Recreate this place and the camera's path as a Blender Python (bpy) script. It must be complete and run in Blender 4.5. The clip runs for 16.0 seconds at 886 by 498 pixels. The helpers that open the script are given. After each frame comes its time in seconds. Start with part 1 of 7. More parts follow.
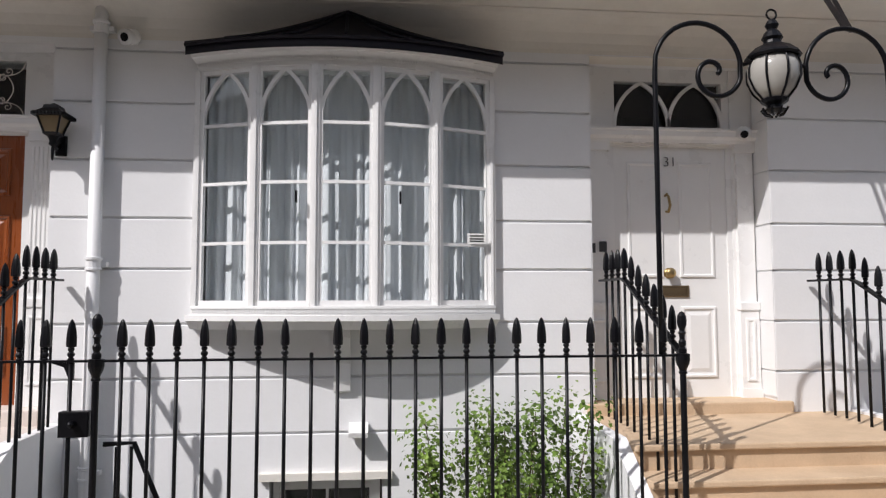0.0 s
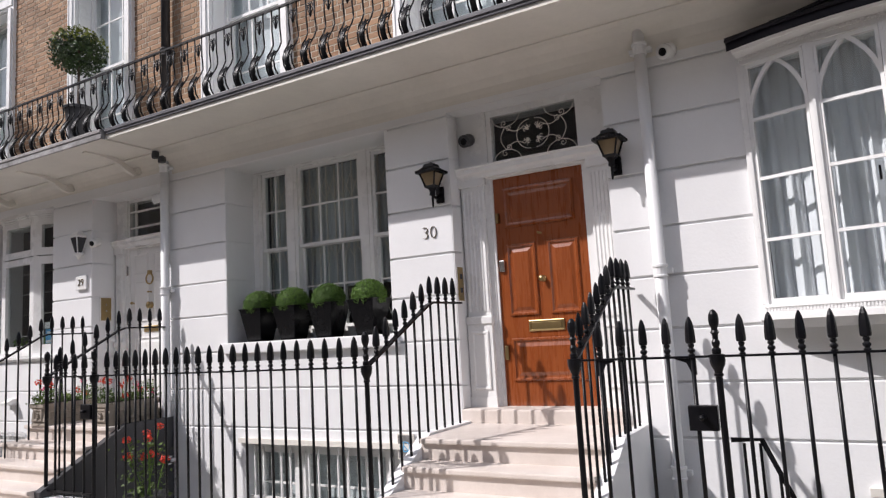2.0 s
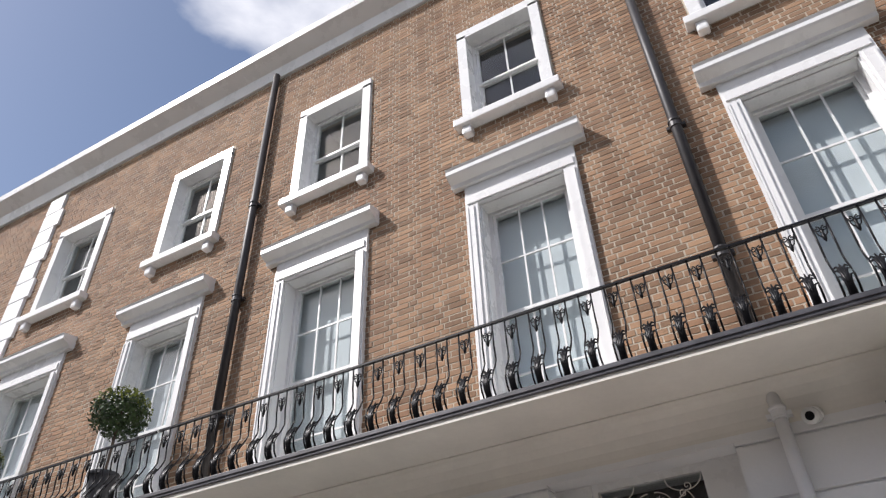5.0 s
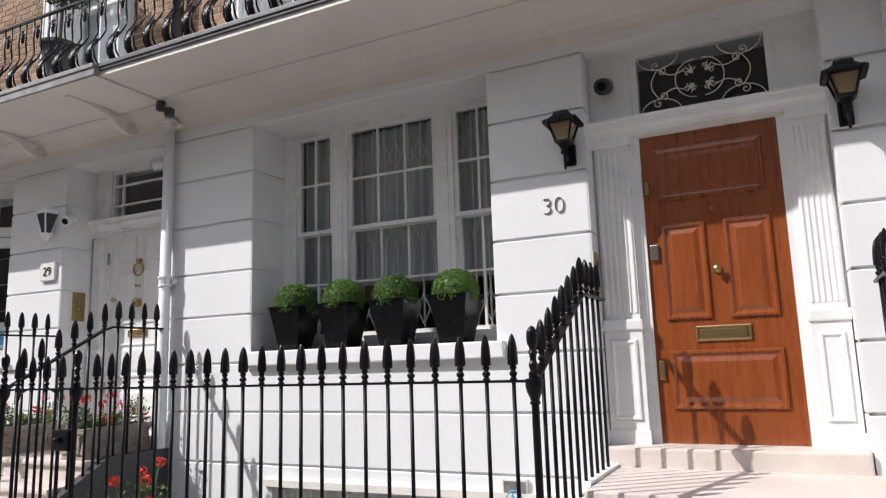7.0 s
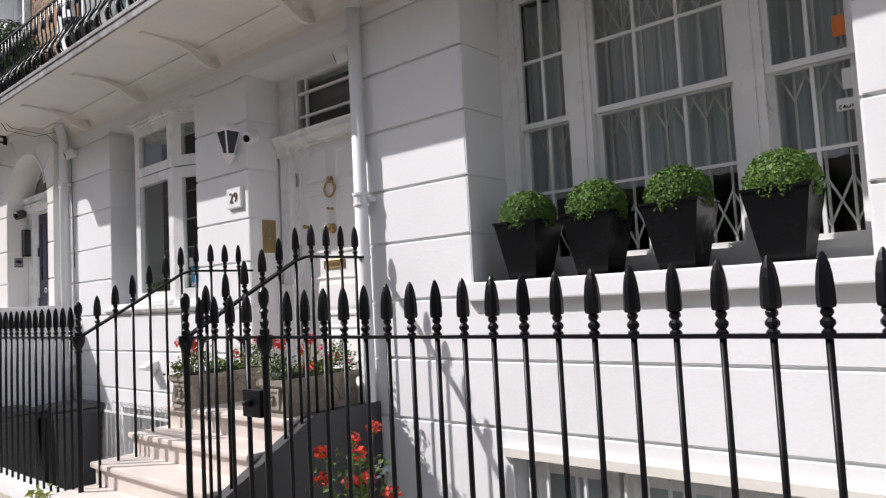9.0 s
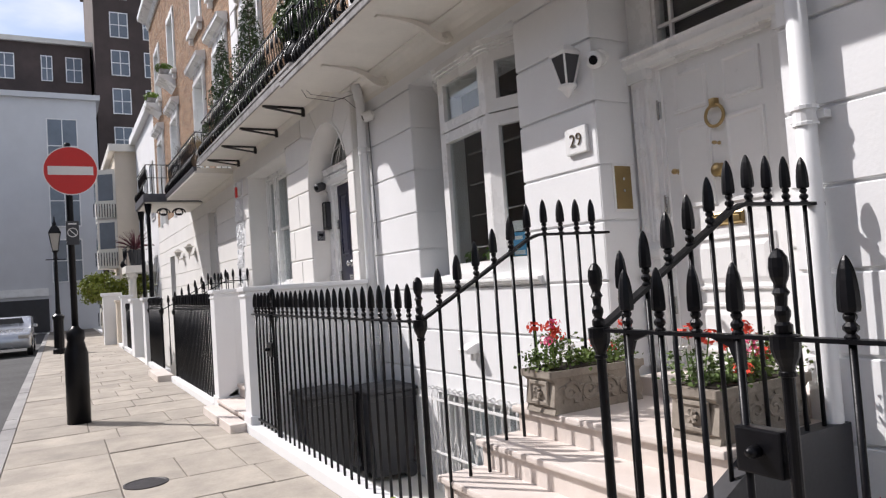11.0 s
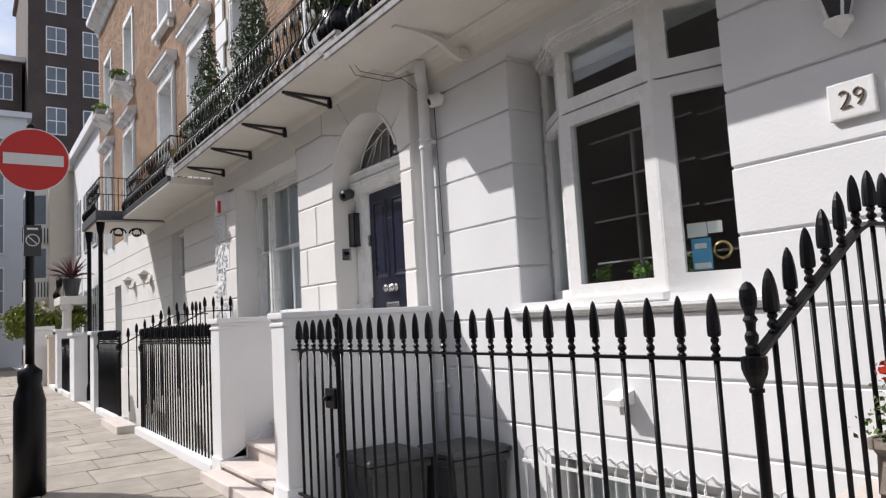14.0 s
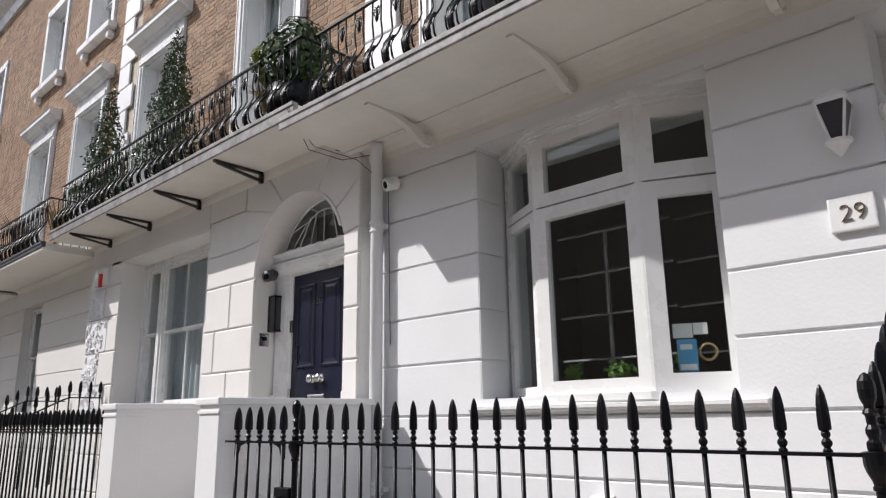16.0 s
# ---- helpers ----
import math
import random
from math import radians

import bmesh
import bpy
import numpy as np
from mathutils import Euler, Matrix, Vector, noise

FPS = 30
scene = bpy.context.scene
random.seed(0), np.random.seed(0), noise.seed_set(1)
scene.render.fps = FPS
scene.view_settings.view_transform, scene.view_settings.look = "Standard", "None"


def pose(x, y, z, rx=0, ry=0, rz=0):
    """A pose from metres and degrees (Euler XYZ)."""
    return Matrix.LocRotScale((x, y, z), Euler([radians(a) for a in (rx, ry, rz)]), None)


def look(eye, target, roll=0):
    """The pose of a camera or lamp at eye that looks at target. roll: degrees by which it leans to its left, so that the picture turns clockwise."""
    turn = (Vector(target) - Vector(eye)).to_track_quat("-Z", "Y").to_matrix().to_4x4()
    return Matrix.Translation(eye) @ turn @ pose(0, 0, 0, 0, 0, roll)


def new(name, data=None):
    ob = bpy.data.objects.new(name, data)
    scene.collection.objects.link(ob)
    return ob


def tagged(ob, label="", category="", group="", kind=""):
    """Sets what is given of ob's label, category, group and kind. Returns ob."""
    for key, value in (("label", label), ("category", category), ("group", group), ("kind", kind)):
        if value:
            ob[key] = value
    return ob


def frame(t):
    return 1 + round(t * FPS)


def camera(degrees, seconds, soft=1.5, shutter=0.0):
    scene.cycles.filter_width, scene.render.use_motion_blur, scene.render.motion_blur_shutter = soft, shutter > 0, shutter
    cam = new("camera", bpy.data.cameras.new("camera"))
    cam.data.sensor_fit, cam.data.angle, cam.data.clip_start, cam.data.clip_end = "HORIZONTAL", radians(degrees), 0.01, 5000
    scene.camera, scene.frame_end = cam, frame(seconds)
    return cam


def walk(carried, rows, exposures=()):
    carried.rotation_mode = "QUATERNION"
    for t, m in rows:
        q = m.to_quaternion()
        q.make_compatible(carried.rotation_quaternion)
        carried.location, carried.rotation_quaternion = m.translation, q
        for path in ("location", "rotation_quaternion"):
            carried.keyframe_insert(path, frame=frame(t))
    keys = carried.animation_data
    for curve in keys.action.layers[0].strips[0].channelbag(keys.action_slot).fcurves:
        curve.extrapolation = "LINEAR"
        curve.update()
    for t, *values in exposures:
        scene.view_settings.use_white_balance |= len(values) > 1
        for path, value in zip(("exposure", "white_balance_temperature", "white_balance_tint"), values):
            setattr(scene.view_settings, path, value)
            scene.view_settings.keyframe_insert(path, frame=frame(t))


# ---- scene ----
cam = camera(65.0, 16.0, 1.25)
PATH = [
    (0, (-0.417, 0.564, 1.734), (-0.224, 2.550, 1.877), -0.1),
    (0.5, (-0.575, 0.502, 1.756), (-0.805, 2.483, 1.908), -1.3),
    (1, (-0.796, 0.389, 1.696), (-1.407, 2.281, 1.914), -2.3),
    (1.5, (-1.095, 0.301, 1.655), (-1.948, 2.094, 1.895), -3.1),
    (2, (-1.329, 0.420, 1.599), (-2.323, 2.139, 1.840), -3.3),
    (2.5, (-1.548, 0.487, 1.569), (-2.602, 2.171, 1.800), -3.2),
    (3, (-1.766, 0.527, 1.653), (-2.840, 2.198, 1.886), -3.3),
    (3.5, (-1.912, 0.496, 1.753), (-2.957, 2.134, 2.228), -3.0),
    (3.7, (-1.982, 0.489, 1.767), (-2.994, 2.106, 2.368), -3.0),
    (4.2, (-2.203, 0.527, 1.742), (-3.120, 2.046, 2.665), -2.9),
    (4.75, (-2.470, 0.594, 1.686), (-3.243, 1.998, 2.882), -2.6),
    (5.3, (-2.737, 0.687, 1.617), (-3.432, 2.075, 2.879), -2.4),
    (5.8, (-2.961, 0.794, 1.558), (-3.704, 2.339, 2.588), -2.2),
    (6, (-3.034, 0.859, 1.536), (-3.824, 2.487, 2.389), -2.1),
    (6.5, (-3.233, 1.174, 1.497), (-4.077, 2.897, 2.061), -1.9),
    (7, (-3.491, 1.445, 1.479), (-4.356, 3.219, 1.800), -1.8),
    (7.5, (-3.787, 1.774, 1.503), (-4.661, 3.563, 1.694), -1.7),
    (8, (-4.132, 2.120, 1.544), (-5.054, 3.889, 1.685), -2.0),
    (8.5, (-4.504, 2.408, 1.558), (-5.639, 4.049, 1.692), -2.6),
    (9, (-4.906, 2.642, 1.541), (-6.211, 4.151, 1.678), -3.0),
    (9.5, (-5.338, 2.835, 1.643), (-6.843, 4.145, 1.780), -3.8),
    (10, (-5.816, 2.917, 1.621), (-7.450, 4.064, 1.738), -4.1),
    (10.2, (-5.992, 2.888, 1.633), (-7.650, 4.001, 1.744), -3.8),
    (10.9, (-6.693, 2.928, 1.626), (-8.436, 3.906, 1.717), -3.9),
    (11.6, (-7.410, 2.956, 1.621), (-9.163, 3.916, 1.702), -3.9),
    (12.3, (-8.090, 2.944, 1.622), (-9.816, 3.951, 1.702), -4.0),
    (12.5, (-8.262, 2.926, 1.618), (-9.985, 3.938, 1.698), -4.0),
    (13, (-8.681, 2.841, 1.635), (-10.370, 3.909, 1.718), -3.6),
    (13.5, (-8.989, 2.717, 1.641), (-10.647, 3.830, 1.757), -3.4),
    (14, (-9.229, 2.563, 1.588), (-10.867, 3.694, 1.779), -3.2),
    (14.5, (-9.443, 2.372, 1.546), (-11.004, 3.600, 1.784), -2.5),
    (15, (-9.704, 2.216, 1.555), (-11.216, 3.482, 1.886), -2.4),
    (15.5, (-9.920, 2.093, 1.565), (-11.405, 3.375, 1.954), -2.0),
    (16, (-10.063, 2.066, 1.519), (-11.392, 3.484, 1.990), -0.9),
]
walk(cam, [(t, look(eye, target, roll)) for t, eye, target, roll in PATH], [(0, 0.0, 6500, 14), (1.5, 0.19, 6550, 16), (3.5, 0.21, 6550, 16), (6, 0.26, 6500, 13), (8.5, 0.29, 6500, 14), (10, 0.35, 6550, 15), (12.5, 0.22, 6550, 14), (16, 0.17, 6500, 13)])

# ---- world and sun ----
SUN_TRAVEL = Vector((0.555, 0.466, -0.690))
SUN_ELEV = math.asin(0.690)
world = bpy.data.worlds.new("sky")
scene.world = world
world.use_nodes = True
wn, wl = world.node_tree.nodes, world.node_tree.links
wn.clear()
w_out = wn.new("ShaderNodeOutputWorld")
w_bg = wn.new("ShaderNodeBackground")
w_sky = wn.new("ShaderNodeTexSky")
w_sky.sky_type = "NISHITA"
w_sky.sun_disc = False
w_sky.sun_elevation = SUN_ELEV
w_sky.sun_rotation = math.atan2(-SUN_TRAVEL.x, -SUN_TRAVEL.y)
w_sky.dust_density = 1.5
w_tc = wn.new("ShaderNodeTexCoord")
w_map = wn.new("ShaderNodeMapping")
w_map.inputs["Scale"].default_value = (1.0, 1.0, 2.6)
w_noise = wn.new("ShaderNodeTexNoise")
w_noise.inputs["Scale"].default_value = 2.6
w_noise.inputs["Detail"].default_value = 7.0
w_ramp = wn.new("ShaderNodeValToRGB")
w_ramp.color_ramp.elements[0].position = 0.44
w_ramp.color_ramp.elements[1].position = 0.62
w_mix = wn.new("ShaderNodeMixRGB")
w_mix.inputs["Color2"].default_value = (7.6, 7.8, 8.2, 1)
wl.new(w_tc.outputs["Generated"], w_map.inputs["Vector"])
wl.new(w_map.outputs["Vector"], w_noise.inputs["Vector"])
wl.new(w_noise.outputs["Fac"], w_ramp.inputs["Fac"])
wl.new(w_ramp.outputs["Color"], w_mix.inputs["Fac"])
wl.new(w_sky.outputs["Color"], w_mix.inputs["Color1"])
wl.new(w_mix.outputs["Color"], w_bg.inputs["Color"])
w_bg.inputs["Strength"].default_value = 0.118
wl.new(w_bg.outputs["Background"], w_out.inputs["Surface"])

sun_data = bpy.data.lights.new("sun", "SUN")
sun_data.energy = 4.0
sun_data.angle = radians(0.5)
sun_data.color = (1.0, 0.982, 0.96)
sun = new("sun", sun_data)
sun.matrix_world = look((0, 0, 30), Vector((0, 0, 30)) + SUN_TRAVEL)


# ---- materials ----
def material(name, base, rough=0.6, metal=0.0, vary=0.12, grain=60.0, stain=1.2, bump=0.15, coat=0.0, spec=0.5, tint=None, stretch=(1, 1, 1), each=0.0, island=0.0):
    """Principled surface: fine grain, large stains, a second tint, relief, and a shift from piece to piece."""
    m = bpy.data.materials.new(name)
    m.use_nodes = True
    n, l = m.node_tree.nodes, m.node_tree.links
    b = n["Principled BSDF"]
    b.inputs["Roughness"].default_value = rough
    b.inputs["Metallic"].default_value = metal
    b.inputs["Specular IOR Level"].default_value = spec
    b.inputs["Coat Weight"].default_value = coat
    b.inputs["Coat Roughness"].default_value = 0.12
    tc = n.new("ShaderNodeTexCoord")
    mp = n.new("ShaderNodeMapping")
    mp.inputs["Scale"].default_value = stretch
    geo = n.new("ShaderNodeNewGeometry")
    l.new(geo.outputs["Position"], mp.inputs["Vector"])
    fine = n.new("ShaderNodeTexNoise")
    fine.inputs["Scale"].default_value = grain
    fine.inputs["Detail"].default_value = 5.0
    big = n.new("ShaderNodeTexNoise")
    big.inputs["Scale"].default_value = stain
    big.inputs["Detail"].default_value = 6.0
    big.inputs["Roughness"].default_value = 0.65
    for t in (fine, big):
        l.new(mp.outputs["Vector"], t.inputs["Vector"])
    ramp = n.new("ShaderNodeValToRGB")
    ramp.color_ramp.elements[0].position = 0.35
    ramp.color_ramp.elements[1].position = 0.68
    second = tint if tint else tuple(c * (1 - 1.6 * vary) for c in base)
    ramp.color_ramp.elements[0].color = (*second, 1)
    ramp.color_ramp.elements[1].color = (*base, 1)
    l.new(big.outputs["Fac"], ramp.inputs["Fac"])
    hsv = n.new("ShaderNodeHueSaturation")
    l.new(ramp.outputs["Color"], hsv.inputs["Color"])
    val = n.new("ShaderNodeMath")
    val.operation = "MULTIPLY_ADD"
    l.new(fine.outputs["Fac"], val.inputs[0])
    val.inputs[1].default_value = vary * 1.2
    val.inputs[2].default_value = 1.0 - vary * 0.6
    last = val.outputs[0]
    if each or island:
        src = n.new("ShaderNodeObjectInfo").outputs["Random"] if each else geo.outputs["Random Per Island"]
        add = n.new("ShaderNodeMath")
        add.operation = "MULTIPLY_ADD"
        l.new(src, add.inputs[0])
        add.inputs[1].default_value = each or island
        add.inputs[2].default_value = -(each or island) / 2
        tot = n.new("ShaderNodeMath")
        l.new(last, tot.inputs[0])
        l.new(add.outputs[0], tot.inputs[1])
        last = tot.outputs[0]
    l.new(last, hsv.inputs["Value"])
    l.new(hsv.outputs["Color"], b.inputs["Base Color"])
    if bump:
        bp = n.new("ShaderNodeBump")
        bp.inputs["Strength"].default_value = bump
        bp.inputs["Distance"].default_value = 0.01
        l.new(fine.outputs["Fac"], bp.inputs["Height"])
        l.new(bp.outputs["Normal"], b.inputs["Normal"])
    rr = n.new("ShaderNodeMath")
    rr.operation = "MULTIPLY_ADD"
    l.new(big.outputs["Fac"], rr.inputs[0])
    rr.inputs[1].default_value = 0.2
    rr.inputs[2].default_value = max(rough - 0.1, 0.02)
    l.new(rr.outputs[0], b.inputs["Roughness"])
    return m


def glass_material(name, tint=(1, 1, 1), rough=0.0):
    m = bpy.data.materials.new(name)
    m.use_nodes = True
    n, l = m.node_tree.nodes, m.node_tree.links
    n.clear()
    out = n.new("ShaderNodeOutputMaterial")
    mix = n.new("ShaderNodeMixShader")
    lay = n.new("ShaderNodeLayerWeight")
    power = n.new("ShaderNodeMath")
    power.operation = "POWER"
    power.inputs[1].default_value = 4.0
    l.new(lay.outputs["Facing"], power.inputs[0])
    fre = n.new("ShaderNodeMath")
    fre.operation = "MULTIPLY_ADD"
    fre.inputs[1].default_value = 0.6
    fre.inputs[2].default_value = 0.05
    l.new(power.outputs[0], fre.inputs[0])
    tr = n.new("ShaderNodeBsdfTransparent")
    tr.inputs["Color"].default_value = (*tint, 1)
    gl = n.new("ShaderNodeBsdfGlossy")
    gl.inputs["Roughness"].default_value = rough
    l.new(fre.outputs[0], mix.inputs[0])
    l.new(tr.outputs[0], mix.inputs[1])
    l.new(gl.outputs[0], mix.inputs[2])
    l.new(mix.outputs[0], out.inputs["Surface"])
    return m


STUCCO = material("painted_stucco", (0.80, 0.805, 0.81), 0.55, vary=0.035, grain=45, stain=0.9, bump=0.12, each=0.02)
STUCCO_WARM = material("cream_white_stucco", (0.80, 0.785, 0.755), 0.55, vary=0.04, grain=45, stain=1.1, bump=0.12, each=0.02)
STUCCO_DULL = material("weathered_cream_paint", (0.76, 0.73, 0.67), 0.6, vary=0.06, grain=30, stain=2.2, bump=0.15)
PAINT = material("white_gloss_paint", (0.82, 0.82, 0.81), 0.28, vary=0.03, grain=80, stain=2.0, bump=0.04)
DOOR_WHITE = material("white_door_paint", (0.80, 0.80, 0.79), 0.3, vary=0.03, grain=70, stain=2.5, bump=0.04)
IRON = material("black_iron_paint", (0.005, 0.005, 0.007), 0.36, spec=0.22, vary=0.3, grain=120, stain=6, bump=0.08)
IRON_DULL = material("dull_black_iron", (0.018, 0.017, 0.019), 0.5, vary=0.4, grain=90, stain=5, bump=0.15, tint=(0.035, 0.03, 0.03))
LEAD = material("lead_flashing", (0.10, 0.10, 0.115), 0.5, vary=0.25, grain=40, stain=4, bump=0.2, tint=(0.045, 0.045, 0.052))
LEAD_PALE = material("weathered_lead_edge", (0.34, 0.33, 0.33), 0.6, vary=0.25, grain=25, stain=5, bump=0.2, tint=(0.14, 0.135, 0.13))
WOOD = material("varnished_mahogany", (0.28, 0.072, 0.017), 0.28, vary=0.22, grain=22, stain=3.0, bump=0.05, coat=0.5, tint=(0.22, 0.05, 0.012), stretch=(9, 9, 0.7))
NAVY = material("navy_door_paint", (0.010, 0.012, 0.032), 0.3, vary=0.1, grain=60, bump=0.04)
STEP_PALE = material("pale_limestone_step", (0.70, 0.635, 0.585), 0.6, vary=0.08, grain=70, stain=2.5, bump=0.12, tint=(0.60, 0.53, 0.48))
STEP_TAN = material("tan_sandstone_step", (0.61, 0.455, 0.305), 0.7, vary=0.14, grain=60, stain=3, bump=0.2, tint=(0.50, 0.365, 0.24))
FLAG = material("york_stone_flag", (0.42, 0.375, 0.315), 0.8, vary=0.2, grain=38, stain=2.2, bump=0.3, tint=(0.29, 0.26, 0.22), each=0.2)
MORTAR_GROUND = material("sandy_joint", (0.22, 0.19, 0.16), 0.9, vary=0.2, grain=80, bump=0.3)
ASPHALT = material("asphalt", (0.08, 0.08, 0.081), 0.85, vary=0.3, grain=140, stain=0.6, bump=0.5)
KERB = material("granite_kerb", (0.36, 0.35, 0.34), 0.75, vary=0.2, grain=110, bump=0.25, each=0.12)
BRICK = material("yellow_stock_brick", (0.345, 0.215, 0.128), 0.85, vary=0.22, grain=70, stain=1.1, bump=0.4, tint=(0.225, 0.122, 0.066), each=0.6)
BRICK_JOINED = material("yellow_stock_brickwork", (0.345, 0.215, 0.128), 0.85, vary=0.22, grain=70, stain=1.1, bump=0.4, tint=(0.225, 0.122, 0.066), island=0.6)
MORTAR = material("lime_mortar", (0.56, 0.49, 0.39), 0.9, vary=0.15, grain=90, bump=0.3)
DARK_BRICK = material("dark_brown_brick", (0.095, 0.07, 0.064), 0.85, vary=0.25, grain=25, stain=0.5, bump=0.3)
PEACH = material("peach_render", (0.66, 0.58, 0.48), 0.7, vary=0.06, grain=30, stain=0.7)
PEACH_DULL = material("buff_render", (0.40, 0.33, 0.27), 0.8, vary=0.12, grain=20, stain=0.4)
GREY_RENDER = material("pale_grey_render", (0.62, 0.63, 0.65), 0.7, vary=0.05, grain=30, stain=0.5)
ROOM = material("room_dimness_grey", (0.16, 0.16, 0.165), 0.9, vary=0.1, grain=20)
CURTAIN = material("grey_white_curtain", (0.80, 0.81, 0.84), 0.9, vary=0.06, grain=180, stain=3, bump=0.1)
NET = material("net_curtain", (0.60, 0.64, 0.66), 0.9, vary=0.08, grain=160, stain=2, bump=0.1)
BLACK_PLASTIC = material("black_planter_gloss", (0.006, 0.006, 0.007), 0.25, spec=0.25, vary=0.2, grain=40, stain=3, bump=0.02)
BIN_PLASTIC = material("dark_grey_bin_plastic", (0.06, 0.062, 0.068), 0.5, vary=0.2, grain=60, bump=0.1)
CANVAS = material("black_canopy_sheet", (0.012, 0.010, 0.017), 0.5, spec=0.25, vary=0.3, grain=20, stain=3, bump=0.2)
BRASS = material("aged_brass", (0.45, 0.33, 0.16), 0.38, metal=1.0, vary=0.12, grain=40, bump=0.05)
CHROME = material("polished_steel", (0.66, 0.66, 0.65), 0.22, metal=1.0, vary=0.08, grain=40, bump=0.03)
AMBER = material("amber_lantern_glass", (0.27, 0.20, 0.115), 0.25, vary=0.1, grain=12, bump=0.05)
FROST = material("frosted_lantern_glass", (0.42, 0.405, 0.37), 0.22, vary=0.1, grain=12, bump=0.03)
SMOKED = material("smoked_lantern_glass", (0.06, 0.06, 0.065), 0.15, vary=0.1, grain=10, bump=0.02)
LEAF_BOX = material("box_leaf", (0.14, 0.25, 0.05), 0.6, spec=0.25, vary=0.2, grain=30, bump=0.0, island=0.9, tint=(0.06, 0.12, 0.022))
LEAF_ROSE = material("rose_leaf", (0.19, 0.28, 0.05), 0.55, spec=0.3, vary=0.2, grain=30, bump=0.0, island=0.9, tint=(0.07, 0.13, 0.022))
LEAF_GERANIUM = material("geranium_leaf", (0.13, 0.19, 0.045), 0.6, spec=0.3, vary=0.2, grain=30, bump=0.0, island=0.9, tint=(0.06, 0.10, 0.025))
LEAF_DARK = material("dark_evergreen_leaf", (0.045, 0.085, 0.022), 0.45, vary=0.2, grain=30, bump=0.0, island=0.8, tint=(0.03, 0.06, 0.016))
LEAF_LIME = material("yellow_green_leaf", (0.22, 0.26, 0.03), 0.5, vary=0.2, grain=30, bump=0.0, island=0.6)
STRAW = material("dry_grass", (0.42, 0.31, 0.15), 0.9, vary=0.2, grain=30, bump=0.0, island=0.5)
BARK = material("grey_bark", (0.14, 0.10, 0.07), 0.9, vary=0.25, grain=40, bump=0.4)
PETAL_RED = material("red_petal", (0.78, 0.055, 0.02), 0.6, vary=0.12, grain=40, bump=0.0, island=0.5)
PETAL_PINK = material("pink_petal", (0.75, 0.10, 0.22), 0.6, vary=0.12, grain=40, bump=0.0, island=0.5)
PETAL_WHITE = material("white_petal", (0.80, 0.78, 0.72), 0.6, vary=0.08, grain=40, bump=0.0)
TROUGH = material("carved_stone_trough", (0.34, 0.30, 0.25), 0.85, vary=0.25, grain=35, stain=4, bump=0.5, tint=(0.20, 0.17, 0.14))
SLATE = material("dark_slate_paint", (0.045, 0.045, 0.05), 0.5, vary=0.2, grain=40, bump=0.1)
SIGN_RED = material("red_sign_face", (0.62, 0.025, 0.02), 0.45, vary=0.06, grain=30, bump=0.0)
SIGN_WHITE = material("white_sign_face", (0.78, 0.78, 0.76), 0.45, vary=0.05, grain=30, bump=0.0)
POSTER = material("blue_sticker", (0.10, 0.38, 0.65), 0.5, vary=0.1, grain=20, bump=0.0)
ORANGE = material("orange_sticker", (0.75, 0.20, 0.03), 0.5, vary=0.1, grain=20, bump=0.0)
CAR_PAINT = material("silver_car_paint", (0.50, 0.52, 0.55), 0.25, metal=0.6, vary=0.05, grain=200, bump=0.0, coat=0.8)
RUBBER = material("tyre_rubber", (0.02, 0.02, 0.02), 0.8, vary=0.2, grain=60)
SOIL = material("potting_soil", (0.045, 0.032, 0.022), 0.95, vary=0.3, grain=80, bump=0.5)
# opaque far panes; their blue-grey colour paints in the reflections
FAR_PANE = material("distant_pane_reflection", (0.20, 0.23, 0.27), 0.15, vary=0.2, grain=3, stain=0.3, bump=0.0)
BRONZE = material("dark_bronze", (0.20, 0.15, 0.09), 0.4, metal=0.8, vary=0.1, grain=40, bump=0.03)
GLASS = glass_material("window_glass", (0.93, 0.955, 0.955))


# ---- mesh helpers ----
def thing(name, loc, label="", category="", group="", kind=""):
    ob = new(name)
    ob.empty_display_size = 0.1
    ob.location = loc
    return tagged(ob, label, category, group, kind)


def under(ob, parent):
    if parent is not None:
        ob.parent = parent
        if parent.type == "EMPTY":
            ob.matrix_parent_inverse = Matrix.Translation(-parent.location)
    return ob


def part(name, bm, mat, parent=None, label="", smooth=False):
    """Links a bmesh, in world places, as one mesh object under a thing or a part."""
    me = bpy.data.meshes.new(name)
    bmesh.ops.recalc_face_normals(bm, faces=bm.faces)
    if smooth:
        for f in bm.faces:
            f.smooth = True
    bm.to_mesh(me)
    bm.free()
    me.materials.append(mat)
    return tagged(under(new(name, me), parent), label)


def shared(name, bm, mat, smooth=False):
    me = bpy.data.meshes.new(name)
    bmesh.ops.recalc_face_normals(bm, faces=bm.faces)
    if smooth:
        for f in bm.faces:
            f.smooth = True
    bm.to_mesh(me)
    bm.free()
    me.materials.append(mat)
    return me


def piece(name, me, parent, m):
    """One more object on a shared mesh, at the pose m."""
    ob = new(name, me)
    under(ob, parent)
    ob.matrix_basis = m
    return ob


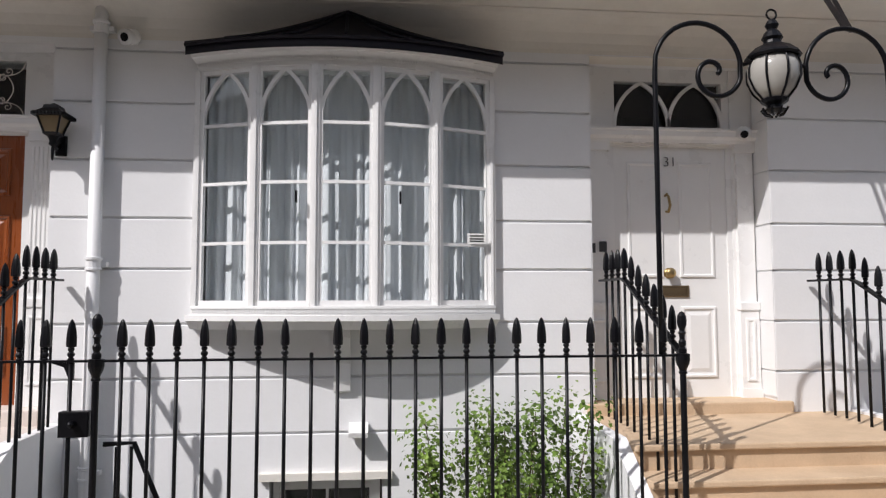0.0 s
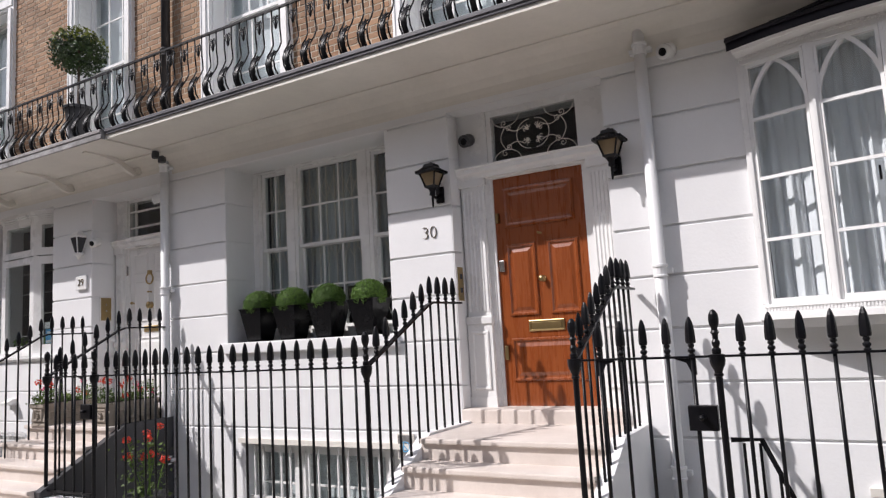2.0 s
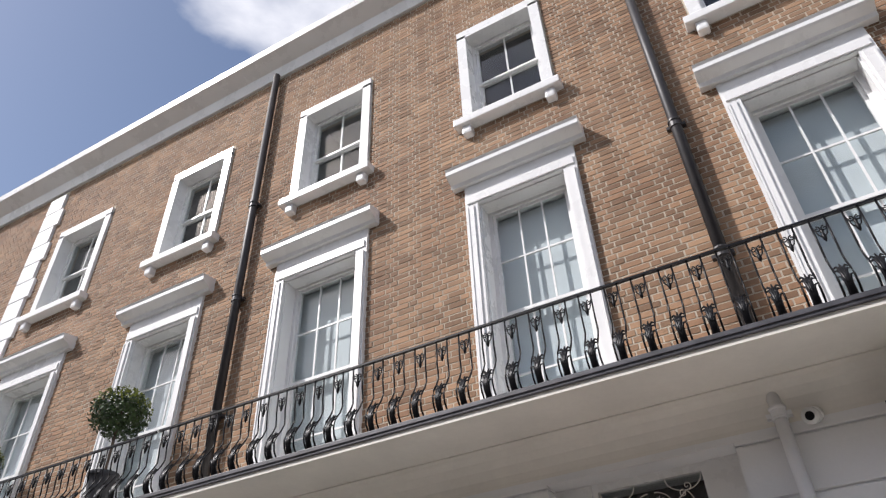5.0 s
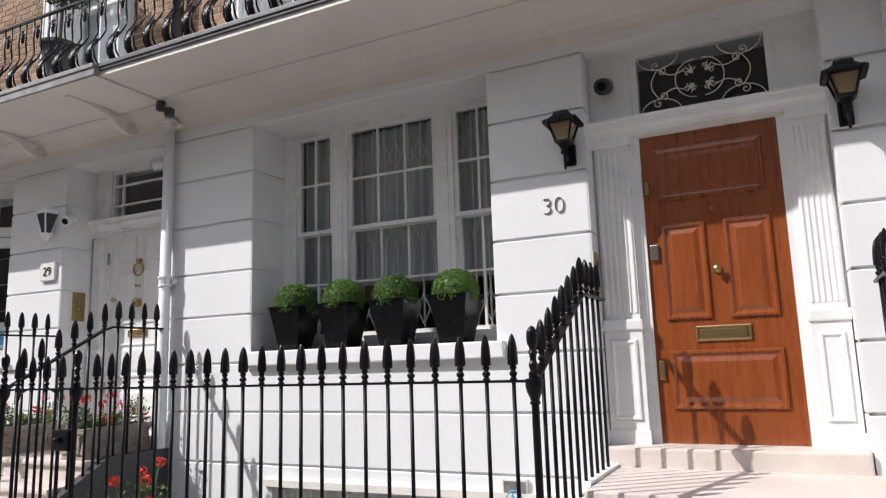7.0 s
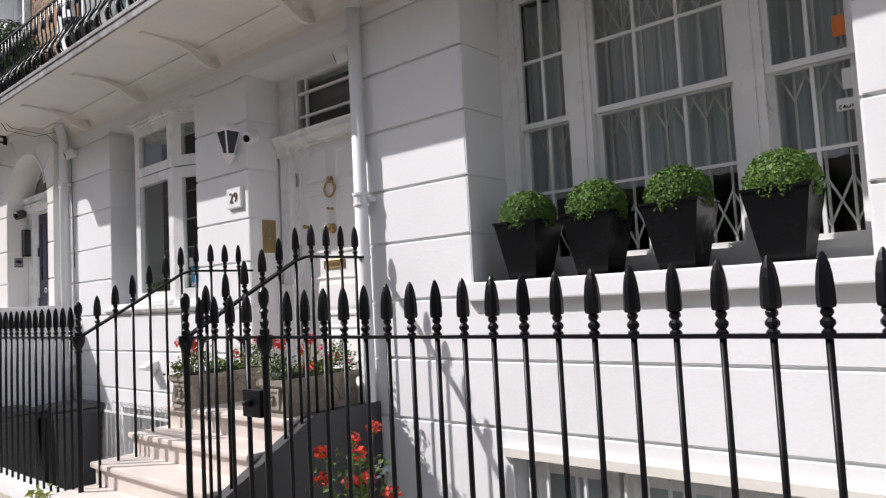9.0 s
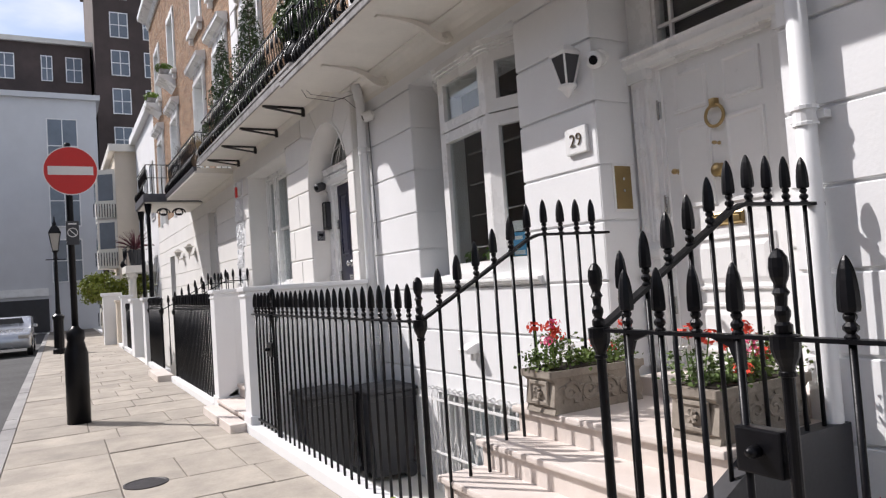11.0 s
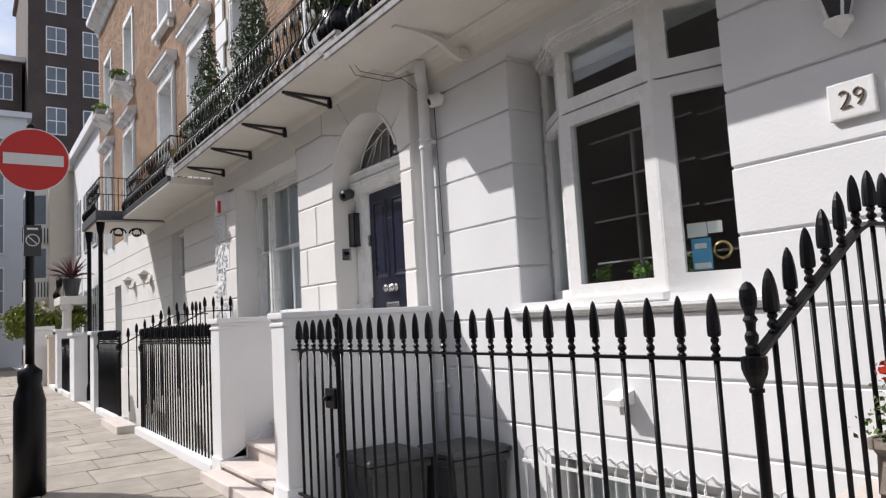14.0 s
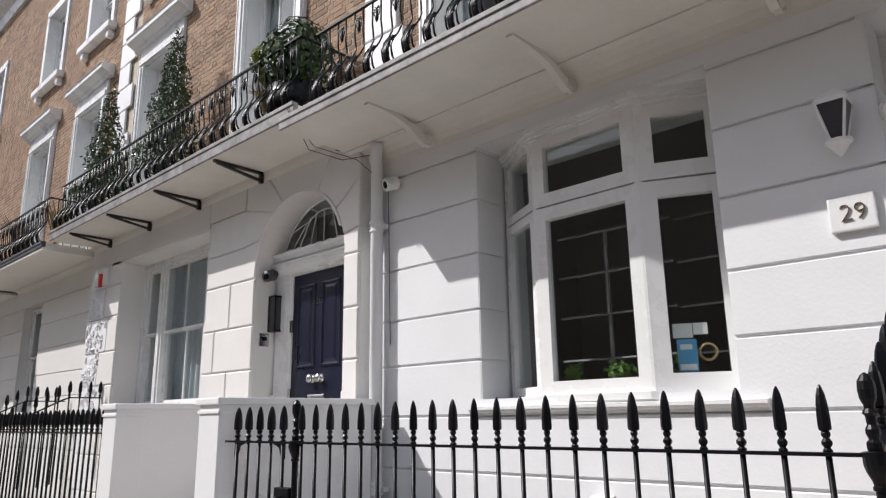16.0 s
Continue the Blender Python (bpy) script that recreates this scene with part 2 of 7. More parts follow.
def box(bm, x0, x1, y0, y1, z0, z1, bev=0.0):
    vs = [bm.verts.new((x, y, z)) for x in (x0, x1) for y in (y0, y1) for z in (z0, z1)]
    fs = [bm.faces.new([vs[i] for i in q]) for q in ((0, 1, 3, 2), (4, 6, 7, 5), (0, 4, 5, 1), (2, 3, 7, 6), (0, 2, 6, 4), (1, 5, 7, 3))]
    if bev:
        es = list({e for f in fs for e in f.edges})
        bmesh.ops.bevel(bm, geom=es, offset=bev, segments=2, affect="EDGES", profile=0.6)


def beam(bm, p, q, w, d, side=(0, -1, 0)):
    """A bar of section w x d from p to q; d runs along side."""
    p, q = Vector(p), Vector(q)
    way = (q - p).normalized()
    s = Vector(side)
    s = (s - way * s.dot(way)).normalized()
    u = way.cross(s)
    vs = [bm.verts.new(c + u * (a * w / 2) + s * (b * d / 2)) for c in (p, q) for a, b in ((-1, -1), (1, -1), (1, 1), (-1, 1))]
    for f in ((0, 1, 2, 3), (7, 6, 5, 4), (0, 4, 5, 1), (1, 5, 6, 2), (2, 6, 7, 3), (3, 7, 4, 0)):
        bm.faces.new([vs[i] for i in f])


def tube(bm, pts, r, seg=8, taper=None):
    """A round bar along points; taper gives the radius at the far end."""
    pts = [Vector(p) for p in pts]
    rings = []
    ref = Vector((0.12, 0.33, 0.93))
    for i, p in enumerate(pts):
        way = (pts[min(i + 1, len(pts) - 1)] - pts[max(i - 1, 0)]).normalized()
        a = way.cross(ref)
        if a.length < 0.05:
            a = way.cross(Vector((1, 0, 0)))
        a.normalize()
        b = way.cross(a)
        rr = r if taper is None else r + (taper - r) * i / (len(pts) - 1)
        rings.append([bm.verts.new(p + a * (rr * math.cos(k * math.tau / seg)) + b * (rr * math.sin(k * math.tau / seg))) for k in range(seg)])
    for r0, r1 in zip(rings, rings[1:]):
        for k in range(seg):
            bm.faces.new((r0[k], r0[(k + 1) % seg], r1[(k + 1) % seg], r1[k]))
    bm.faces.new(rings[0][::-1])
    bm.faces.new(rings[-1])


def lathe(bm, profile, c=(0, 0, 0), seg=10, turn=0.0):
    """Turned shape from (radius, height) pairs about the upright axis through c."""
    rings = []
    for r, z in profile:
        r = max(r, 0.0005)
        rings.append([bm.verts.new((c[0] + r * math.cos(turn + k * math.tau / seg), c[1] + r * math.sin(turn + k * math.tau / seg), c[2] + z)) for k in range(seg)])
    for r0, r1 in zip(rings, rings[1:]):
        for k in range(seg):
            bm.faces.new((r0[k], r0[(k + 1) % seg], r1[(k + 1) % seg], r1[k]))
    bm.faces.new(rings[0][::-1])
    bm.faces.new(rings[-1])


def prism(bm, outline, y0, y1):
    """An outline of (x, z), pushed from y0 to y1."""
    a = [bm.verts.new((x, y0, z)) for x, z in outline]
    b = [bm.verts.new((x, y1, z)) for x, z in outline]
    bm.faces.new(a)
    bm.faces.new(b[::-1])
    for i in range(len(a)):
        j = (i + 1) % len(a)
        bm.faces.new((a[i], b[i], b[j], a[j]))


def prism_x(bm, outline, x0, x1):
    """An outline of (y, z), pushed from x0 to x1."""
    a = [bm.verts.new((x0, y, z)) for y, z in outline]
    b = [bm.verts.new((x1, y, z)) for y, z in outline]
    bm.faces.new(a)
    bm.faces.new(b[::-1])
    for i in range(len(a)):
        j = (i + 1) % len(a)
        bm.faces.new((a[i], b[i], b[j], a[j]))


def prism_z(bm, outline, z0, z1):
    """An outline of (x, y), pushed from z0 to z1."""
    a = [bm.verts.new((x, y, z0)) for x, y in outline]
    b = [bm.verts.new((x, y, z1)) for x, y in outline]
    bm.faces.new(a[::-1])
    bm.faces.new(b)
    for i in range(len(a)):
        j = (i + 1) % len(a)
        bm.faces.new((a[i], a[j], b[j], b[i]))


def loft_rect(bm, x0, x1, z0, z1, y, steps):
    """A moulded panel facing -y: rectangles that step in by (inset, out towards the street)."""
    loops = []
    for inset, out in steps:
        loops.append([bm.verts.new((x, y - out, z)) for x, z in ((x0 + inset, z0 + inset), (x1 - inset, z0 + inset), (x1 - inset, z1 - inset), (x0 + inset, z1 - inset))])
    for a, b in zip(loops, loops[1:]):
        for k in range(4):
            bm.faces.new((a[k], a[(k + 1) % 4], b[(k + 1) % 4], b[k]))
    bm.faces.new(loops[-1])


RAISED = ((0, 0.0), (0.006, 0.016), (0.022, 0.018), (0.034, 0.006), (0.05, 0.003), (0.085, 0.014))
FLATTED = ((0, 0.0), (0.006, 0.014), (0.022, 0.015), (0.035, 0.004))


def lettering(name, text, m, size, mat, parent=None, label="", depth=0.006, thin=-0.004):
    """Raised letters in the built-in font; m puts their lower left corner, x along the writing and z out of it."""
    cu = bpy.data.curves.new(name, "FONT")
    cu.body, cu.size, cu.extrude, cu.offset = text, size, depth, thin
    tmp = bpy.data.objects.new(name, cu)
    scene.collection.objects.link(tmp)
    me = bpy.data.meshes.new_from_object(tmp.evaluated_get(bpy.context.evaluated_depsgraph_get()))
    bpy.data.objects.remove(tmp)
    me.materials.append(mat)
    me.transform(m)
    return tagged(under(new(name, me), parent), label)


FACING = Euler((radians(90), 0, 0)).to_matrix().to_4x4()


def leaves(name, places, normals, size, mat, parent, seed=1, fold=0.25, long=1.6, label="", kind=""):
    """Many small folded leaves, one mesh."""
    rng = np.random.default_rng(seed)
    p = np.asarray(places, float)
    n = np.asarray(normals, float) + rng.normal(0, 0.55, p.shape)
    n /= np.linalg.norm(n, axis=1, keepdims=True) + 1e-9
    a = np.cross(n, rng.normal(0, 1, p.shape))
    a /= np.linalg.norm(a, axis=1, keepdims=True) + 1e-9
    b = np.cross(n, a)
    s = size * rng.uniform(0.65, 1.3, (len(p), 1))
    v = np.stack([p, p + a * s * 0.5 * long + b * s * 0.5 + n * s * fold, p + a * s * long, p + a * s * 0.5 * long - b * s * 0.5 + n * s * fold], 1).reshape(-1, 3)
    k = np.arange(len(p)) * 4
    faces = np.concatenate([np.stack([k, k + 1, k + 2], 1), np.stack([k, k + 2, k + 3], 1)])
    me = bpy.data.meshes.new(name)
    me.from_pydata(v.tolist(), [], faces.tolist())
    me.materials.append(mat)
    return tagged(under(new(name, me), parent), label, kind=kind)


def ball_points(count, c, r, seed=1, squash=1.0, shell=0.12):
    rng = np.random.default_rng(seed)
    d = rng.normal(0, 1, (count, 3))
    d /= np.linalg.norm(d, axis=1, keepdims=True)
    rad = r * (1 - shell * rng.random((count, 1)) ** 1.5)
    return np.asarray(c) + d * rad * (1, 1, squash), d

# ---- ground ----
YW, YF = 6.54, 4.90          # face of the house fronts; line of the railings
Y28 = 6.38                   # the front of number 28 stands forward
JOINTS = (0.62, 1.08, 1.53, 1.985, 2.41, 2.90, 3.385, 3.835)

bm = bmesh.new()
for x0, x1, y0, y1 in ((-2500, 2500, -2500, 2.2), (-2500, -80, 2.2, 2500), (20, 2500, 2.2, 2500)):
    vs = [bm.verts.new(p) for p in ((x0, y0, -0.13), (x1, y0, -0.13), (x1, y1, -0.13), (x0, y1, -0.13))]
    bm.faces.new(vs)
tagged(part("road", bm, ASPHALT), "dark grey asphalt road beside the kerb", "road", kind="structure")
pavement = thing("pavement", (-20, 3.5, 0), "worn york stone flags of mixed sizes with sandy joints", "pavement", kind="structure")
bm = bmesh.new()
box(bm, -80, 20, 2.36, 4.82, -0.4, -0.012)
part("bedding", bm, MORTAR_GROUND, pavement)

# ---- stucco fronts of the ground floor ----
HOLES = {
    "31": [(-1.92, 0.60, 1.60, 3.72), (1.48, 3.17, 0.72, 3.92), (-1.28, -0.35, -0.35, 0.24)],
    "30": [(-4.75, -3.09, 0.72, 3.87), (-8.02, -5.52, 1.63, 3.84), (-7.75, -5.05, -1.3, 0.44)],
    "29": [(-10.78, -9.23, 0.72, 3.85), (-13.85, -11.74, 1.66, 3.88), (-13.6, -11.6, -1.3, 0.40)],
    "28": [(-17.135, -15.495, 0.72, 4.04), (-20.98, -18.27, 1.66, 3.95)],
    "27": [(-26.15, -25.05, 1.75, 3.85), (-33.7, -32.6, 0.5, 3.1)],
}
SPANS = {"31": (-2.70, 8.0), "30": (-9.08, -2.70), "29": (-15.25, -9.08), "28": (-22.20, -15.25), "27": (-36.6, -22.20)}


def free_spans(x0, x1, holes, za, zb):
    """The stretches of x0..x1 that no hole takes between za and zb."""
    zc, out, at = (za + zb) / 2, [], x0
    for h in sorted(h for h in holes if h[2] < zc < h[3]):
        if h[0] > at:
            out.append((at, h[0]))
        at = max(at, h[1])
    if at < x1:
        out.append((at, x1))
    return out


def front_wall(key):
    x0, x1 = SPANS[key]
    holes = HOLES[key]
    coat = STUCCO_WARM if x1 < -14.5 else STUCCO
    w = thing("wall_" + key, (x0, YW, 0), "white painted stucco house front with grooved horizontal courses", "wall", kind="structure")
    bm = bmesh.new()
    cuts = sorted({-2.6, 4.45, *(h[2] for h in holes), *(h[3] for h in holes)})
    for za, zb in zip(cuts, cuts[1:]):
        for a, b in free_spans(x0, x1, holes, za, zb):
            box(bm, a, b, YW + 0.022, 7.25, za, zb)
    part("backing", bm, coat, w)
    edges = [-2.6, *JOINTS, 4.45]
    for za, zb in zip(edges, edges[1:]):
        sub = sorted({za, zb, *(z for h in holes for z in h[2:] if za + 0.01 < z < zb - 0.01)})
        for sa, sb in zip(sub, sub[1:]):
            lo = sa + (0.009 if sa == za and za > -2 else 0)
            hi = sb - (0.009 if sb == zb and zb < 4.4 else 0)
            for a, b in free_spans(x0, x1, holes, sa, sb):
                bm = bmesh.new()
                cl, ch = (0.007 if lo != sa else 0), (0.007 if hi != sb else 0)
                prism_x(bm, ((YW, lo + cl), (YW + 0.007, lo), (YW + 0.03, lo), (YW + 0.03, hi), (YW + 0.007, hi), (YW, hi - ch)), a, b)
                part("stucco_course", bm, coat, w)
    return w


WALLS = {key: front_wall(key) for key in SPANS if key != "28"}


def reveal_courses(key, x, z0, z1, facing, y1):
    """Courses that turn the corner into a recess; facing is +1 where the recess lies at greater x."""
    edges = [z0, *(j for j in JOINTS if z0 + 0.03 < j < z1 - 0.03), z1]
    for za, zb in zip(edges, edges[1:]):
        lo, hi = za + (0.009 if za > z0 else 0), zb - (0.009 if zb < z1 else 0)
        bm = bmesh.new()
        prism_z(bm, [(x - facing * 0.03, YW + 0.004), (x + facing * 0.012, YW + 0.004), (x + facing * 0.012, y1), (x - facing * 0.03, y1)], lo, hi)
        part("reveal_course", bm, STUCCO, WALLS[key])


reveal_courses("30", -8.02, 1.63, 3.84, 1, 7.05)
reveal_courses("30", -5.52, 1.63, 3.84, -1, 7.05)
reveal_courses("30", -4.75, 0.85, 3.87, 1, 6.74)
reveal_courses("30", -3.09, 0.85, 3.87, -1, 6.74)
reveal_courses("29", -13.85, 1.66, 3.88, 1, 6.9)
reveal_courses("29", -10.78, 0.85, 3.85, 1, 6.9)
reveal_courses("31", 3.17, 0.85, 3.92, -1, 6.8)
reveal_courses("31", 1.48, 0.85, 3.92, 1, 6.8)

# number 28: rusticated front with long and short blocks and stepped arch stones
ARCX, ARCR, ARCZ = -16.315, 0.82, 3.18
wall28 = thing("wall_28", (-18.7, Y28, 0), "white stucco front of rusticated blocks around an arched doorway", "wall", kind="structure")
WALLS["28"] = wall28
bm = bmesh.new()
cuts = sorted({-2.6, 4.42, *(h[2] for h in HOLES["28"]), *(h[3] for h in HOLES["28"])})
for za, zb in zip(cuts, cuts[1:]):
    for a, b in free_spans(-22.20, -15.25, HOLES["28"], za, zb):
        box(bm, a, b, Y28 + 0.03, 7.25, za, zb)
part("backing", bm, STUCCO_WARM, wall28)
bm = bmesh.new()
arc = [(ARCX + ARCR * math.cos(a * math.pi / 24), ARCZ + ARCR * math.sin(a * math.pi / 24)) for a in range(25)]
prism(bm, arc[:13] + [(ARCX, 4.045), (ARCX + ARCR + 0.005, 4.045), (ARCX + ARCR + 0.005, ARCZ)], Y28 + 0.03, 6.74)
prism(bm, arc[12:] + [(ARCX - ARCR - 0.005, ARCZ), (ARCX - ARCR - 0.005, 4.045), (ARCX, 4.045)], Y28 + 0.03, 6.74)
part("arch_soffit", bm, STUCCO_WARM, wall28)


def raised_block(outline):
    """One dressed block of the front: its outline drawn in a little, with chamfered arrises."""
    bm = bmesh.new()
    c = (sum(p[0] for p in outline) / len(outline), sum(p[1] for p in outline) / len(outline))
    rings = []
    for inset, y in ((0.006, Y28 + 0.035), (0.006, Y28 + 0.012), (0.020, Y28)):
        ring = []
        for x, z in outline:
            d = Vector((c[0] - x, c[1] - z))
            ring.append(bm.verts.new((x + math.copysign(min(inset, abs(d.x)), d.x), y, z + math.copysign(min(inset, abs(d.y)), d.y))))
        rings.append(ring)
    for p, q in zip(rings, rings[1:]):
        for k in range(len(p)):
            bm.faces.new((p[k], p[(k + 1) % len(p)], q[(k + 1) % len(p)], q[k]))
    bm.faces.new(rings[-1])
    part("rusticated_block", bm, STUCCO_WARM, wall28)


def on_arch(a, r=ARCR):
    return (ARCX + r * math.cos(a), ARCZ + r * math.sin(a))


# pier between the window and the doorway: two blocks a course, long and short in turn
BED = (-0.0, 0.52, 1.05, 1.57, 2.08, 2.59, 3.135)
for k, (za, zb) in enumerate(zip(BED, BED[1:])):
    xm = -17.67 if k % 2 else -18.00
    for a, b in ((-18.27, xm), (xm, -17.135)):
        raised_block([(a, za), (b, za), (b, zb), (a, zb)])
    raised_block([(-15.495, za), (-15.25, za), (-15.25, zb), (-15.495, zb)])
    raised_block([(-21.36 if k % 2 else -21.60, za), (-20.98, za), (-20.98, zb), (-21.36 if k % 2 else -21.60, zb)] if zb > 1.6 else [(-22.2, za), (-18.27, za), (-18.27, zb), (-22.2, zb)])
for za, zb in ((3.135, 3.63), (3.63, 4.02)):
    raised_block([(-21.5, za), (-20.98, za), (-20.98, zb), (-21.5, zb)])
# stepped stones: a level bed that turns down a radial joint to the arch
A0, A1, A2, A3 = 3.10, 2.62, 2.16, 1.72
raised_block([(-18.27, 3.135), (-17.14, 3.135), on_arch(A0), on_arch((A0 + A1) / 2), on_arch(A1), (-17.46, 3.55), (-18.27, 3.55)])
raised_block([(-18.27, 3.55), (-17.46, 3.55), on_arch(A1), on_arch((A1 + A2) / 2), on_arch(A2), (-17.40, 4.02), (-18.27, 4.02)])
raised_block([(-17.40, 4.02), on_arch(A2), on_arch((A2 + 1.95) / 2), on_arch(1.95), (-16.95, 4.36), (-17.40, 4.36)])
raised_block([(-16.95, 4.36), on_arch(1.95), on_arch(1.75), on_arch(math.pi / 2), on_arch(1.3), on_arch(1.12), (-15.70, 4.36)])
raised_block([(-15.70, 4.36), on_arch(1.12), on_arch(0.85), on_arch(0.62), (-15.25, 3.92), (-15.25, 4.36)])
raised_block([(-15.25, 3.92), on_arch(0.62), on_arch(0.42), on_arch(0.22), (-15.25, 3.40)])
raised_block([(-15.25, 3.40), on_arch(0.22), on_arch(0.05), (-15.495, 3.135), (-15.25, 3.135)])
bm = bmesh.new()
box(bm, -18.27, -17.41, Y28, Y28 + 0.035, 4.03, 4.42)
box(bm, -22.20, -18.28, Y28, Y28 + 0.035, 3.96, 4.42)
part("frieze", bm, STUCCO_WARM, wall28)
bm = bmesh.new()
last = None
for k in range(17):
    p = Vector((ARCX + (ARCR + 0.004) * math.cos(0.35 + k * 0.152), Y28 + 0.0, ARCZ + (ARCR + 0.004) * math.sin(0.35 + k * 0.152)))
    if last:
        beam(bm, last, p, 0.03, 0.03)
    last = p
part("arch_bead", bm, STUCCO_WARM, wall28)

# interior shells behind the windows; a dark wall colour stands for the dim rooms
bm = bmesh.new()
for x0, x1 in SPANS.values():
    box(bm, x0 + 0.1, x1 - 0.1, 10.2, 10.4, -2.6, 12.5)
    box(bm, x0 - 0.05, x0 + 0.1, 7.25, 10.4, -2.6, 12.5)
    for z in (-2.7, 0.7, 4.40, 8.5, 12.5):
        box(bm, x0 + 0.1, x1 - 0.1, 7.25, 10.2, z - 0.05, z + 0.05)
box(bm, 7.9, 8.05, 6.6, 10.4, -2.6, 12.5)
tagged(part("wall_inner", bm, ROOM), "inner shell walls of the rooms, coloured dark grey for indoor dimness", "wall", kind="structure")

# sunken areas between the railings and the fronts
bm = bmesh.new()
box(bm, -36.6, 8, 4.99, 6.56, -2.7, -2.4)
tagged(part("floor_area", bm, MORTAR_GROUND), "paved floor of the sunken basement areas", "floor", kind="structure")
bm = bmesh.new()
box(bm, -80, 20, 4.80, 4.99, -2.6, -0.02)
tagged(part("wall_area", bm, STUCCO_DULL), "cream painted retaining wall of the basement areas", "wall", kind="structure")

# ---- balcony slabs ----
def balcony_slab(name, x0, x1, y0, z0, z1, edge, label, cove):
    b = thing(name, ((x0 + x1) / 2, y0, z0), label, "balcony", kind="structure")
    bm = bmesh.new()
    pts = [(y0 + 0.02, z1 - 0.01), (y0 + 0.02, z0)]
    if cove:
        pts += [(YW - cove - 0.012, z0), (YW - cove - 0.012, z0 - 0.014), (YW - cove, z0 - 0.014)] + [(YW - cove + cove * math.sin(a), z0 - cove + cove * math.cos(a)) for a in (0.3, 0.6, 0.9, 1.2, 1.4)] + [(YW + 0.002, z0 - cove), (YW + 0.2, z0 - cove)]
    else:
        pts += [(YW + 0.02, z0)]
    pts += [(YW + 0.2 if cove else YW + 0.02, z1 - 0.01)]
    prism_x(bm, pts, x0, x1)
    part("slab", bm, STUCCO_DULL, b)
    bm = bmesh.new()
    box(bm, x0 - 0.01, x1 + 0.01, y0, y0 + 0.06, z0 + (0.045 if edge is LEAD and cove else 0.004), z1, 0.008)
    box(bm, x0, x1, y0 - 0.012, y0 + 0.06, z1 - 0.03, z1 + 0.012, 0.005)
    part("edge", bm, edge, b)
    return b


balcony_slab("balcony", -9.0, 8.0, 5.56, 4.215, 4.32, LEAD, "cream balcony slab with a dark lead edge", 0.30)
balcony_slab("balcony", -15.41, -9.02, 5.51, 4.20, 4.31, LEAD_PALE, "cream balcony slab with a weathered pale lead edge", 0.22)
balcony_slab("balcony", -22.20, -15.42, 5.66, 4.40, 4.55, LEAD_PALE, "cream balcony slab with a weathered lead edge on iron brackets", 0.0)
balcony_slab("balcony", -26.64, -22.205, 5.56, 4.25, 4.38, LEAD, "cream balcony slab with a dark gutter edge", 0.12)
bm = bmesh.new()
prism_x(bm, ((Y28 + 0.04, 4.30), (Y28 - 0.004, 4.30), (Y28 - 0.03, 4.34), (Y28 - 0.05, 4.398), (Y28 + 0.04, 4.398)), -22.20, -15.25)
tagged(part("trim", bm, STUCCO_DULL), "plain moulded band under the balcony", "trim", kind="structure")

# ---- upper brick fronts ----
UPPER = [(-21.35, -19.75), (-18.1, -16.5), (-14.49, -12.86), (-11.31, -9.77), (-8.35, -6.79), (-5.31, -3.84), (-2.15, -0.65), (1.0, 2.5)]
FAR_UPPER = [(-27.1, -25.5), (-24.3, -22.75), (-31.7, -30.1), (-35.3, -33.7)]
TOP = 13.2
brick_holes = [(a + 0.1, b - 0.1, 4.3, 7.62) for a, b in UPPER + FAR_UPPER] + [(a + 0.12, b - 0.12, 8.98, 10.95) for a, b in UPPER + FAR_UPPER]
upper_wall = thing("wall_upper", (-8, YW, 4.4), "yellow stock brick upper front with pale mortar joints", "wall", kind="structure")
bm = bmesh.new()
cuts = sorted({4.45, TOP, 7.62, 8.98, 10.95})
for za, zb in zip(cuts, cuts[1:]):
    for a, b in free_spans(-36.6, 8, brick_holes, za, zb):
        box(bm, a, b, YW - 0.001, 6.95, za, zb)
part("mortar_bed", bm, MORTAR, upper_wall)

# ---- windows and doors ----
WINDOW_COUNT = [0]


def pane(w, x0, x1, z0, z1, y):
    bm = bmesh.new()
    box(bm, x0, x1, y, y + 0.004, z0, z1)
    g = part("pane", bm, GLASS, w)
    g.visible_shadow = False
    return g


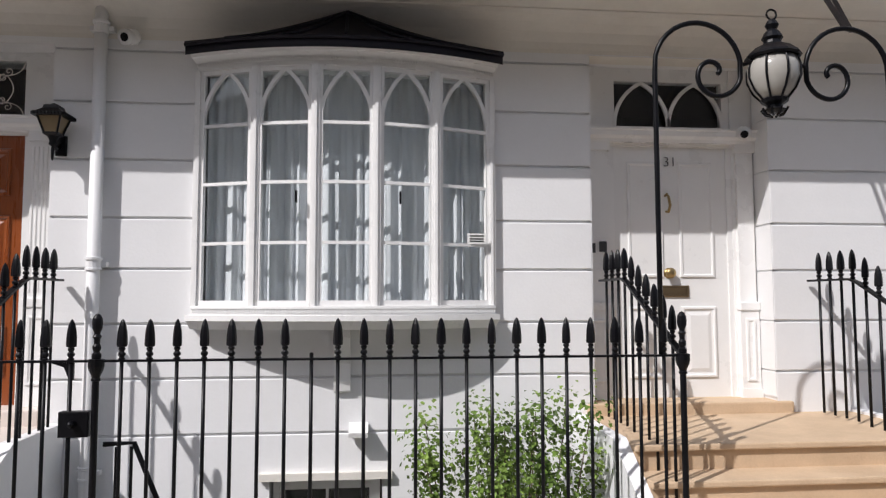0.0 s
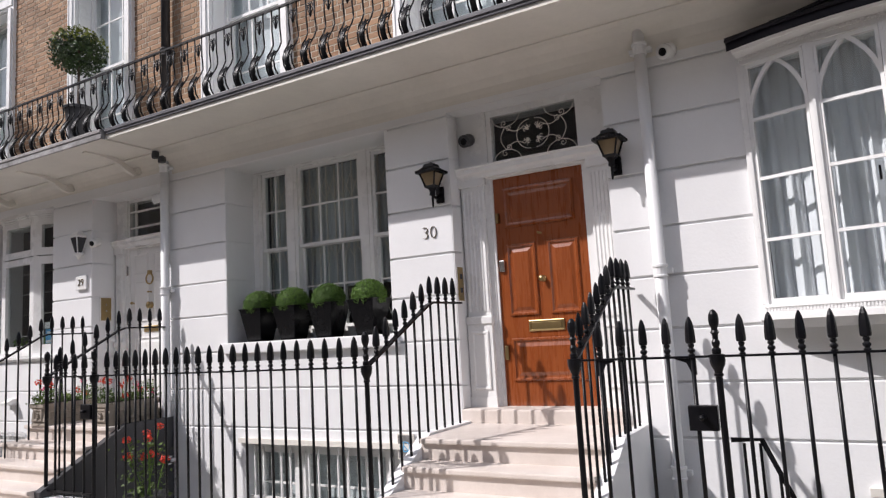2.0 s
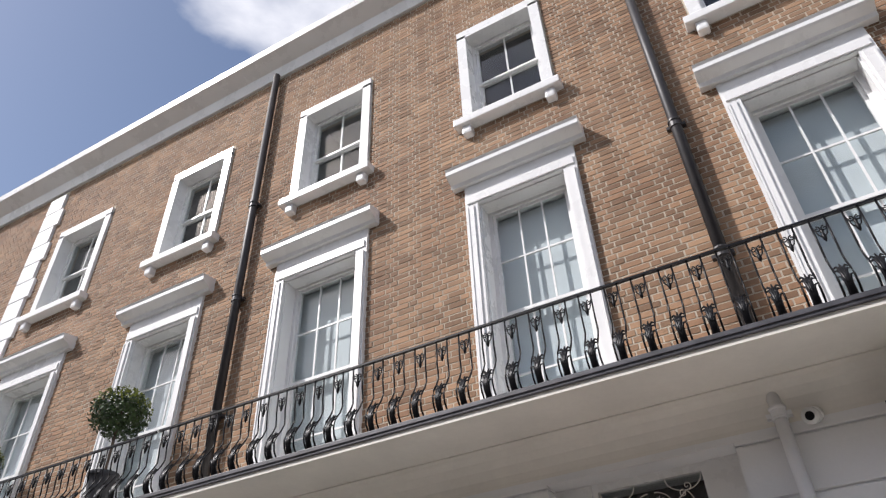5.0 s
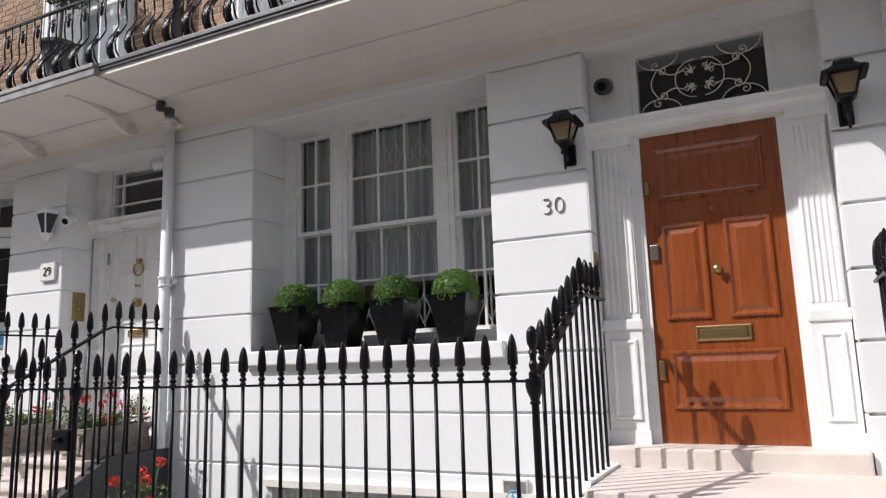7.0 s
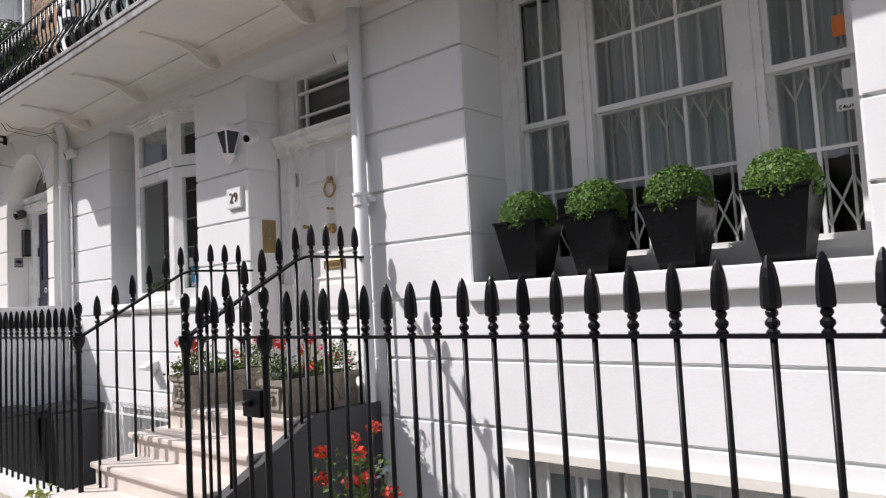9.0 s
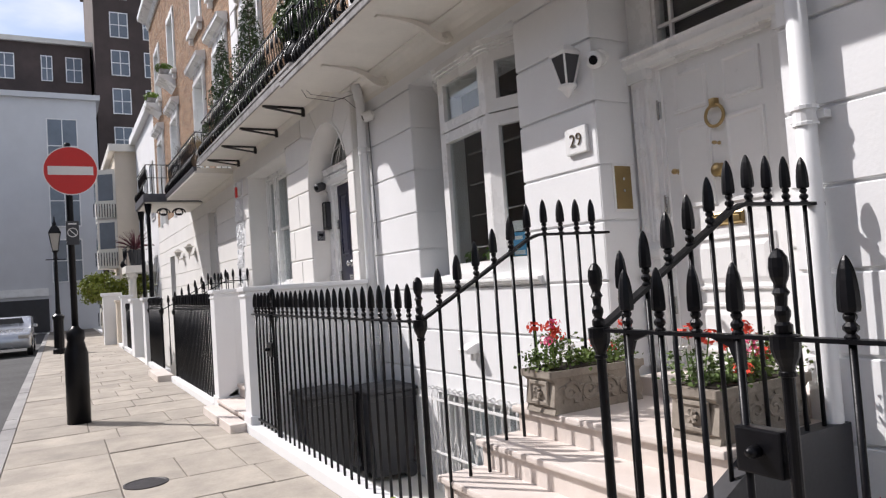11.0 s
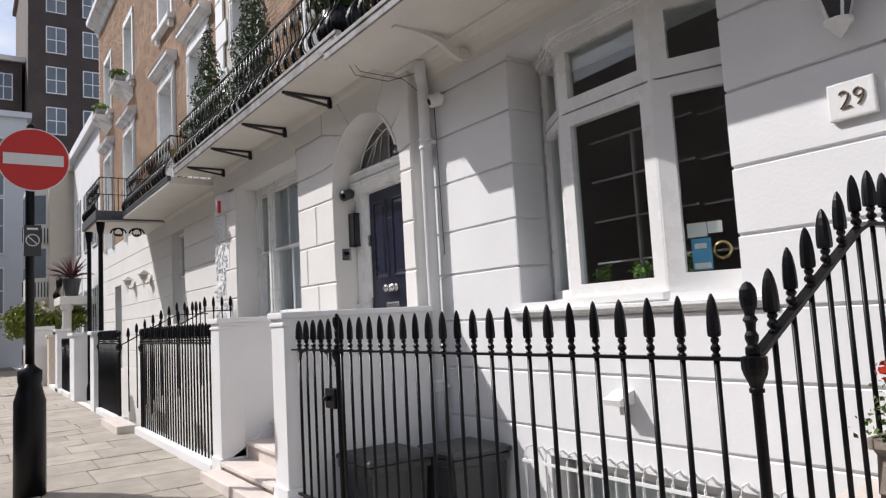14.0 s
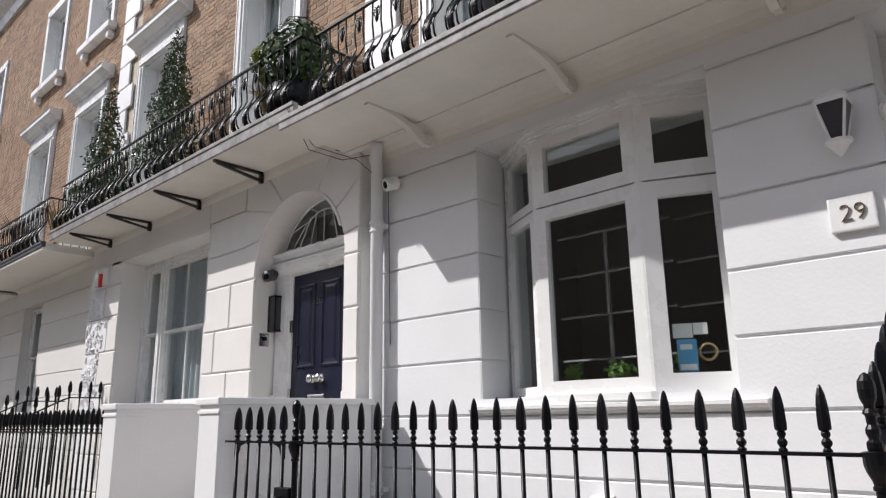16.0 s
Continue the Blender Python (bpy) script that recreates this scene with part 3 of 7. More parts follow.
def sash_window(x0, x1, z0, z1, y, cols, rows, meet=True, frame_w=0.05, label="white painted timber sash window", parent=None, bar=0.022):
    """Frame, two sashes with glazing bars and single panes; rows counts panes for each sash."""
    if parent is None:
        WINDOW_COUNT[0] += 1
        parent = thing("window_%d" % WINDOW_COUNT[0], ((x0 + x1) / 2, y, z0), label, "window", kind="structure")
    bm = bmesh.new()
    for a, b, c, d in ((x0, x0 + frame_w, z0, z1), (x1 - frame_w, x1, z0, z1), (x0 + frame_w, x1 - frame_w, z1 - frame_w, z1), (x0 + frame_w, x1 - frame_w, z0, z0 + frame_w)):
        box(bm, a, b, y - 0.03, y + 0.10, c, d)
    part("window_frame", bm, PAINT, parent)
    zm = (z0 + z1) / 2
    sashes = [(zm, z1 - frame_w, y, rows), (z0 + frame_w, zm + 0.03, y + 0.045, rows)] if meet else [(z0 + frame_w, z1 - frame_w, y, rows)]
    for za, zb, yy, nr in sashes:
        bm = bmesh.new()
        s = 0.04
        a0, a1 = x0 + frame_w, x1 - frame_w
        for a, b, c, d in ((a0, a0 + s, za, zb), (a1 - s, a1, za, zb), (a0 + s, a1 - s, zb - s, zb), (a0 + s, a1 - s, za, za + s)):
            box(bm, a, b, yy, yy + 0.04, c, d)
        xs = [a0 + s + (a1 - a0 - 2 * s) * k / cols for k in range(cols + 1)]
        zs = [za + s + (zb - za - 2 * s) * k / nr for k in range(nr + 1)]
        for x in xs[1:-1]:
            box(bm, x - bar / 2, x + bar / 2, yy + 0.006, yy + 0.034, za + s, zb - s)
        for z in zs[1:-1]:
            box(bm, a0 + s, a1 - s, yy + 0.008, yy + 0.032, z - bar / 2, z + bar / 2)
        part("sash", bm, PAINT, parent)
        for p, q in zip(xs, xs[1:]):
            for r, t in zip(zs, zs[1:]):
                pane(parent, p, q, r, t, yy + 0.018)
    return parent


def curtain(x0, x1, y, z0, z1, folds, amp, mat, label, bow=0.0, seed=0):
    """A gathered cloth hanging in folds; bow carries it along a curved window."""
    rng = random.Random(seed)
    bm = bmesh.new()
    n = folds * 8
    ph = [rng.uniform(0, 6.3) for _ in range(3)]
    rows = []
    for j in range(7):
        f = j / 6
        row = []
        for i in range(n + 1):
            u = i / n
            a = u * folds * math.tau
            k = amp * (0.55 + 0.45 * (1 - f)) * (math.sin(a + 1.1 * math.sin(u * 9 + ph[0])) + 0.35 * math.sin(2.3 * a + ph[1] + f))
            row.append(bm.verts.new((x0 + (x1 - x0) * u + 0.2 * amp * math.sin(a * 1.7 + ph[2] + 2 * f), y + k - bow * (1 - (2 * u - 1) ** 2), z0 + (z1 - z0) * f)))
        rows.append(row)
    for a, b in zip(rows, rows[1:]):
        for i in range(n):
            bm.faces.new((a[i], a[i + 1], b[i + 1], b[i]))
    ob = part("curtain", bm, mat, None, smooth=True)
    return tagged(ob, label, "curtain")


# first and second floor windows of the brick fronts
def architrave(a, b, z0, z1, hood, parent):
    bm = bmesh.new()
    for s, e in ((a, a + 0.17), (b - 0.17, b)):
        box(bm, s, e, YW - 0.055, YW + 0.03, z0, z1)
        box(bm, s + 0.03, e - 0.05, YW - 0.075, YW - 0.05, z0, z1 - 0.03)
        box(bm, s + 0.03 if s == a else e - 0.05, s + 0.05 if s == a else e - 0.03, YW - 0.085, YW - 0.05, z0, z1 - 0.05)
    box(bm, a, b, YW - 0.055, YW + 0.03, z1, z1 + 0.17)
    box(bm, a + 0.03, b - 0.03, YW - 0.075, YW - 0.05, z1 + 0.02, z1 + 0.13)
    part("architrave", bm, PAINT, parent)
    bm = bmesh.new()
    box(bm, a + 0.165, b - 0.165, YW + 0.0, YW + 0.40, z1 - 0.02, z1 + 0.02)
    for x in (a + 0.15, b - 0.19):
        box(bm, x, x + 0.04, YW + 0.0, YW + 0.40, z0, z1)
    part("reveal", bm, PAINT, parent)
    if hood:
        bm = bmesh.new()
        zt = z1 + 0.34
        prism_x(bm, ((YW + 0.02, zt), (YW - 0.09, zt), (YW - 0.11, zt + 0.05), (YW - 0.22, zt + 0.10), (YW - 0.24, zt + 0.12), (YW - 0.24, zt + 0.18), (YW - 0.26, zt + 0.21), (YW + 0.02, zt + 0.26)), a - 0.16, b + 0.16)
        box(bm, a, b, YW - 0.04, YW + 0.02, z1 + 0.17, zt)
        part("hood", bm, PAINT, parent)


for k, (a, b) in enumerate(UPPER + FAR_UPPER):
    w = sash_window(a + 0.19, b - 0.19, 4.36, 7.45, YW + 0.22, 3, 2, label="tall white sash window onto the balcony")
    architrave(a, b, 4.33, 7.46, True, w)
    bm = bmesh.new()
    box(bm, a + 0.2, b - 0.2, YW + 0.36, YW + 0.365, 4.4, 7.4)
    part("blind", bm, NET, w, "pale net curtain")
    w = sash_window(a + 0.21, b - 0.21, 9.02, 10.9, YW + 0.2, 2, 1, label="white sash window with a stone sill on brackets")
    bm = bmesh.new()
    for s, e in ((a + 0.06, a + 0.21), (b - 0.21, b - 0.06)):
        box(bm, s, e, YW - 0.05, YW + 0.3, 8.98, 10.95)
    box(bm, a + 0.06, b - 0.06, YW - 0.05, YW + 0.3, 10.9, 11.08)
    part("architrave", bm, PAINT, w)
    bm = bmesh.new()
    box(bm, a - 0.04, b + 0.04, YW - 0.17, YW + 0.2, 8.86, 8.99, 0.015)
    for x in (a + 0.06, b - 0.2):
        box(bm, x, x + 0.14, YW - 0.12, YW + 0.02, 8.70, 8.86, 0.03)
    part("window_sill", bm, PAINT, w)

# ---- number 31: bow window ----
BX0, BX1, BOW = -1.90, 0.58, 0.30


def bow_at(u, out=0.0):
    x = BX0 + (BX1 - BX0) * u
    return x + (u - 0.5) * out * 0.8, YW - 0.03 - BOW * (1 - (2 * u - 1) ** 2) - out


WINDOW_COUNT[0] += 1
bow = thing("window_%d" % WINDOW_COUNT[0], (-0.66, 6.4, 1.6), "curved white bow window with gothic glazing bars, curtains drawn", "window", kind="structure")


def bow_ring(name, z0, z1, o0, o1, mat, back=YW + 0.05, label=""):
    bm = bmesh.new()
    n = 30
    loops = []
    for i in range(n + 1):
        u = i / n
        (xa, ya), (xb, yb) = bow_at(u, o0), bow_at(u, o1)
        loops.append([bm.verts.new(p) for p in ((xa, ya, z0), (xb, yb, z1), (xb, max(back, yb + 0.01), z1), (xa, max(back, ya + 0.01), z0))])
    for p, q in zip(loops, loops[1:]):
        for k in range(4):
            bm.faces.new((p[k], q[k], q[(k + 1) % 4], p[(k + 1) % 4]))
    bm.faces.new(loops[0])
    bm.faces.new(loops[-1][::-1])
    return part(name, bm, mat, bow, label)


bow_ring("window_sill", 1.56, 1.605, 0.13, 0.13, PAINT)
bow_ring("window_sill", 1.49, 1.56, 0.06, 0.12, PAINT)
bow_ring("apron", 1.605, 1.68, 0.055, 0.055, PAINT)
bow_ring("apron", 1.655, 1.675, 0.07, 0.07, PAINT)
bow_ring("head", 3.645, 3.70, 0.03, 0.03, PAINT)
bow_ring("cornice", 3.70, 3.74, 0.06, 0.09, PAINT)
bow_ring("cornice", 3.74, 3.80, 0.12, 0.16, PAINT)
bm = bmesh.new()
for i in range(110):
    x, y = bow_at((i + 0.5) / 110, 0.055)
    box(bm, x - 0.006, x + 0.006, y - 0.012, y + 0.01, 1.625, 1.65)
    x, y = bow_at((i + 0.5) / 110, 0.06)
    box(bm, x - 0.006, x + 0.006, y - 0.012, y + 0.01, 3.675, 3.697)
part("dentils", bm, PAINT, bow)
MULLION = [0.0, 0.2, 0.4, 0.6, 0.8, 1.0]
for u in MULLION:
    bm = bmesh.new()
    x, y = bow_at(u)
    box(bm, x - 0.036, x + 0.036, y - 0.035, y + 0.06, 1.68, 3.65, 0.006)
    box(bm, x - 0.012, x + 0.012, y - 0.05, y - 0.03, 1.68, 3.65)
    part("mullion", bm, PAINT, bow)
for i in range(5):
    (xa, ya), (xb, yb) = bow_at(MULLION[i]), bow_at(MULLION[i + 1])
    A, B = Vector((xa, ya, 0)), Vector((xb, yb, 0))
    way = (B - A).normalized()
    A, B = A + way * 0.036, B - way * 0.036
    out = Vector((way.y, -way.x, 0))
    bm = bmesh.new()
    for z in (2.19, 2.685, 3.175):
        beam(bm, A + Vector((0, 0, z)), B + Vector((0, 0, z)), 0.026, 0.03, out)
    for z, t in ((1.70, 0.045), (3.63, 0.04)):
        beam(bm, A + Vector((0, 0, z)), B + Vector((0, 0, z)), t, 0.04, out)
    W = (B - A).length
    for P, s in ((A, 1), (B, -1)):
        beam(bm, P + way * s * 0.011 + Vector((0, 0, 1.7)), P + way * s * 0.011 + Vector((0, 0, 3.63)), 0.024, 0.036, out)
        # pointed arch: each side is an arc struck from the far springing
        last = None
        for k in range(11):
            f = k / 10
            h = 0.46
            R = (h * h + (W / 2) ** 2) / W
            c = P + way * s * (R - math.sqrt(R * R - (h * f) ** 2)) + Vector((0, 0, 3.17 + h * f))
            if last:
                beam(bm, last, c, 0.032, 0.03, out)
            last = c
    part("casement", bm, PAINT, bow)
    bm = bmesh.new()
    beam(bm, A + Vector((0, 0, 2.66)) - out * 0.02, B + Vector((0, 0, 2.66)) - out * 0.02, 1.92, 0.004, out)
    g = part("pane", bm, GLASS, bow)
    g.visible_shadow = False
bm = bmesh.new()
for x, z in ((-1.05, 2.55), (-0.22, 2.55)):
    x, y = x, 6.15
    box(bm, x - 0.008, x + 0.008, y - 0.02, y + 0.03, z - 0.05, z + 0.05, 0.004)
part("catch", bm, IRON, bow)
bm = bmesh.new()
box(bm, 0.36, 0.52, 6.415, 6.42, 2.20, 2.29)
part("sticker", bm, SIGN_WHITE, bow, "white printed sticker inside the glass")
bm = bmesh.new()
for z in (2.22, 2.24, 2.265):
    box(bm, 0.38, 0.50, 6.411, 6.416, z, z + 0.008)
part("printed_bars", bm, IRON, bow)
for k, (a, b) in enumerate(((-1.84, -1.36), (-1.34, -0.92), (-0.90, -0.42), (-0.40, 0.06), (0.08, 0.53))):
    u = ((a + b) / 2 - BX0) / (BX1 - BX0)
    curtain(a, b, bow_at(u)[1] + 0.24, 1.66, 3.68, 4, 0.034, CURTAIN, "pale grey gathered curtain hanging behind the bow window", seed=k)
curtain(-1.85, 0.55, YW + 0.24, 1.66, 3.68, 16, 0.03, NET, "thin grey net curtain behind the drapes", bow=0.16, seed=9)

bm = bmesh.new()
prism_x(bm, ((YW, 0.95), (YW - 0.05, 0.97), (YW - 0.07, 1.05), (YW - 0.06, 1.2), (YW - 0.12, 1.32), (YW - 0.2, 1.42), (YW - 0.2, 1.50), (YW, 1.50)), -0.76, -0.62)
part("corbel", bm, PAINT, bow)

# canopy over the bow
canopy = thing("canopy", (-0.66, 6.5, 3.8), "black sheet canopy with raised ribs over the bow window", "canopy")
APEX = Vector((-0.66, 6.30, 4.135))
bm = bmesh.new()
n, rows = 40, []
for j in range(7):
    f = j / 6
    row = []
    for i in range(n + 1):
        x, y = bow_at(i / n, 0.20)
        e = Vector((x, min(y, YW - 0.01), 3.82))
        p = e.lerp(APEX, f)
        p.z -= 0.045 * math.sin(f * math.pi) * (0.6 + 0.4 * abs(2 * i / n - 1))
        row.append(bm.verts.new(p))
    rows.append(row)
low = [bm.verts.new((v.co.x, v.co.y + 0.01, 3.735)) for v in rows[0]]
rows.insert(0, low)
for a, b in zip(rows, rows[1:]):
    for i in range(n):
        bm.faces.new((a[i], a[i + 1], b[i + 1], b[i]))
back = bm.verts.new((-0.66, YW - 0.01, 4.135))
for side in (0, n):
    col = [r[side] for r in rows[1:]]
    for a, b in zip(col, col[1:]):
        bm.faces.new((a, b, back))
part("cover", bm, CANVAS, canopy, smooth=True)
for u in (0.0, 0.13, 0.31, 0.5, 0.69, 0.87, 1.0):
    bm = bmesh.new()
    x, y = bow_at(u, 0.205)
    pts = []
    for j in range(9):
        f = j / 8
        p = Vector((x, min(y, YW - 0.01), 3.825)).lerp(APEX, f)
        p.z -= 0.045 * math.sin(f * math.pi) * (0.6 + 0.4 * abs(2 * u - 1)) - 0.006
        pts.append(p)
    tube(bm, pts, 0.014, 6)
    part("rib", bm, CANVAS, canopy, smooth=True)
bm = bmesh.new()
last = None
pts = [Vector((bow_at(i / 30, 0.205)[0], min(bow_at(i / 30, 0.205)[1], YW - 0.01), 3.815)) for i in range(31)]
tube(bm, pts, 0.016, 6)
part("edge_roll", bm, CANVAS, canopy, smooth=True)


# ---- doors ----
def door_leaf(name, x0, x1, z0, z1, y, mat, panels, label):
    d = thing(name, ((x0 + x1) / 2, y, z0), label, "door", kind="structure")
    bm = bmesh.new()
    box(bm, x0, x1, y, y + 0.05, z0, z1)
    leaf = part("leaf", bm, mat, d)
    for a, b, c, e, steps in panels:
        bm = bmesh.new()
        loft_rect(bm, a, b, c, e, y - 0.0005, steps)
        part("panel", bm, mat, d)
    return d


def letter_box(d, x, z, y, w=0.29, h=0.085, mat=BRASS):
    bm = bmesh.new()
    loft_rect(bm, x - w / 2, x + w / 2, z - h / 2, z + h / 2, y, ((0, 0), (0, 0.012), (0.008, 0.016), (0.02, 0.014), (0.024, 0.008)))
    lb = part("letter_box", bm, mat, d, "brass letter box")
    bm = bmesh.new()
    box(bm, x - w / 2 + 0.03, x + w / 2 - 0.03, y - 0.017, y - 0.008, z - h / 2 + 0.024, z + h / 2 - 0.024, 0.003)
    part("flap", bm, mat, lb)


def knob(d, x, z, y, r, mat, name="door_knob"):
    bm = bmesh.new()
    lathe(bm, ((r, 0), (r, 0.008), (r * 0.55, 0.012), (r * 0.45, 0.03), (r * 0.9, 0.04), (r, 0.055), (r * 0.7, 0.07), (0.001, 0.075)), seg=14)
    bmesh.ops.transform(bm, matrix=Matrix.Translation((x, y, z)) @ FACING, verts=bm.verts)
    part(name, bm, mat, d, smooth=True)


def fluted(bm, x0, x1, y, z0, z1, count):
    box(bm, x0, x1, y, y + 0.1, z0, z1)
    for i in range(count):
        x = x0 + (x1 - x0) * (i + 0.5) / count
        tube(bm, ((x, y + 0.004, z0 + 0.05), (x, y + 0.004, z1 - 0.05)), (x1 - x0) / count * 0.34, 8)


def surround(x0, x1, dx0, dx1, y, zb, zdoor, ztop, label, flutes=6):
    """Painted door case in a recess: pilasters on panelled bases, a transom moulding, jambs and a plain head."""
    s = thing("door_case", ((x0 + x1) / 2, y, zb), label, "door case", kind="structure")
    for a, b in ((x0 + 0.012, dx0 - 0.06), (dx1 + 0.06, x1 - 0.012)):
        bm = bmesh.new()
        box(bm, a - 0.012, b + 0.03, y - 0.03, y + 0.12, zb - 0.1, ztop)
        part("backboard", bm, PAINT, s)
        bm = bmesh.new()
        if flutes:
            fluted(bm, a + 0.02, b - 0.02, y - 0.07, zb + 0.9, zdoor - 0.06, flutes)
        else:
            box(bm, a + 0.02, b - 0.02, y - 0.07, y + 0.03, zb + 0.9, zdoor - 0.06)
        part("pilaster_shaft", bm, PAINT, s)
        bm = bmesh.new()
        box(bm, a, b, y - 0.10, y + 0.03, zb, zb + 0.10)
        part("plinth_block", bm, PAINT, s)
        bm = bmesh.new()
        box(bm, a + 0.01, b - 0.01, y - 0.09, y + 0.03, zb + 0.10, zb + 0.82)
        loft_rect(bm, a + 0.05, b - 0.05, zb + 0.17, zb + 0.75, y - 0.0905, FLATTED)
        part("pedestal", bm, PAINT, s)
        bm = bmesh.new()
        box(bm, a, b, y - 0.105, y + 0.03, zb + 0.82, zb + 0.90, 0.012)
        part("pedestal_cap", bm, PAINT, s)
        bm = bmesh.new()
        box(bm, a, b, y - 0.09, y + 0.03, zdoor - 0.06, zdoor + 0.06)
        part("capital", bm, PAINT, s)
    bm = bmesh.new()
    prism_x(bm, ((y + 0.04, zdoor - 0.004), (y - 0.03, zdoor - 0.004), (y - 0.035, zdoor + 0.02), (y - 0.09, zdoor + 0.022), (y - 0.10, zdoor + 0.05), (y - 0.13, zdoor + 0.075), (y - 0.135, zdoor + 0.12), (y - 0.15, zdoor + 0.13), (y - 0.15, zdoor + 0.145), (y + 0.04, zdoor + 0.155)), x0 + 0.012, x1 - 0.012)
    part("transom", bm, PAINT, s)
    for a in (dx0 - 0.06, dx1):
        bm = bmesh.new()
        box(bm, a, a + 0.06, y - 0.02, y + 0.06, zb, zdoor - 0.004)
        part("jamb", bm, PAINT, s)
    return s


def fanlight_frame(s, x0, x1, z0, z1, y, ztop, rx0, rx1):
    bm = bmesh.new()
    box(bm, rx0, x0, y - 0.02, y + 0.07, z0 - 0.03, ztop)
    box(bm, x1, rx1, y - 0.02, y + 0.07, z0 - 0.03, ztop)
    box(bm, x0, x1, y - 0.02, y + 0.07, z1, ztop)
    box(bm, x0, x1, y - 0.02, y + 0.07, z0 - 0.03, z0)
    part("fanlight_frame", bm, PAINT, s)
    pane(s, x0, x1, z0, z1, y + 0.03)


# number 30: varnished door
case30 = surround(-4.75, -3.09, -4.38, -3.42, 6.80, 0.85, 3.145, 3.87, "white painted fluted door case around a varnished door")
door30 = door_leaf("door_1", -4.38, -3.42, 0.85, 3.145, 6.80, WOOD, [
    (-4.28, -3.53, 2.62, 3.03, RAISED), (-4.28, -3.96, 1.73, 2.45, RAISED), (-3.84, -3.52, 1.73, 2.45, RAISED), (-4.28, -3.52, 1.09, 1.51, RAISED)],
    "closed varnished mahogany front door with raised panels")
letter_box(door30, -3.90, 1.625, 6.80, 0.37, 0.11)
knob(door30, -3.90, 2.08, 6.80, 0.032, BRASS)
knob(door30, -3.90, 2.53, 6.80, 0.014, BRASS, "spy_hole")
bm = bmesh.new()
box(bm, -4.36, -4.30, 6.775, 6.80, 2.18, 2.30, 0.01)
lathe(bm, ((0.022, 0), (0.022, 0.02), (0.012, 0.025)), (0, 0, 0), 12)
part("lock", bm, CHROME, door30, "steel lock case")
bm = bmesh.new()
box(bm, -4.36, -4.32, 6.78, 6.80, 1.30, 1.44, 0.008)
box(bm, -4.36, -4.33, 6.76, 6.80, 2.68, 2.78, 0.004)
part("latch", bm, BRASS, door30)
fanlight_frame(case30, -4.36, -3.44, 3.30, 3.80, 6.81, 3.87, -4.73, -3.11)


def spiral(bm, c, r, turns, start, y, w, flip=1, steps=26):
    pts = []
    for i in range(steps + 1):
        f = i / steps
        a = start + flip * turns * math.tau * f
        pts.append((c[0] + r * (1 - 0.82 * f) * math.cos(a), y, c[1] + r * (1 - 0.82 * f) * math.sin(a)))
    tube(bm, pts, w, 6)


bm = bmesh.new()
FCX, FCZ, FY = -3.90, 3.55, 6.80
for s in (-1, 1):
    # two open rings that meet round the centre
    tube(bm, [(FCX + s * (0.03 + 0.145 * math.sin(k / 16 * math.pi)), FY, FCZ + 0.15 * math.cos(k / 16 * math.pi)) for k in range(17)], 0.0045, 6)
    # bowed upright between the corner scrolls
    tube(bm, [(FCX + s * (0.30 + 0.055 * math.sin(k / 10 * math.pi)), FY, FCZ - 0.12 + 0.24 * k / 10) for k in range(11)], 0.0045, 6)
    for t in (-1, 1):
        cx, cz = FCX + s * 0.30, FCZ + t * 0.12
        tube(bm, [(FCX + s * (0.10 + 0.20 * f), FY, FCZ + t * (0.085 + 0.035 * f - 0.045 * math.sin(f * math.pi))) for f in [k / 10 for k in range(11)]], 0.0045, 6)
        spiral(bm, (cx + s * 0.012, cz + t * 0.035), 0.036, 1.15, -t * 1.4, FY, 0.0045, s * t, 20)
        spiral(bm, (cx - s * 0.030, cz - t * 0.022), 0.034, 1.15, t * 1.4, FY, 0.0045, s * t, 20)
        tube(bm, [(FCX + s * (0.30 + 0.145 * math.sin(f * 1.57)), FY, FCZ + t * (0.12 + 0.115 * (1 - math.cos(f * 1.57)))) for f in [k / 8 for k in range(9)]], 0.0045, 6)
        tube(bm, [(FCX + s * (0.30 - 0.16 * math.sin(f * 1.57)), FY, FCZ + t * (0.12 + 0.115 * (1 - math.cos(f * 1.57)))) for f in [k / 8 for k in range(9)]], 0.0045, 6)
        # lily on the diagonal
        d = Vector((s, 0, t)).normalized()
        n = Vector((-t, 0, s)).normalized()
        o = Vector((FCX, FY, FCZ)) + d * 0.035
        for a, w in ((0.0, 0.012), (0.5, 0.008), (-0.5, 0.008)):
            e = d * math.cos(a) + n * math.sin(a)
            tube(bm, (o + d * 0.03, o + d * 0.03 + e * 0.045, o + d * 0.03 + e * 0.075), w, 6, 0.002)
        spiral(bm, ((o + d * 0.055 + n * 0.030).x, (o + d * 0.055 + n * 0.030).z), 0.020, 0.9, 0.5, FY, 0.004, 1, 12)
        spiral(bm, ((o + d * 0.055 - n * 0.030).x, (o + d * 0.055 - n * 0.030).z), 0.020, 0.9, 0.5, FY, 0.004, -1, 12)
part("grille", bm, STUCCO_DULL, case30, "pale scrolled iron grille over the fanlight")

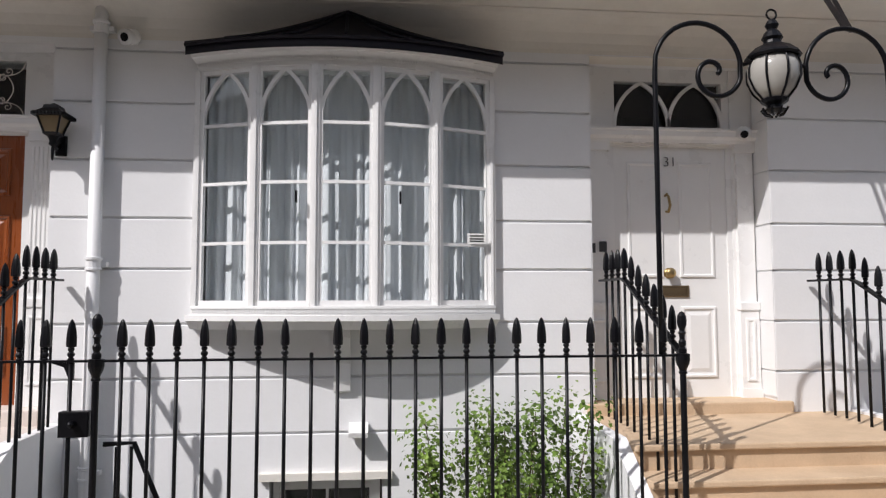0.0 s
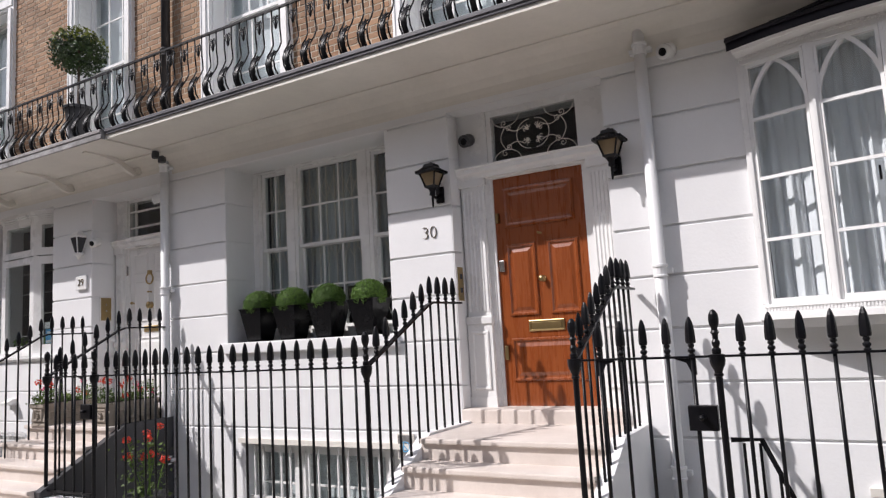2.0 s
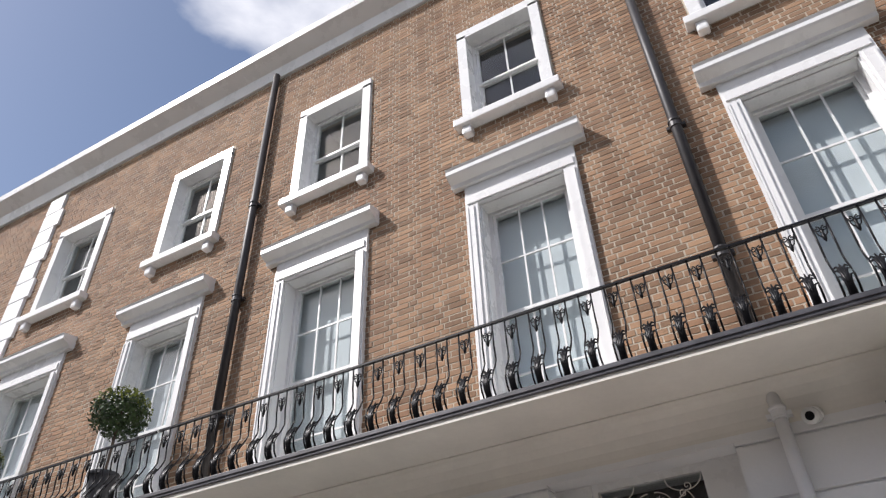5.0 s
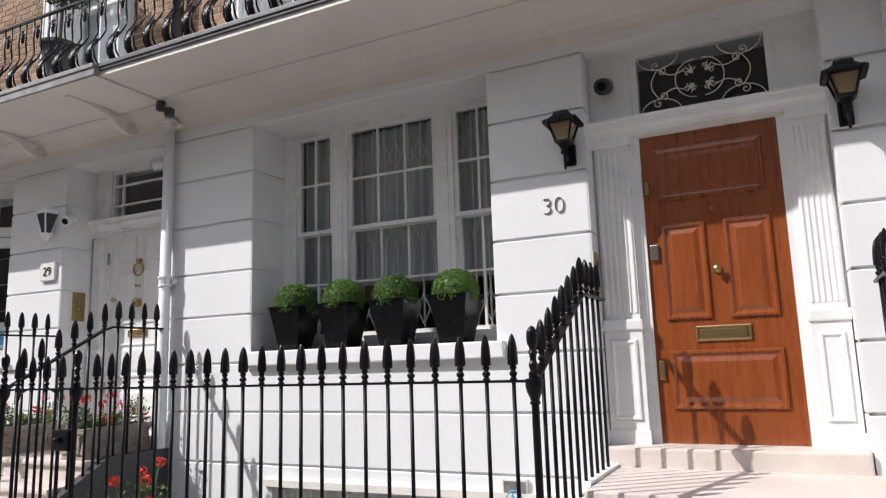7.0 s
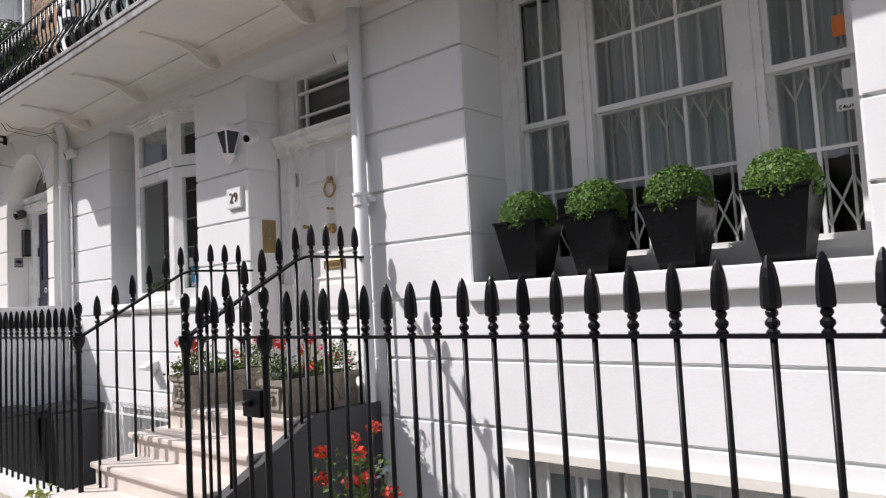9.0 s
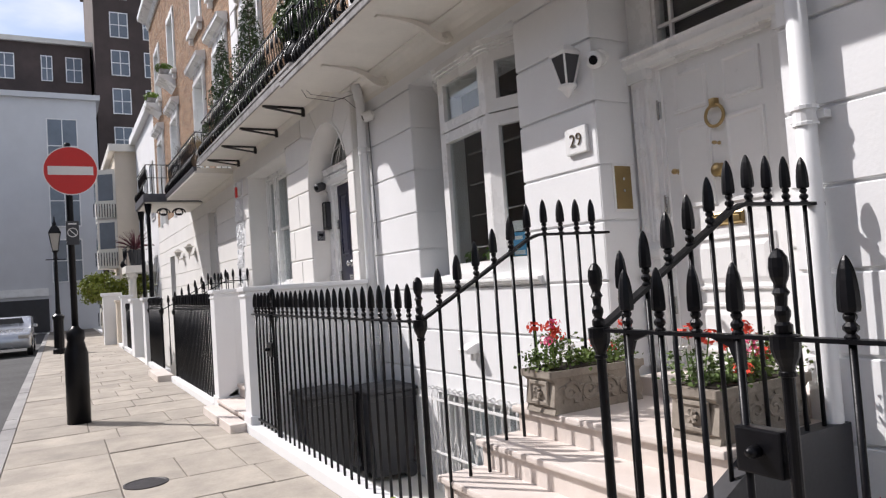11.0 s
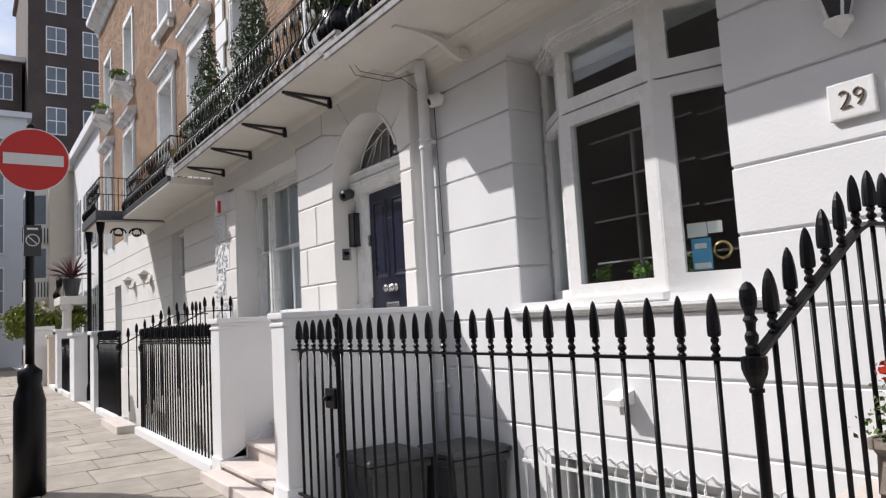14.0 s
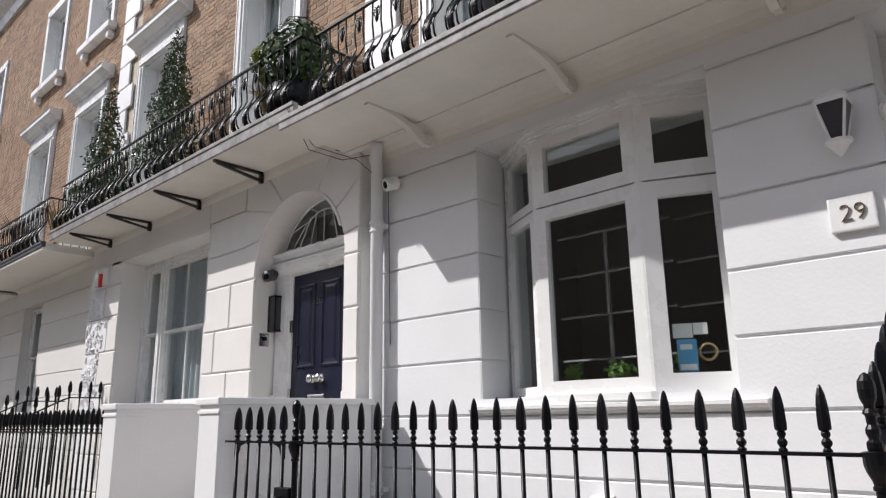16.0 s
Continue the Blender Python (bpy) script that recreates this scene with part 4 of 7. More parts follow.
# number 31: white door with a gothic fanlight
case31 = surround(1.48, 3.17, 1.80, 2.90, 6.85, 0.80, 3.17, 3.92, "white painted door case with plain pilasters", 0)
door31 = door_leaf("door_2", 1.80, 2.90, 0.80, 3.17, 6.85, DOOR_WHITE, [
    (1.93, 2.27, 1.93, 3.02, FLATTED), (2.43, 2.77, 1.93, 3.02, FLATTED), (1.93, 2.27, 1.00, 1.66, RAISED), (2.43, 2.77, 1.00, 1.66, RAISED)],
    "closed white painted front door with moulded panels")
letter_box(door31, 2.36, 1.80, 6.85, 0.30, 0.11, BRONZE)
knob(door31, 2.32, 1.97, 6.85, 0.05, BRASS)
lettering("number", "31", Matrix.Translation((2.285, 6.842, 2.98)) @ FACING, 0.135, IRON, door31, "dark metal house number 31")
bm = bmesh.new()
tube(bm, [(2.30, 6.84, 2.70), (2.30, 6.80, 2.71), (2.31, 6.785, 2.68), (2.325, 6.79, 2.60), (2.31, 6.80, 2.54), (2.29, 6.815, 2.55)], 0.013, 8)
lathe(bm, ((0.03, 0), (0.03, 0.012), (0.015, 0.02)), (0, 0, 0), 12)
bm.verts.ensure_lookup_table()
part("knocker", bm, BRASS, door31, "brass door knocker", smooth=True)
fanlight_frame(case31, 1.82, 2.88, 3.36, 3.79, 6.86, 3.92, 1.50, 3.15)
bm = bmesh.new()
for c0, c1 in ((1.82, 2.35), (2.35, 2.88)):
    cm, hw = (c0 + c1) / 2, (c1 - c0) / 2
    for s in (-1, 1):
        last = None
        for k in range(11):
            f = k / 10
            R = (0.42 ** 2 + hw ** 2) / (2 * hw)
            p = Vector((cm + s * (hw - R + math.sqrt(R * R - (0.42 * f) ** 2)), 6.85, 3.36 + 0.42 * f))
            if last:
                beam(bm, last, p, 0.034, 0.03)
            last = p
part("tracery", bm, PAINT, case31)
bm = bmesh.new()
box(bm, 1.52, 1.58, 6.72, 6.80, 2.15, 2.24, 0.006)
box(bm, 1.63, 1.70, 6.755, 6.79, 2.16, 2.26, 0.01)
tagged(part("entry_buzzer", bm, SMOKED), "small dark entry buzzer on the white door case", "door buzzer")

# number 29: pale door with a rectangular fanlight
case29 = surround(-10.78, -9.23, -10.50, -9.56, 6.98, 0.85, 3.10, 3.85, "white painted door case with fluted pilasters in a recess", 4)
bm = bmesh.new()
for k in range(60):
    x = -10.50 + k * 0.0165
    box(bm, x, x + 0.009, 6.842, 6.87, 3.178, 3.196)
part("dentils", bm, PAINT, case29)
door29 = door_leaf("door_3", -10.50, -9.56, 0.85, 3.10, 6.98, DOOR_WHITE, [
    (-10.40, -10.09, 2.72, 3.02, FLATTED), (-9.97, -9.66, 2.72, 3.02, FLATTED), (-10.40, -10.09, 2.02, 2.62, FLATTED), (-9.97, -9.66, 2.02, 2.62, FLATTED),
    (-10.40, -9.66, 1.42, 1.80, RAISED), (-10.40, -9.66, 0.98, 1.33, RAISED)], "closed pale grey-white front door with moulded panels")
letter_box(door29, -10.03, 1.91, 6.98, 0.30, 0.09)
knob(door29, -10.03, 2.25, 6.98, 0.05, BRASS)
knob(door29, -10.03, 2.44, 6.98, 0.014, BRASS, "spy_hole")
knob(door29, -10.40, 2.30, 6.98, 0.022, BRASS, "lock_cylinder")
bm = bmesh.new()
tube(bm, [(-10.03 + 0.075 * math.sin(k * math.tau / 20), 6.95, 2.63 + 0.075 * math.cos(k * math.tau / 20)) for k in range(21)], 0.012, 8)
box(bm, -10.055, -10.005, 6.93, 6.98, 2.69, 2.75, 0.006)
part("knocker", bm, BRASS, door29, "round ring knocker", smooth=True)
for z in (1.25, 2.0, 2.72):
    bm = bmesh.new()
    box(bm, -10.54, -10.505, 6.94, 6.98, z, z + 0.13, 0.004)
    tube(bm, ((-10.522, 6.938, z - 0.01), (-10.522, 6.938, z + 0.14)), 0.009, 6)
    part("hinge", bm, CHROME, door29)
fanlight_frame(case29, -10.50, -9.60, 3.29, 3.80, 6.99, 3.85, -10.76, -9.25)
bm = bmesh.new()
box(bm, -10.39, -10.365, 6.985, 7.015, 3.29, 3.80)
for z in (3.42, 3.66):
    box(bm, -10.50, -9.60, 6.983, 7.012, z - 0.012, z + 0.012)
part("glazing_bar", bm, PAINT, case29)

# number 28: navy door in an arched recess
case28 = surround(-17.135, -15.495, -16.85, -15.88, 6.74, 0.90, 3.165, 3.20, "white painted door case with a fan-shaped light", 0)
door28 = door_leaf("door_4", -16.85, -15.88, 0.90, 3.165, 6.74, NAVY, [
    (-16.75, -16.43, 2.08, 3.03, RAISED), (-16.30, -15.98, 2.08, 3.03, RAISED), (-16.75, -16.43, 1.05, 1.65, RAISED), (-16.30, -15.98, 1.05, 1.65, RAISED)],
    "closed dark navy blue front door with panels")
letter_box(door28, -16.365, 1.74, 6.74, 0.30, 0.09, CHROME)
knob(door28, -16.44, 1.955, 6.74, 0.05, CHROME)
knob(door28, -16.29, 1.955, 6.74, 0.05, CHROME)
lettering("number", "28", Matrix.Translation((-16.42, 6.732, 2.78)) @ FACING, 0.13, CHROME, door28, "pale metal house number 28")
for z in (1.72, 2.50):
    bm = bmesh.new()
    box(bm, -16.88, -16.83, 6.71, 6.74, z, z + 0.14, 0.004)
    part("hinge", bm, CHROME, door28)
bm = bmesh.new()
prism_x(bm, ((6.80, 3.30), (6.66, 3.30), (6.65, 3.33), (6.62, 3.35), (6.61, 3.40), (6.595, 3.415), (6.595, 3.435), (6.80, 3.45)), -17.135, -15.495)
part("cornice", bm, PAINT, case28)
FANZ = 3.45
bm = bmesh.new()
fan_arc = [(ARCX + ARCR * math.cos(a), ARCZ + ARCR * math.sin(a)) for a in [0.335 + k * (math.pi - 0.67) / 20 for k in range(21)]]
prism(bm, fan_arc, 6.76, 6.764)
g = part("pane", bm, GLASS, case28)
g.visible_shadow = False
bm = bmesh.new()
tube(bm, [(x, 6.75, z) for x, z in fan_arc], 0.014, 6)
for k in range(8):
    cx = ARCX - 0.66 + k * 0.1886
    tube(bm, [(cx - 0.094 + 0.094 * (1 - math.cos(j * math.pi / 8)), 6.75, FANZ + 0.06 * math.sin(j * math.pi / 8)) for j in range(9)], 0.007, 5)
for k in range(1, 8):
    a = math.pi * k / 8
    top = 0.40 + 0.03 * math.sin(a)
    tube(bm, [(ARCX + (0.66 * math.cos(a)) * (1 - 0.45 * f), 6.75, FANZ + 0.02 + top * f ** 0.9 * (0.55 + 0.45 * math.sin(a))) for f in (0, 0.25, 0.5, 0.75, 1.0)], 0.007, 5)
tube(bm, [(ARCX + 0.36 * math.cos(j * math.pi / 12), 6.75, FANZ + 0.17 + 0.26 * math.sin(j * math.pi / 12)) for j in range(13)], 0.008, 5)
for a in (0.75, 1.25, 1.9, 2.4):
    tube(bm, (on_arch(a, 0.80)[0:1] + (6.75,) + on_arch(a, 0.80)[1:], (ARCX + 0.36 * math.cos(a), 6.75, FANZ + 0.17 + 0.26 * math.sin(a))), 0.007, 5)
part("tracery", bm, PAINT, case28)

# ground floor windows
w30 = sash_window(-7.92, -7.38, 1.70, 3.86, 7.06, 2, 2, label="white tripartite sash window behind folding security grilles")
sash_window(-7.30, -6.22, 1.70, 3.86, 7.06, 3, 2, parent=w30)
sash_window(-6.14, -5.56, 1.70, 3.86, 7.06, 2, 2, parent=w30)
bm = bmesh.new()
for a, b in ((-8.02, -7.92), (-7.38, -7.30), (-6.22, -6.14), (-5.56, -5.52)):
    box(bm, a, b, 7.02, 7.18, 1.63, 3.835)
box(bm, -8.02, -5.52, 7.0, 7.18, 3.835, 3.86)
box(bm, -7.98, -5.52, 6.98, 7.18, 1.62, 1.70)
part("mullions", bm, PAINT, w30)
grille = thing("security_grille", (-6.75, 7.3, 1.7), "white folding lattice security grille behind the window", "security grille")
for i in range(18):
    x = -7.86 + i * 0.135
    bm = bmesh.new()
    box(bm, x - 0.008, x + 0.008, 7.20, 7.215, 1.7, 3.8)
    part("upright", bm, STUCCO_DULL, grille)
for zc in (1.98, 2.75, 3.5):
    bm = bmesh.new()
    for i in range(17):
        x = -7.86 + i * 0.135
        beam(bm, (x, 7.194, zc - 0.14), (x + 0.135, 7.194, zc + 0.14), 0.013, 0.006)
        beam(bm, (x, 7.188, zc + 0.14), (x + 0.135, 7.188, zc - 0.14), 0.013, 0.006)
    part("lattice", bm, STUCCO_DULL, grille)
curtain(-7.95, -5.5, 7.29, 2.25, 3.82, 22, 0.03, NET, "grey net curtain hanging behind the grille", seed=4)
bm = bmesh.new()
box(bm, -5.72, -5.62, 7.075, 7.079, 2.90, 3.02)
part("sticker", bm, ORANGE, w30, "orange sticker")
bm = bmesh.new()
box(bm, -5.74, -5.58, 7.118, 7.122, 2.48, 2.55)
box(bm, -5.70, -5.60, 7.118, 7.122, 2.60, 2.72)
part("sticker", bm, SIGN_WHITE, w30, "white caution sticker")
lettering("sticker_text", "CAUTION", Matrix.Translation((-5.73, 7.117, 2.49)) @ FACING, 0.03, IRON, w30, depth=0.001)
bm = bmesh.new()
box(bm, -8.06, -5.46, 6.47, 7.02, 1.50, 1.63, 0.012)
tagged(part("window_sill", bm, STUCCO), "deep white stucco window sill holding planters", "sill", kind="structure")

# number 29: canted casement window
WINDOW_COUNT[0] += 1
w29 = thing("window_%d" % WINDOW_COUNT[0], (-12.6, 6.6, 1.7), "white canted casement window with dark glass and plants inside", "window", kind="structure")
PLAN29 = [(-13.80, 6.95), (-13.28, 6.645), (-12.34, 6.62), (-11.78, 6.87)]


def casement(p, q, z0, z1, f, parent):
    """One framed light between plan points p and q."""
    A, B = Vector((*p, 0)), Vector((*q, 0))
    way = (B - A).normalized()
    out = Vector((way.y, -way.x, 0))
    bm = bmesh.new()
    Z = lambda z: Vector((0, 0, z))
    for c, d in ((A + way * f / 2, A + way * f / 2), (B - way * f / 2, B - way * f / 2)):
        beam(bm, c + Z(z0), d + Z(z1), f, 0.07, out)
    beam(bm, A + way * f + Z(z0 + f / 2), B - way * f + Z(z0 + f / 2), f, 0.07, out)
    beam(bm, A + way * f + Z(z1 - f / 2), B - way * f + Z(z1 - f / 2), f, 0.07, out)
    part("casement_frame", bm, PAINT, parent)
    bm = bmesh.new()
    beam(bm, A + way * f + Z((z0 + z1) / 2) - out * 0.01, B - way * f + Z((z0 + z1) / 2) - out * 0.01, z1 - z0 - 2 * f, 0.004, out)
    g = part("pane", bm, GLASS, parent)
    g.visible_shadow = False


for (p, q), f in zip(zip(PLAN29, PLAN29[1:]), (0.075, 0.105, 0.12)):
    casement(p, q, 1.67, 3.17, f, w29)
    casement(p, q, 3.185, 3.79, f, w29)
for x, y in PLAN29:
    bm = bmesh.new()
    tube(bm, ((x, y, 1.66), (x, y, 3.80)), 0.036, 8)
    part("mullion", bm, PAINT, w29)
bm = bmesh.new()
for out, z0, z1 in ((0.05, 3.775, 3.80), (0.075, 3.80, 3.83), (0.10, 3.83, 3.885)):
    prism_z(bm, [(-13.85, 7.2), (-13.85, 6.97 - out), (-13.29, 6.645 - out), (-12.33, 6.62 - out), (-11.74, 6.885 - out), (-11.74, 7.2)], z0, z1)
part("head", bm, PAINT, w29)
bm = bmesh.new()
for out, z0, z1 in ((0.10, 1.62, 1.67), (0.07, 1.60, 1.62)):
    prism_z(bm, [(-13.85, 7.2), (-13.85, 6.97 - out), (-13.29, 6.645 - out), (-12.33, 6.62 - out), (-11.74, 6.885 - out), (-11.74, 7.2)], z0, z1)
prism_x(bm, ((YW + 0.03, 1.53), (YW - 0.015, 1.53), (YW - 0.025, 1.55), (YW - 0.045, 1.56), (YW - 0.055, 1.575), (YW - 0.055, 1.598), (YW + 0.03, 1.61)), -13.95, -11.57)
part("window_sill", bm, PAINT, w29)
bm = bmesh.new()
for z in (1.95, 2.30, 2.64, 2.98):
    box(bm, -13.3, -12.3, 6.95, 6.98, z - 0.007, z + 0.007)
    box(bm, -12.3, -11.8, 7.05, 7.08, z - 0.007, z + 0.007)
box(bm, -12.86, -12.84, 6.95, 6.98, 1.7, 2.98)
part("inner_bars", bm, LEAD_PALE, w29, "grey inner glazing bars")
CANT = Matrix.Translation((-12.34, 6.62, 0)) @ Matrix.Rotation(math.atan2(0.25, 0.56), 4, "Z")


def on_cant(name, mat, cards, label, y=0.028):
    bm = bmesh.new()
    for a, b, c, d in cards:
        box(bm, a, b, y, y + 0.003, c, d)
    bmesh.ops.transform(bm, matrix=CANT, verts=bm.verts)
    part(name, bm, mat, w29, label)


on_cant("poster", POSTER, ((0.16, 0.29, 1.80, 2.02),), "blue printed leaflet")
on_cant("leaflet", SIGN_WHITE, ((0.14, 0.27, 2.03, 2.13), (0.275, 0.37, 2.05, 2.13)), "white printed cards")
on_cant("leaflet_print", SIGN_WHITE, ((0.17, 0.28, 1.81, 1.85), (0.18, 0.26, 1.95, 1.985)), "", 0.024)
bm = bmesh.new()
tube(bm, [(0.36 + 0.055 * math.cos(k * math.tau / 16), 0.03, 1.93 + 0.055 * math.sin(k * math.tau / 16)) for k in range(17)], 0.010, 5)
bmesh.ops.transform(bm, matrix=CANT, verts=bm.verts)
part("round_sticker", bm, BRASS, w29)
for k, (x, r) in enumerate(((-13.1, 0.06), (-12.72, 0.07), (-12.50, 0.06), (-12.25, 0.05))):
    t = thing("pot_plant", (x, 6.80, 1.72), "small green pot plant on the inner sill", "pot plant", "pot plants on the sill")
    bm = bmesh.new()
    lathe(bm, ((r * 0.7, 0), (r, 0.09), (r, 0.11), (r * 0.9, 0.11)), (x, 6.80, 1.672), 12)
    part("pot", bm, PEACH if k % 2 else POSTER, t)
    p, n = ball_points(60, (x, 6.80, 1.85), 0.08, seed=k + 20, shell=0.8)
    leaves("foliage", p, n, 0.035, LEAF_BOX, t, k)

# number 28 and 27 ground floor windows
w28 = sash_window(-20.92, -20.42, 1.74, 3.88, 6.80, 1, 1, label="white three-light sash window in a deep recess")
sash_window(-20.34, -18.98, 1.74, 3.88, 6.80, 2, 1, parent=w28)
sash_window(-18.90, -18.33, 1.74, 3.88, 6.80, 1, 1, parent=w28)
bm = bmesh.new()
for a, b in ((-20.98, -20.92), (-20.42, -20.34), (-18.98, -18.90), (-18.33, -18.27)):
    box(bm, a, b, 6.75, 6.95, 1.68, 3.93)
box(bm, -20.98, -18.27, 6.72, 6.95, 1.66, 1.74)
box(bm, -20.98, -18.27, 6.75, 6.95, 3.88, 3.95)
part("mullions", bm, PAINT, w28)
bm = bmesh.new()
box(bm, -21.02, -18.23, Y28 - 0.05, 6.73, 1.57, 1.66, 0.012)
part("window_sill", bm, STUCCO_WARM, w28)
curtain(-20.95, -18.3, 7.10, 1.7, 3.9, 14, 0.04, NET, "grey net curtain behind the sash window", seed=12)
w27 = sash_window(-26.12, -25.08, 1.78, 3.82, 6.72, 2, 1, label="white sash window in the far house front")
door27 = door_leaf("door_5", -33.7, -32.6, 0.5, 3.1, 6.75, NAVY, [(-33.6, -33.2, 1.5, 2.9, RAISED), (-33.1, -32.7, 1.5, 2.9, RAISED)], "dark front door of the far house")

# basement windows
wb = sash_window(-7.70, -7.05, -1.25, 0.40, 6.72, 2, 2, label="white barred basement window below the pavement")
sash_window(-7.0, -5.75, -1.25, 0.40, 6.72, 4, 2, parent=wb)
sash_window(-5.7, -5.1, -1.25, 0.40, 6.72, 2, 2, parent=wb)
for i in range(19):
    x = -7.66 + i * 0.14
    bm = bmesh.new()
    box(bm, x - 0.009, x + 0.009, 6.60, 6.62, -1.3, 0.40)
    part("bar", bm, PAINT, wb)
bm = bmesh.new()
box(bm, -7.75, -5.05, 6.598, 6.622, -0.2, -0.17)
part("cross_rail", bm, PAINT, wb)
bm = bmesh.new()
box(bm, -7.75, -5.0, 6.86, 6.87, -1.3, 0.40)
part("blind", bm, NET, wb, "grey net blind behind the bars")
bm = bmesh.new()
box(bm, -7.82, -4.98, 6.50, 6.58, 0.44, 0.50)
part("lintel", bm, STUCCO_DULL, wb)
w29b = sash_window(-13.5, -11.7, -1.25, 0.38, 6.75, 4, 2, label="white basement window behind a pale security grille")
bm = bmesh.new()
box(bm, -13.5, -11.7, 6.86, 6.87, -1.25, 0.38)
part("blind", bm, CURTAIN, w29b, "pale blind behind the glass")
cage = thing("window_guard", (-12.7, 6.4, -1.2), "white painted bowed window guard over the basement window", "window guard")
for i in range(19):
    x = -13.78 + i * 0.123
    bm = bmesh.new()
    tube(bm, ((x, 6.42, -1.2), (x, 6.42, 0.40), (x, 6.44, 0.46), (x, 6.50, 0.47), (x, 6.55, 0.42)), 0.009, 6)
    part("bar", bm, PAINT, cage)
for z in (0.36, -0.2, -0.8):
    bm = bmesh.new()
    box(bm, -13.8, -11.55, 6.40, 6.412, z - 0.012, z + 0.012)
    part("rail", bm, PAINT, cage)
bm = bmesh.new()
for i in range(14):
    x = -13.7 + i * 0.15
    beam(bm, (x, 6.44, -0.45), (x + 0.15, 6.44, 0.0), 0.012, 0.006)
    beam(bm, (x + 0.15, 6.446, -0.45), (x, 6.446, 0.0), 0.012, 0.006)
part("lattice", bm, PAINT, cage)
wv = sash_window(-1.26, -0.37, -0.33, 0.22, 6.66, 2, 1, meet=False, label="low basement window of number 31")
bm = bmesh.new()
box(bm, -1.36, -0.27, 6.49, 6.56, 0.24, 0.30)
part("lintel", bm, STUCCO_DULL, wv)

# ---- iron railings ----
RAIL_Z, PITCH = 1.37, 0.1575
bm = bmesh.new()
lathe(bm, ((0.0115, -1.27), (0.0115, 0.0)), seg=8)
BAR = shared("bar", bm, IRON, True)
bm = bmesh.new()
lathe(bm, ((0.0125, 0.0), (0.020, 0.006), (0.020, 0.014), (0.012, 0.022), (0.022, 0.034), (0.022, 0.044), (0.012, 0.056), (0.019, 0.066), (0.019, 0.074), (0.012, 0.084)), seg=8)
rings = []
for r, z in ((0.016, 0.080), (0.0285, 0.085), (0.0308, 0.098), (0.0298, 0.138), (0.0266, 0.176), (0.0208, 0.208), (0.0125, 0.232), (0.004, 0.246)):
    rings.append([bm.verts.new((r * (1.0 if k % 2 else 0.88) * math.cos(k * math.tau / 8), r * (1.0 if k % 2 else 0.88) * math.sin(k * math.tau / 8), z)) for k in range(8)])
for a, b in zip(rings, rings[1:]):
    for k in range(8):
        bm.faces.new((a[k], a[(k + 1) % 8], b[(k + 1) % 8], b[k]))
bm.faces.new(rings[-1])
SPEAR = shared("spearhead", bm, IRON)
bm = bmesh.new()
lathe(bm, ((0.024, 0.0), (0.027, 0.01), (0.027, 0.03), (0.017, 0.04), (0.024, 0.06), (0.024, 0.075), (0.016, 0.09), (0.019, 0.12), (0.027, 0.13), (0.018, 0.145), (0.018, 0.155), (0.028, 0.18), (0.031, 0.21), (0.028, 0.24), (0.015, 0.262), (0.001, 0.27)), seg=12)
URN = shared("urn_finial", bm, IRON)


def shaft(parent, x, y, z0, z1, r=0.0125):
    m = Matrix.Translation((x, y, z1)) @ Matrix.Diagonal((r / 0.0125, r / 0.0125, (z1 - z0) / 1.27, 1))
    return piece("bar", BAR, parent, m)


def spear(parent, x, y, z, s=1.0):
    return piece("spearhead", SPEAR, parent, Matrix.Translation((x, y, z)) @ Matrix.Diagonal((s, s, 1, 1)) @ Matrix.Rotation(x * 7 + y * 3, 4, "Z"))


def post(parent, x, y, z0=0.06, z=RAIL_Z):
    bm = bmesh.new()
    lathe(bm, ((0.020, z0), (0.020, z - 0.120), (0.027, z - 0.116), (0.027, z - 0.104), (0.022, z - 0.100), (0.026, z - 0.085), (0.040, z - 0.055), (0.046, z - 0.030), (0.046, z + 0.010), (0.030, z + 0.014)), (x, y, 0), 14)
    p = part("post", bm, IRON, parent)
    piece("urn_finial", URN, parent, Matrix.Translation((x, y, z + 0.012)))
    return p


def railing(x0, x1, label, posts=(), bald=(), y=YF, z=RAIL_Z, z0=0.08, pitch=PITCH, group="front railings", anchor=None, head=1.0):
    """A level run of spear-headed railings along the pavement."""
    r = thing("railing", ((x0 + x1) / 2, y, 0), label, "railing", group)
    bm = bmesh.new()
    box(bm, x0, x1, y - 0.02, y + 0.02, z - 0.007, z + 0.007)
    part("top_rail", bm, IRON, r)
    n = max(1, round((x1 - x0) / pitch))
    step = (x1 - x0) / n
    xs = [x0 + step * i for i in range(1, n)]
    if anchor is not None:
        xs = [anchor + pitch * k for k in range(-60, 61)]
        xs = [x for x in xs if x0 + 0.06 < x < x1 - 0.05]
    for i, x in enumerate(xs, 1):
        shaft(r, x, y, z0, z)
        if i in bald:
            bm = bmesh.new()
            lathe(bm, ((0.0125, z), (0.012, z + 0.035), (0.004, z + 0.04)), (x, y, 0), 8)
            part("stub", bm, IRON, r, "broken bar end without its spearhead")
        else:
            spear(r, x, y, z, head)
    for x in posts:
        post(r, x, y)
    return r


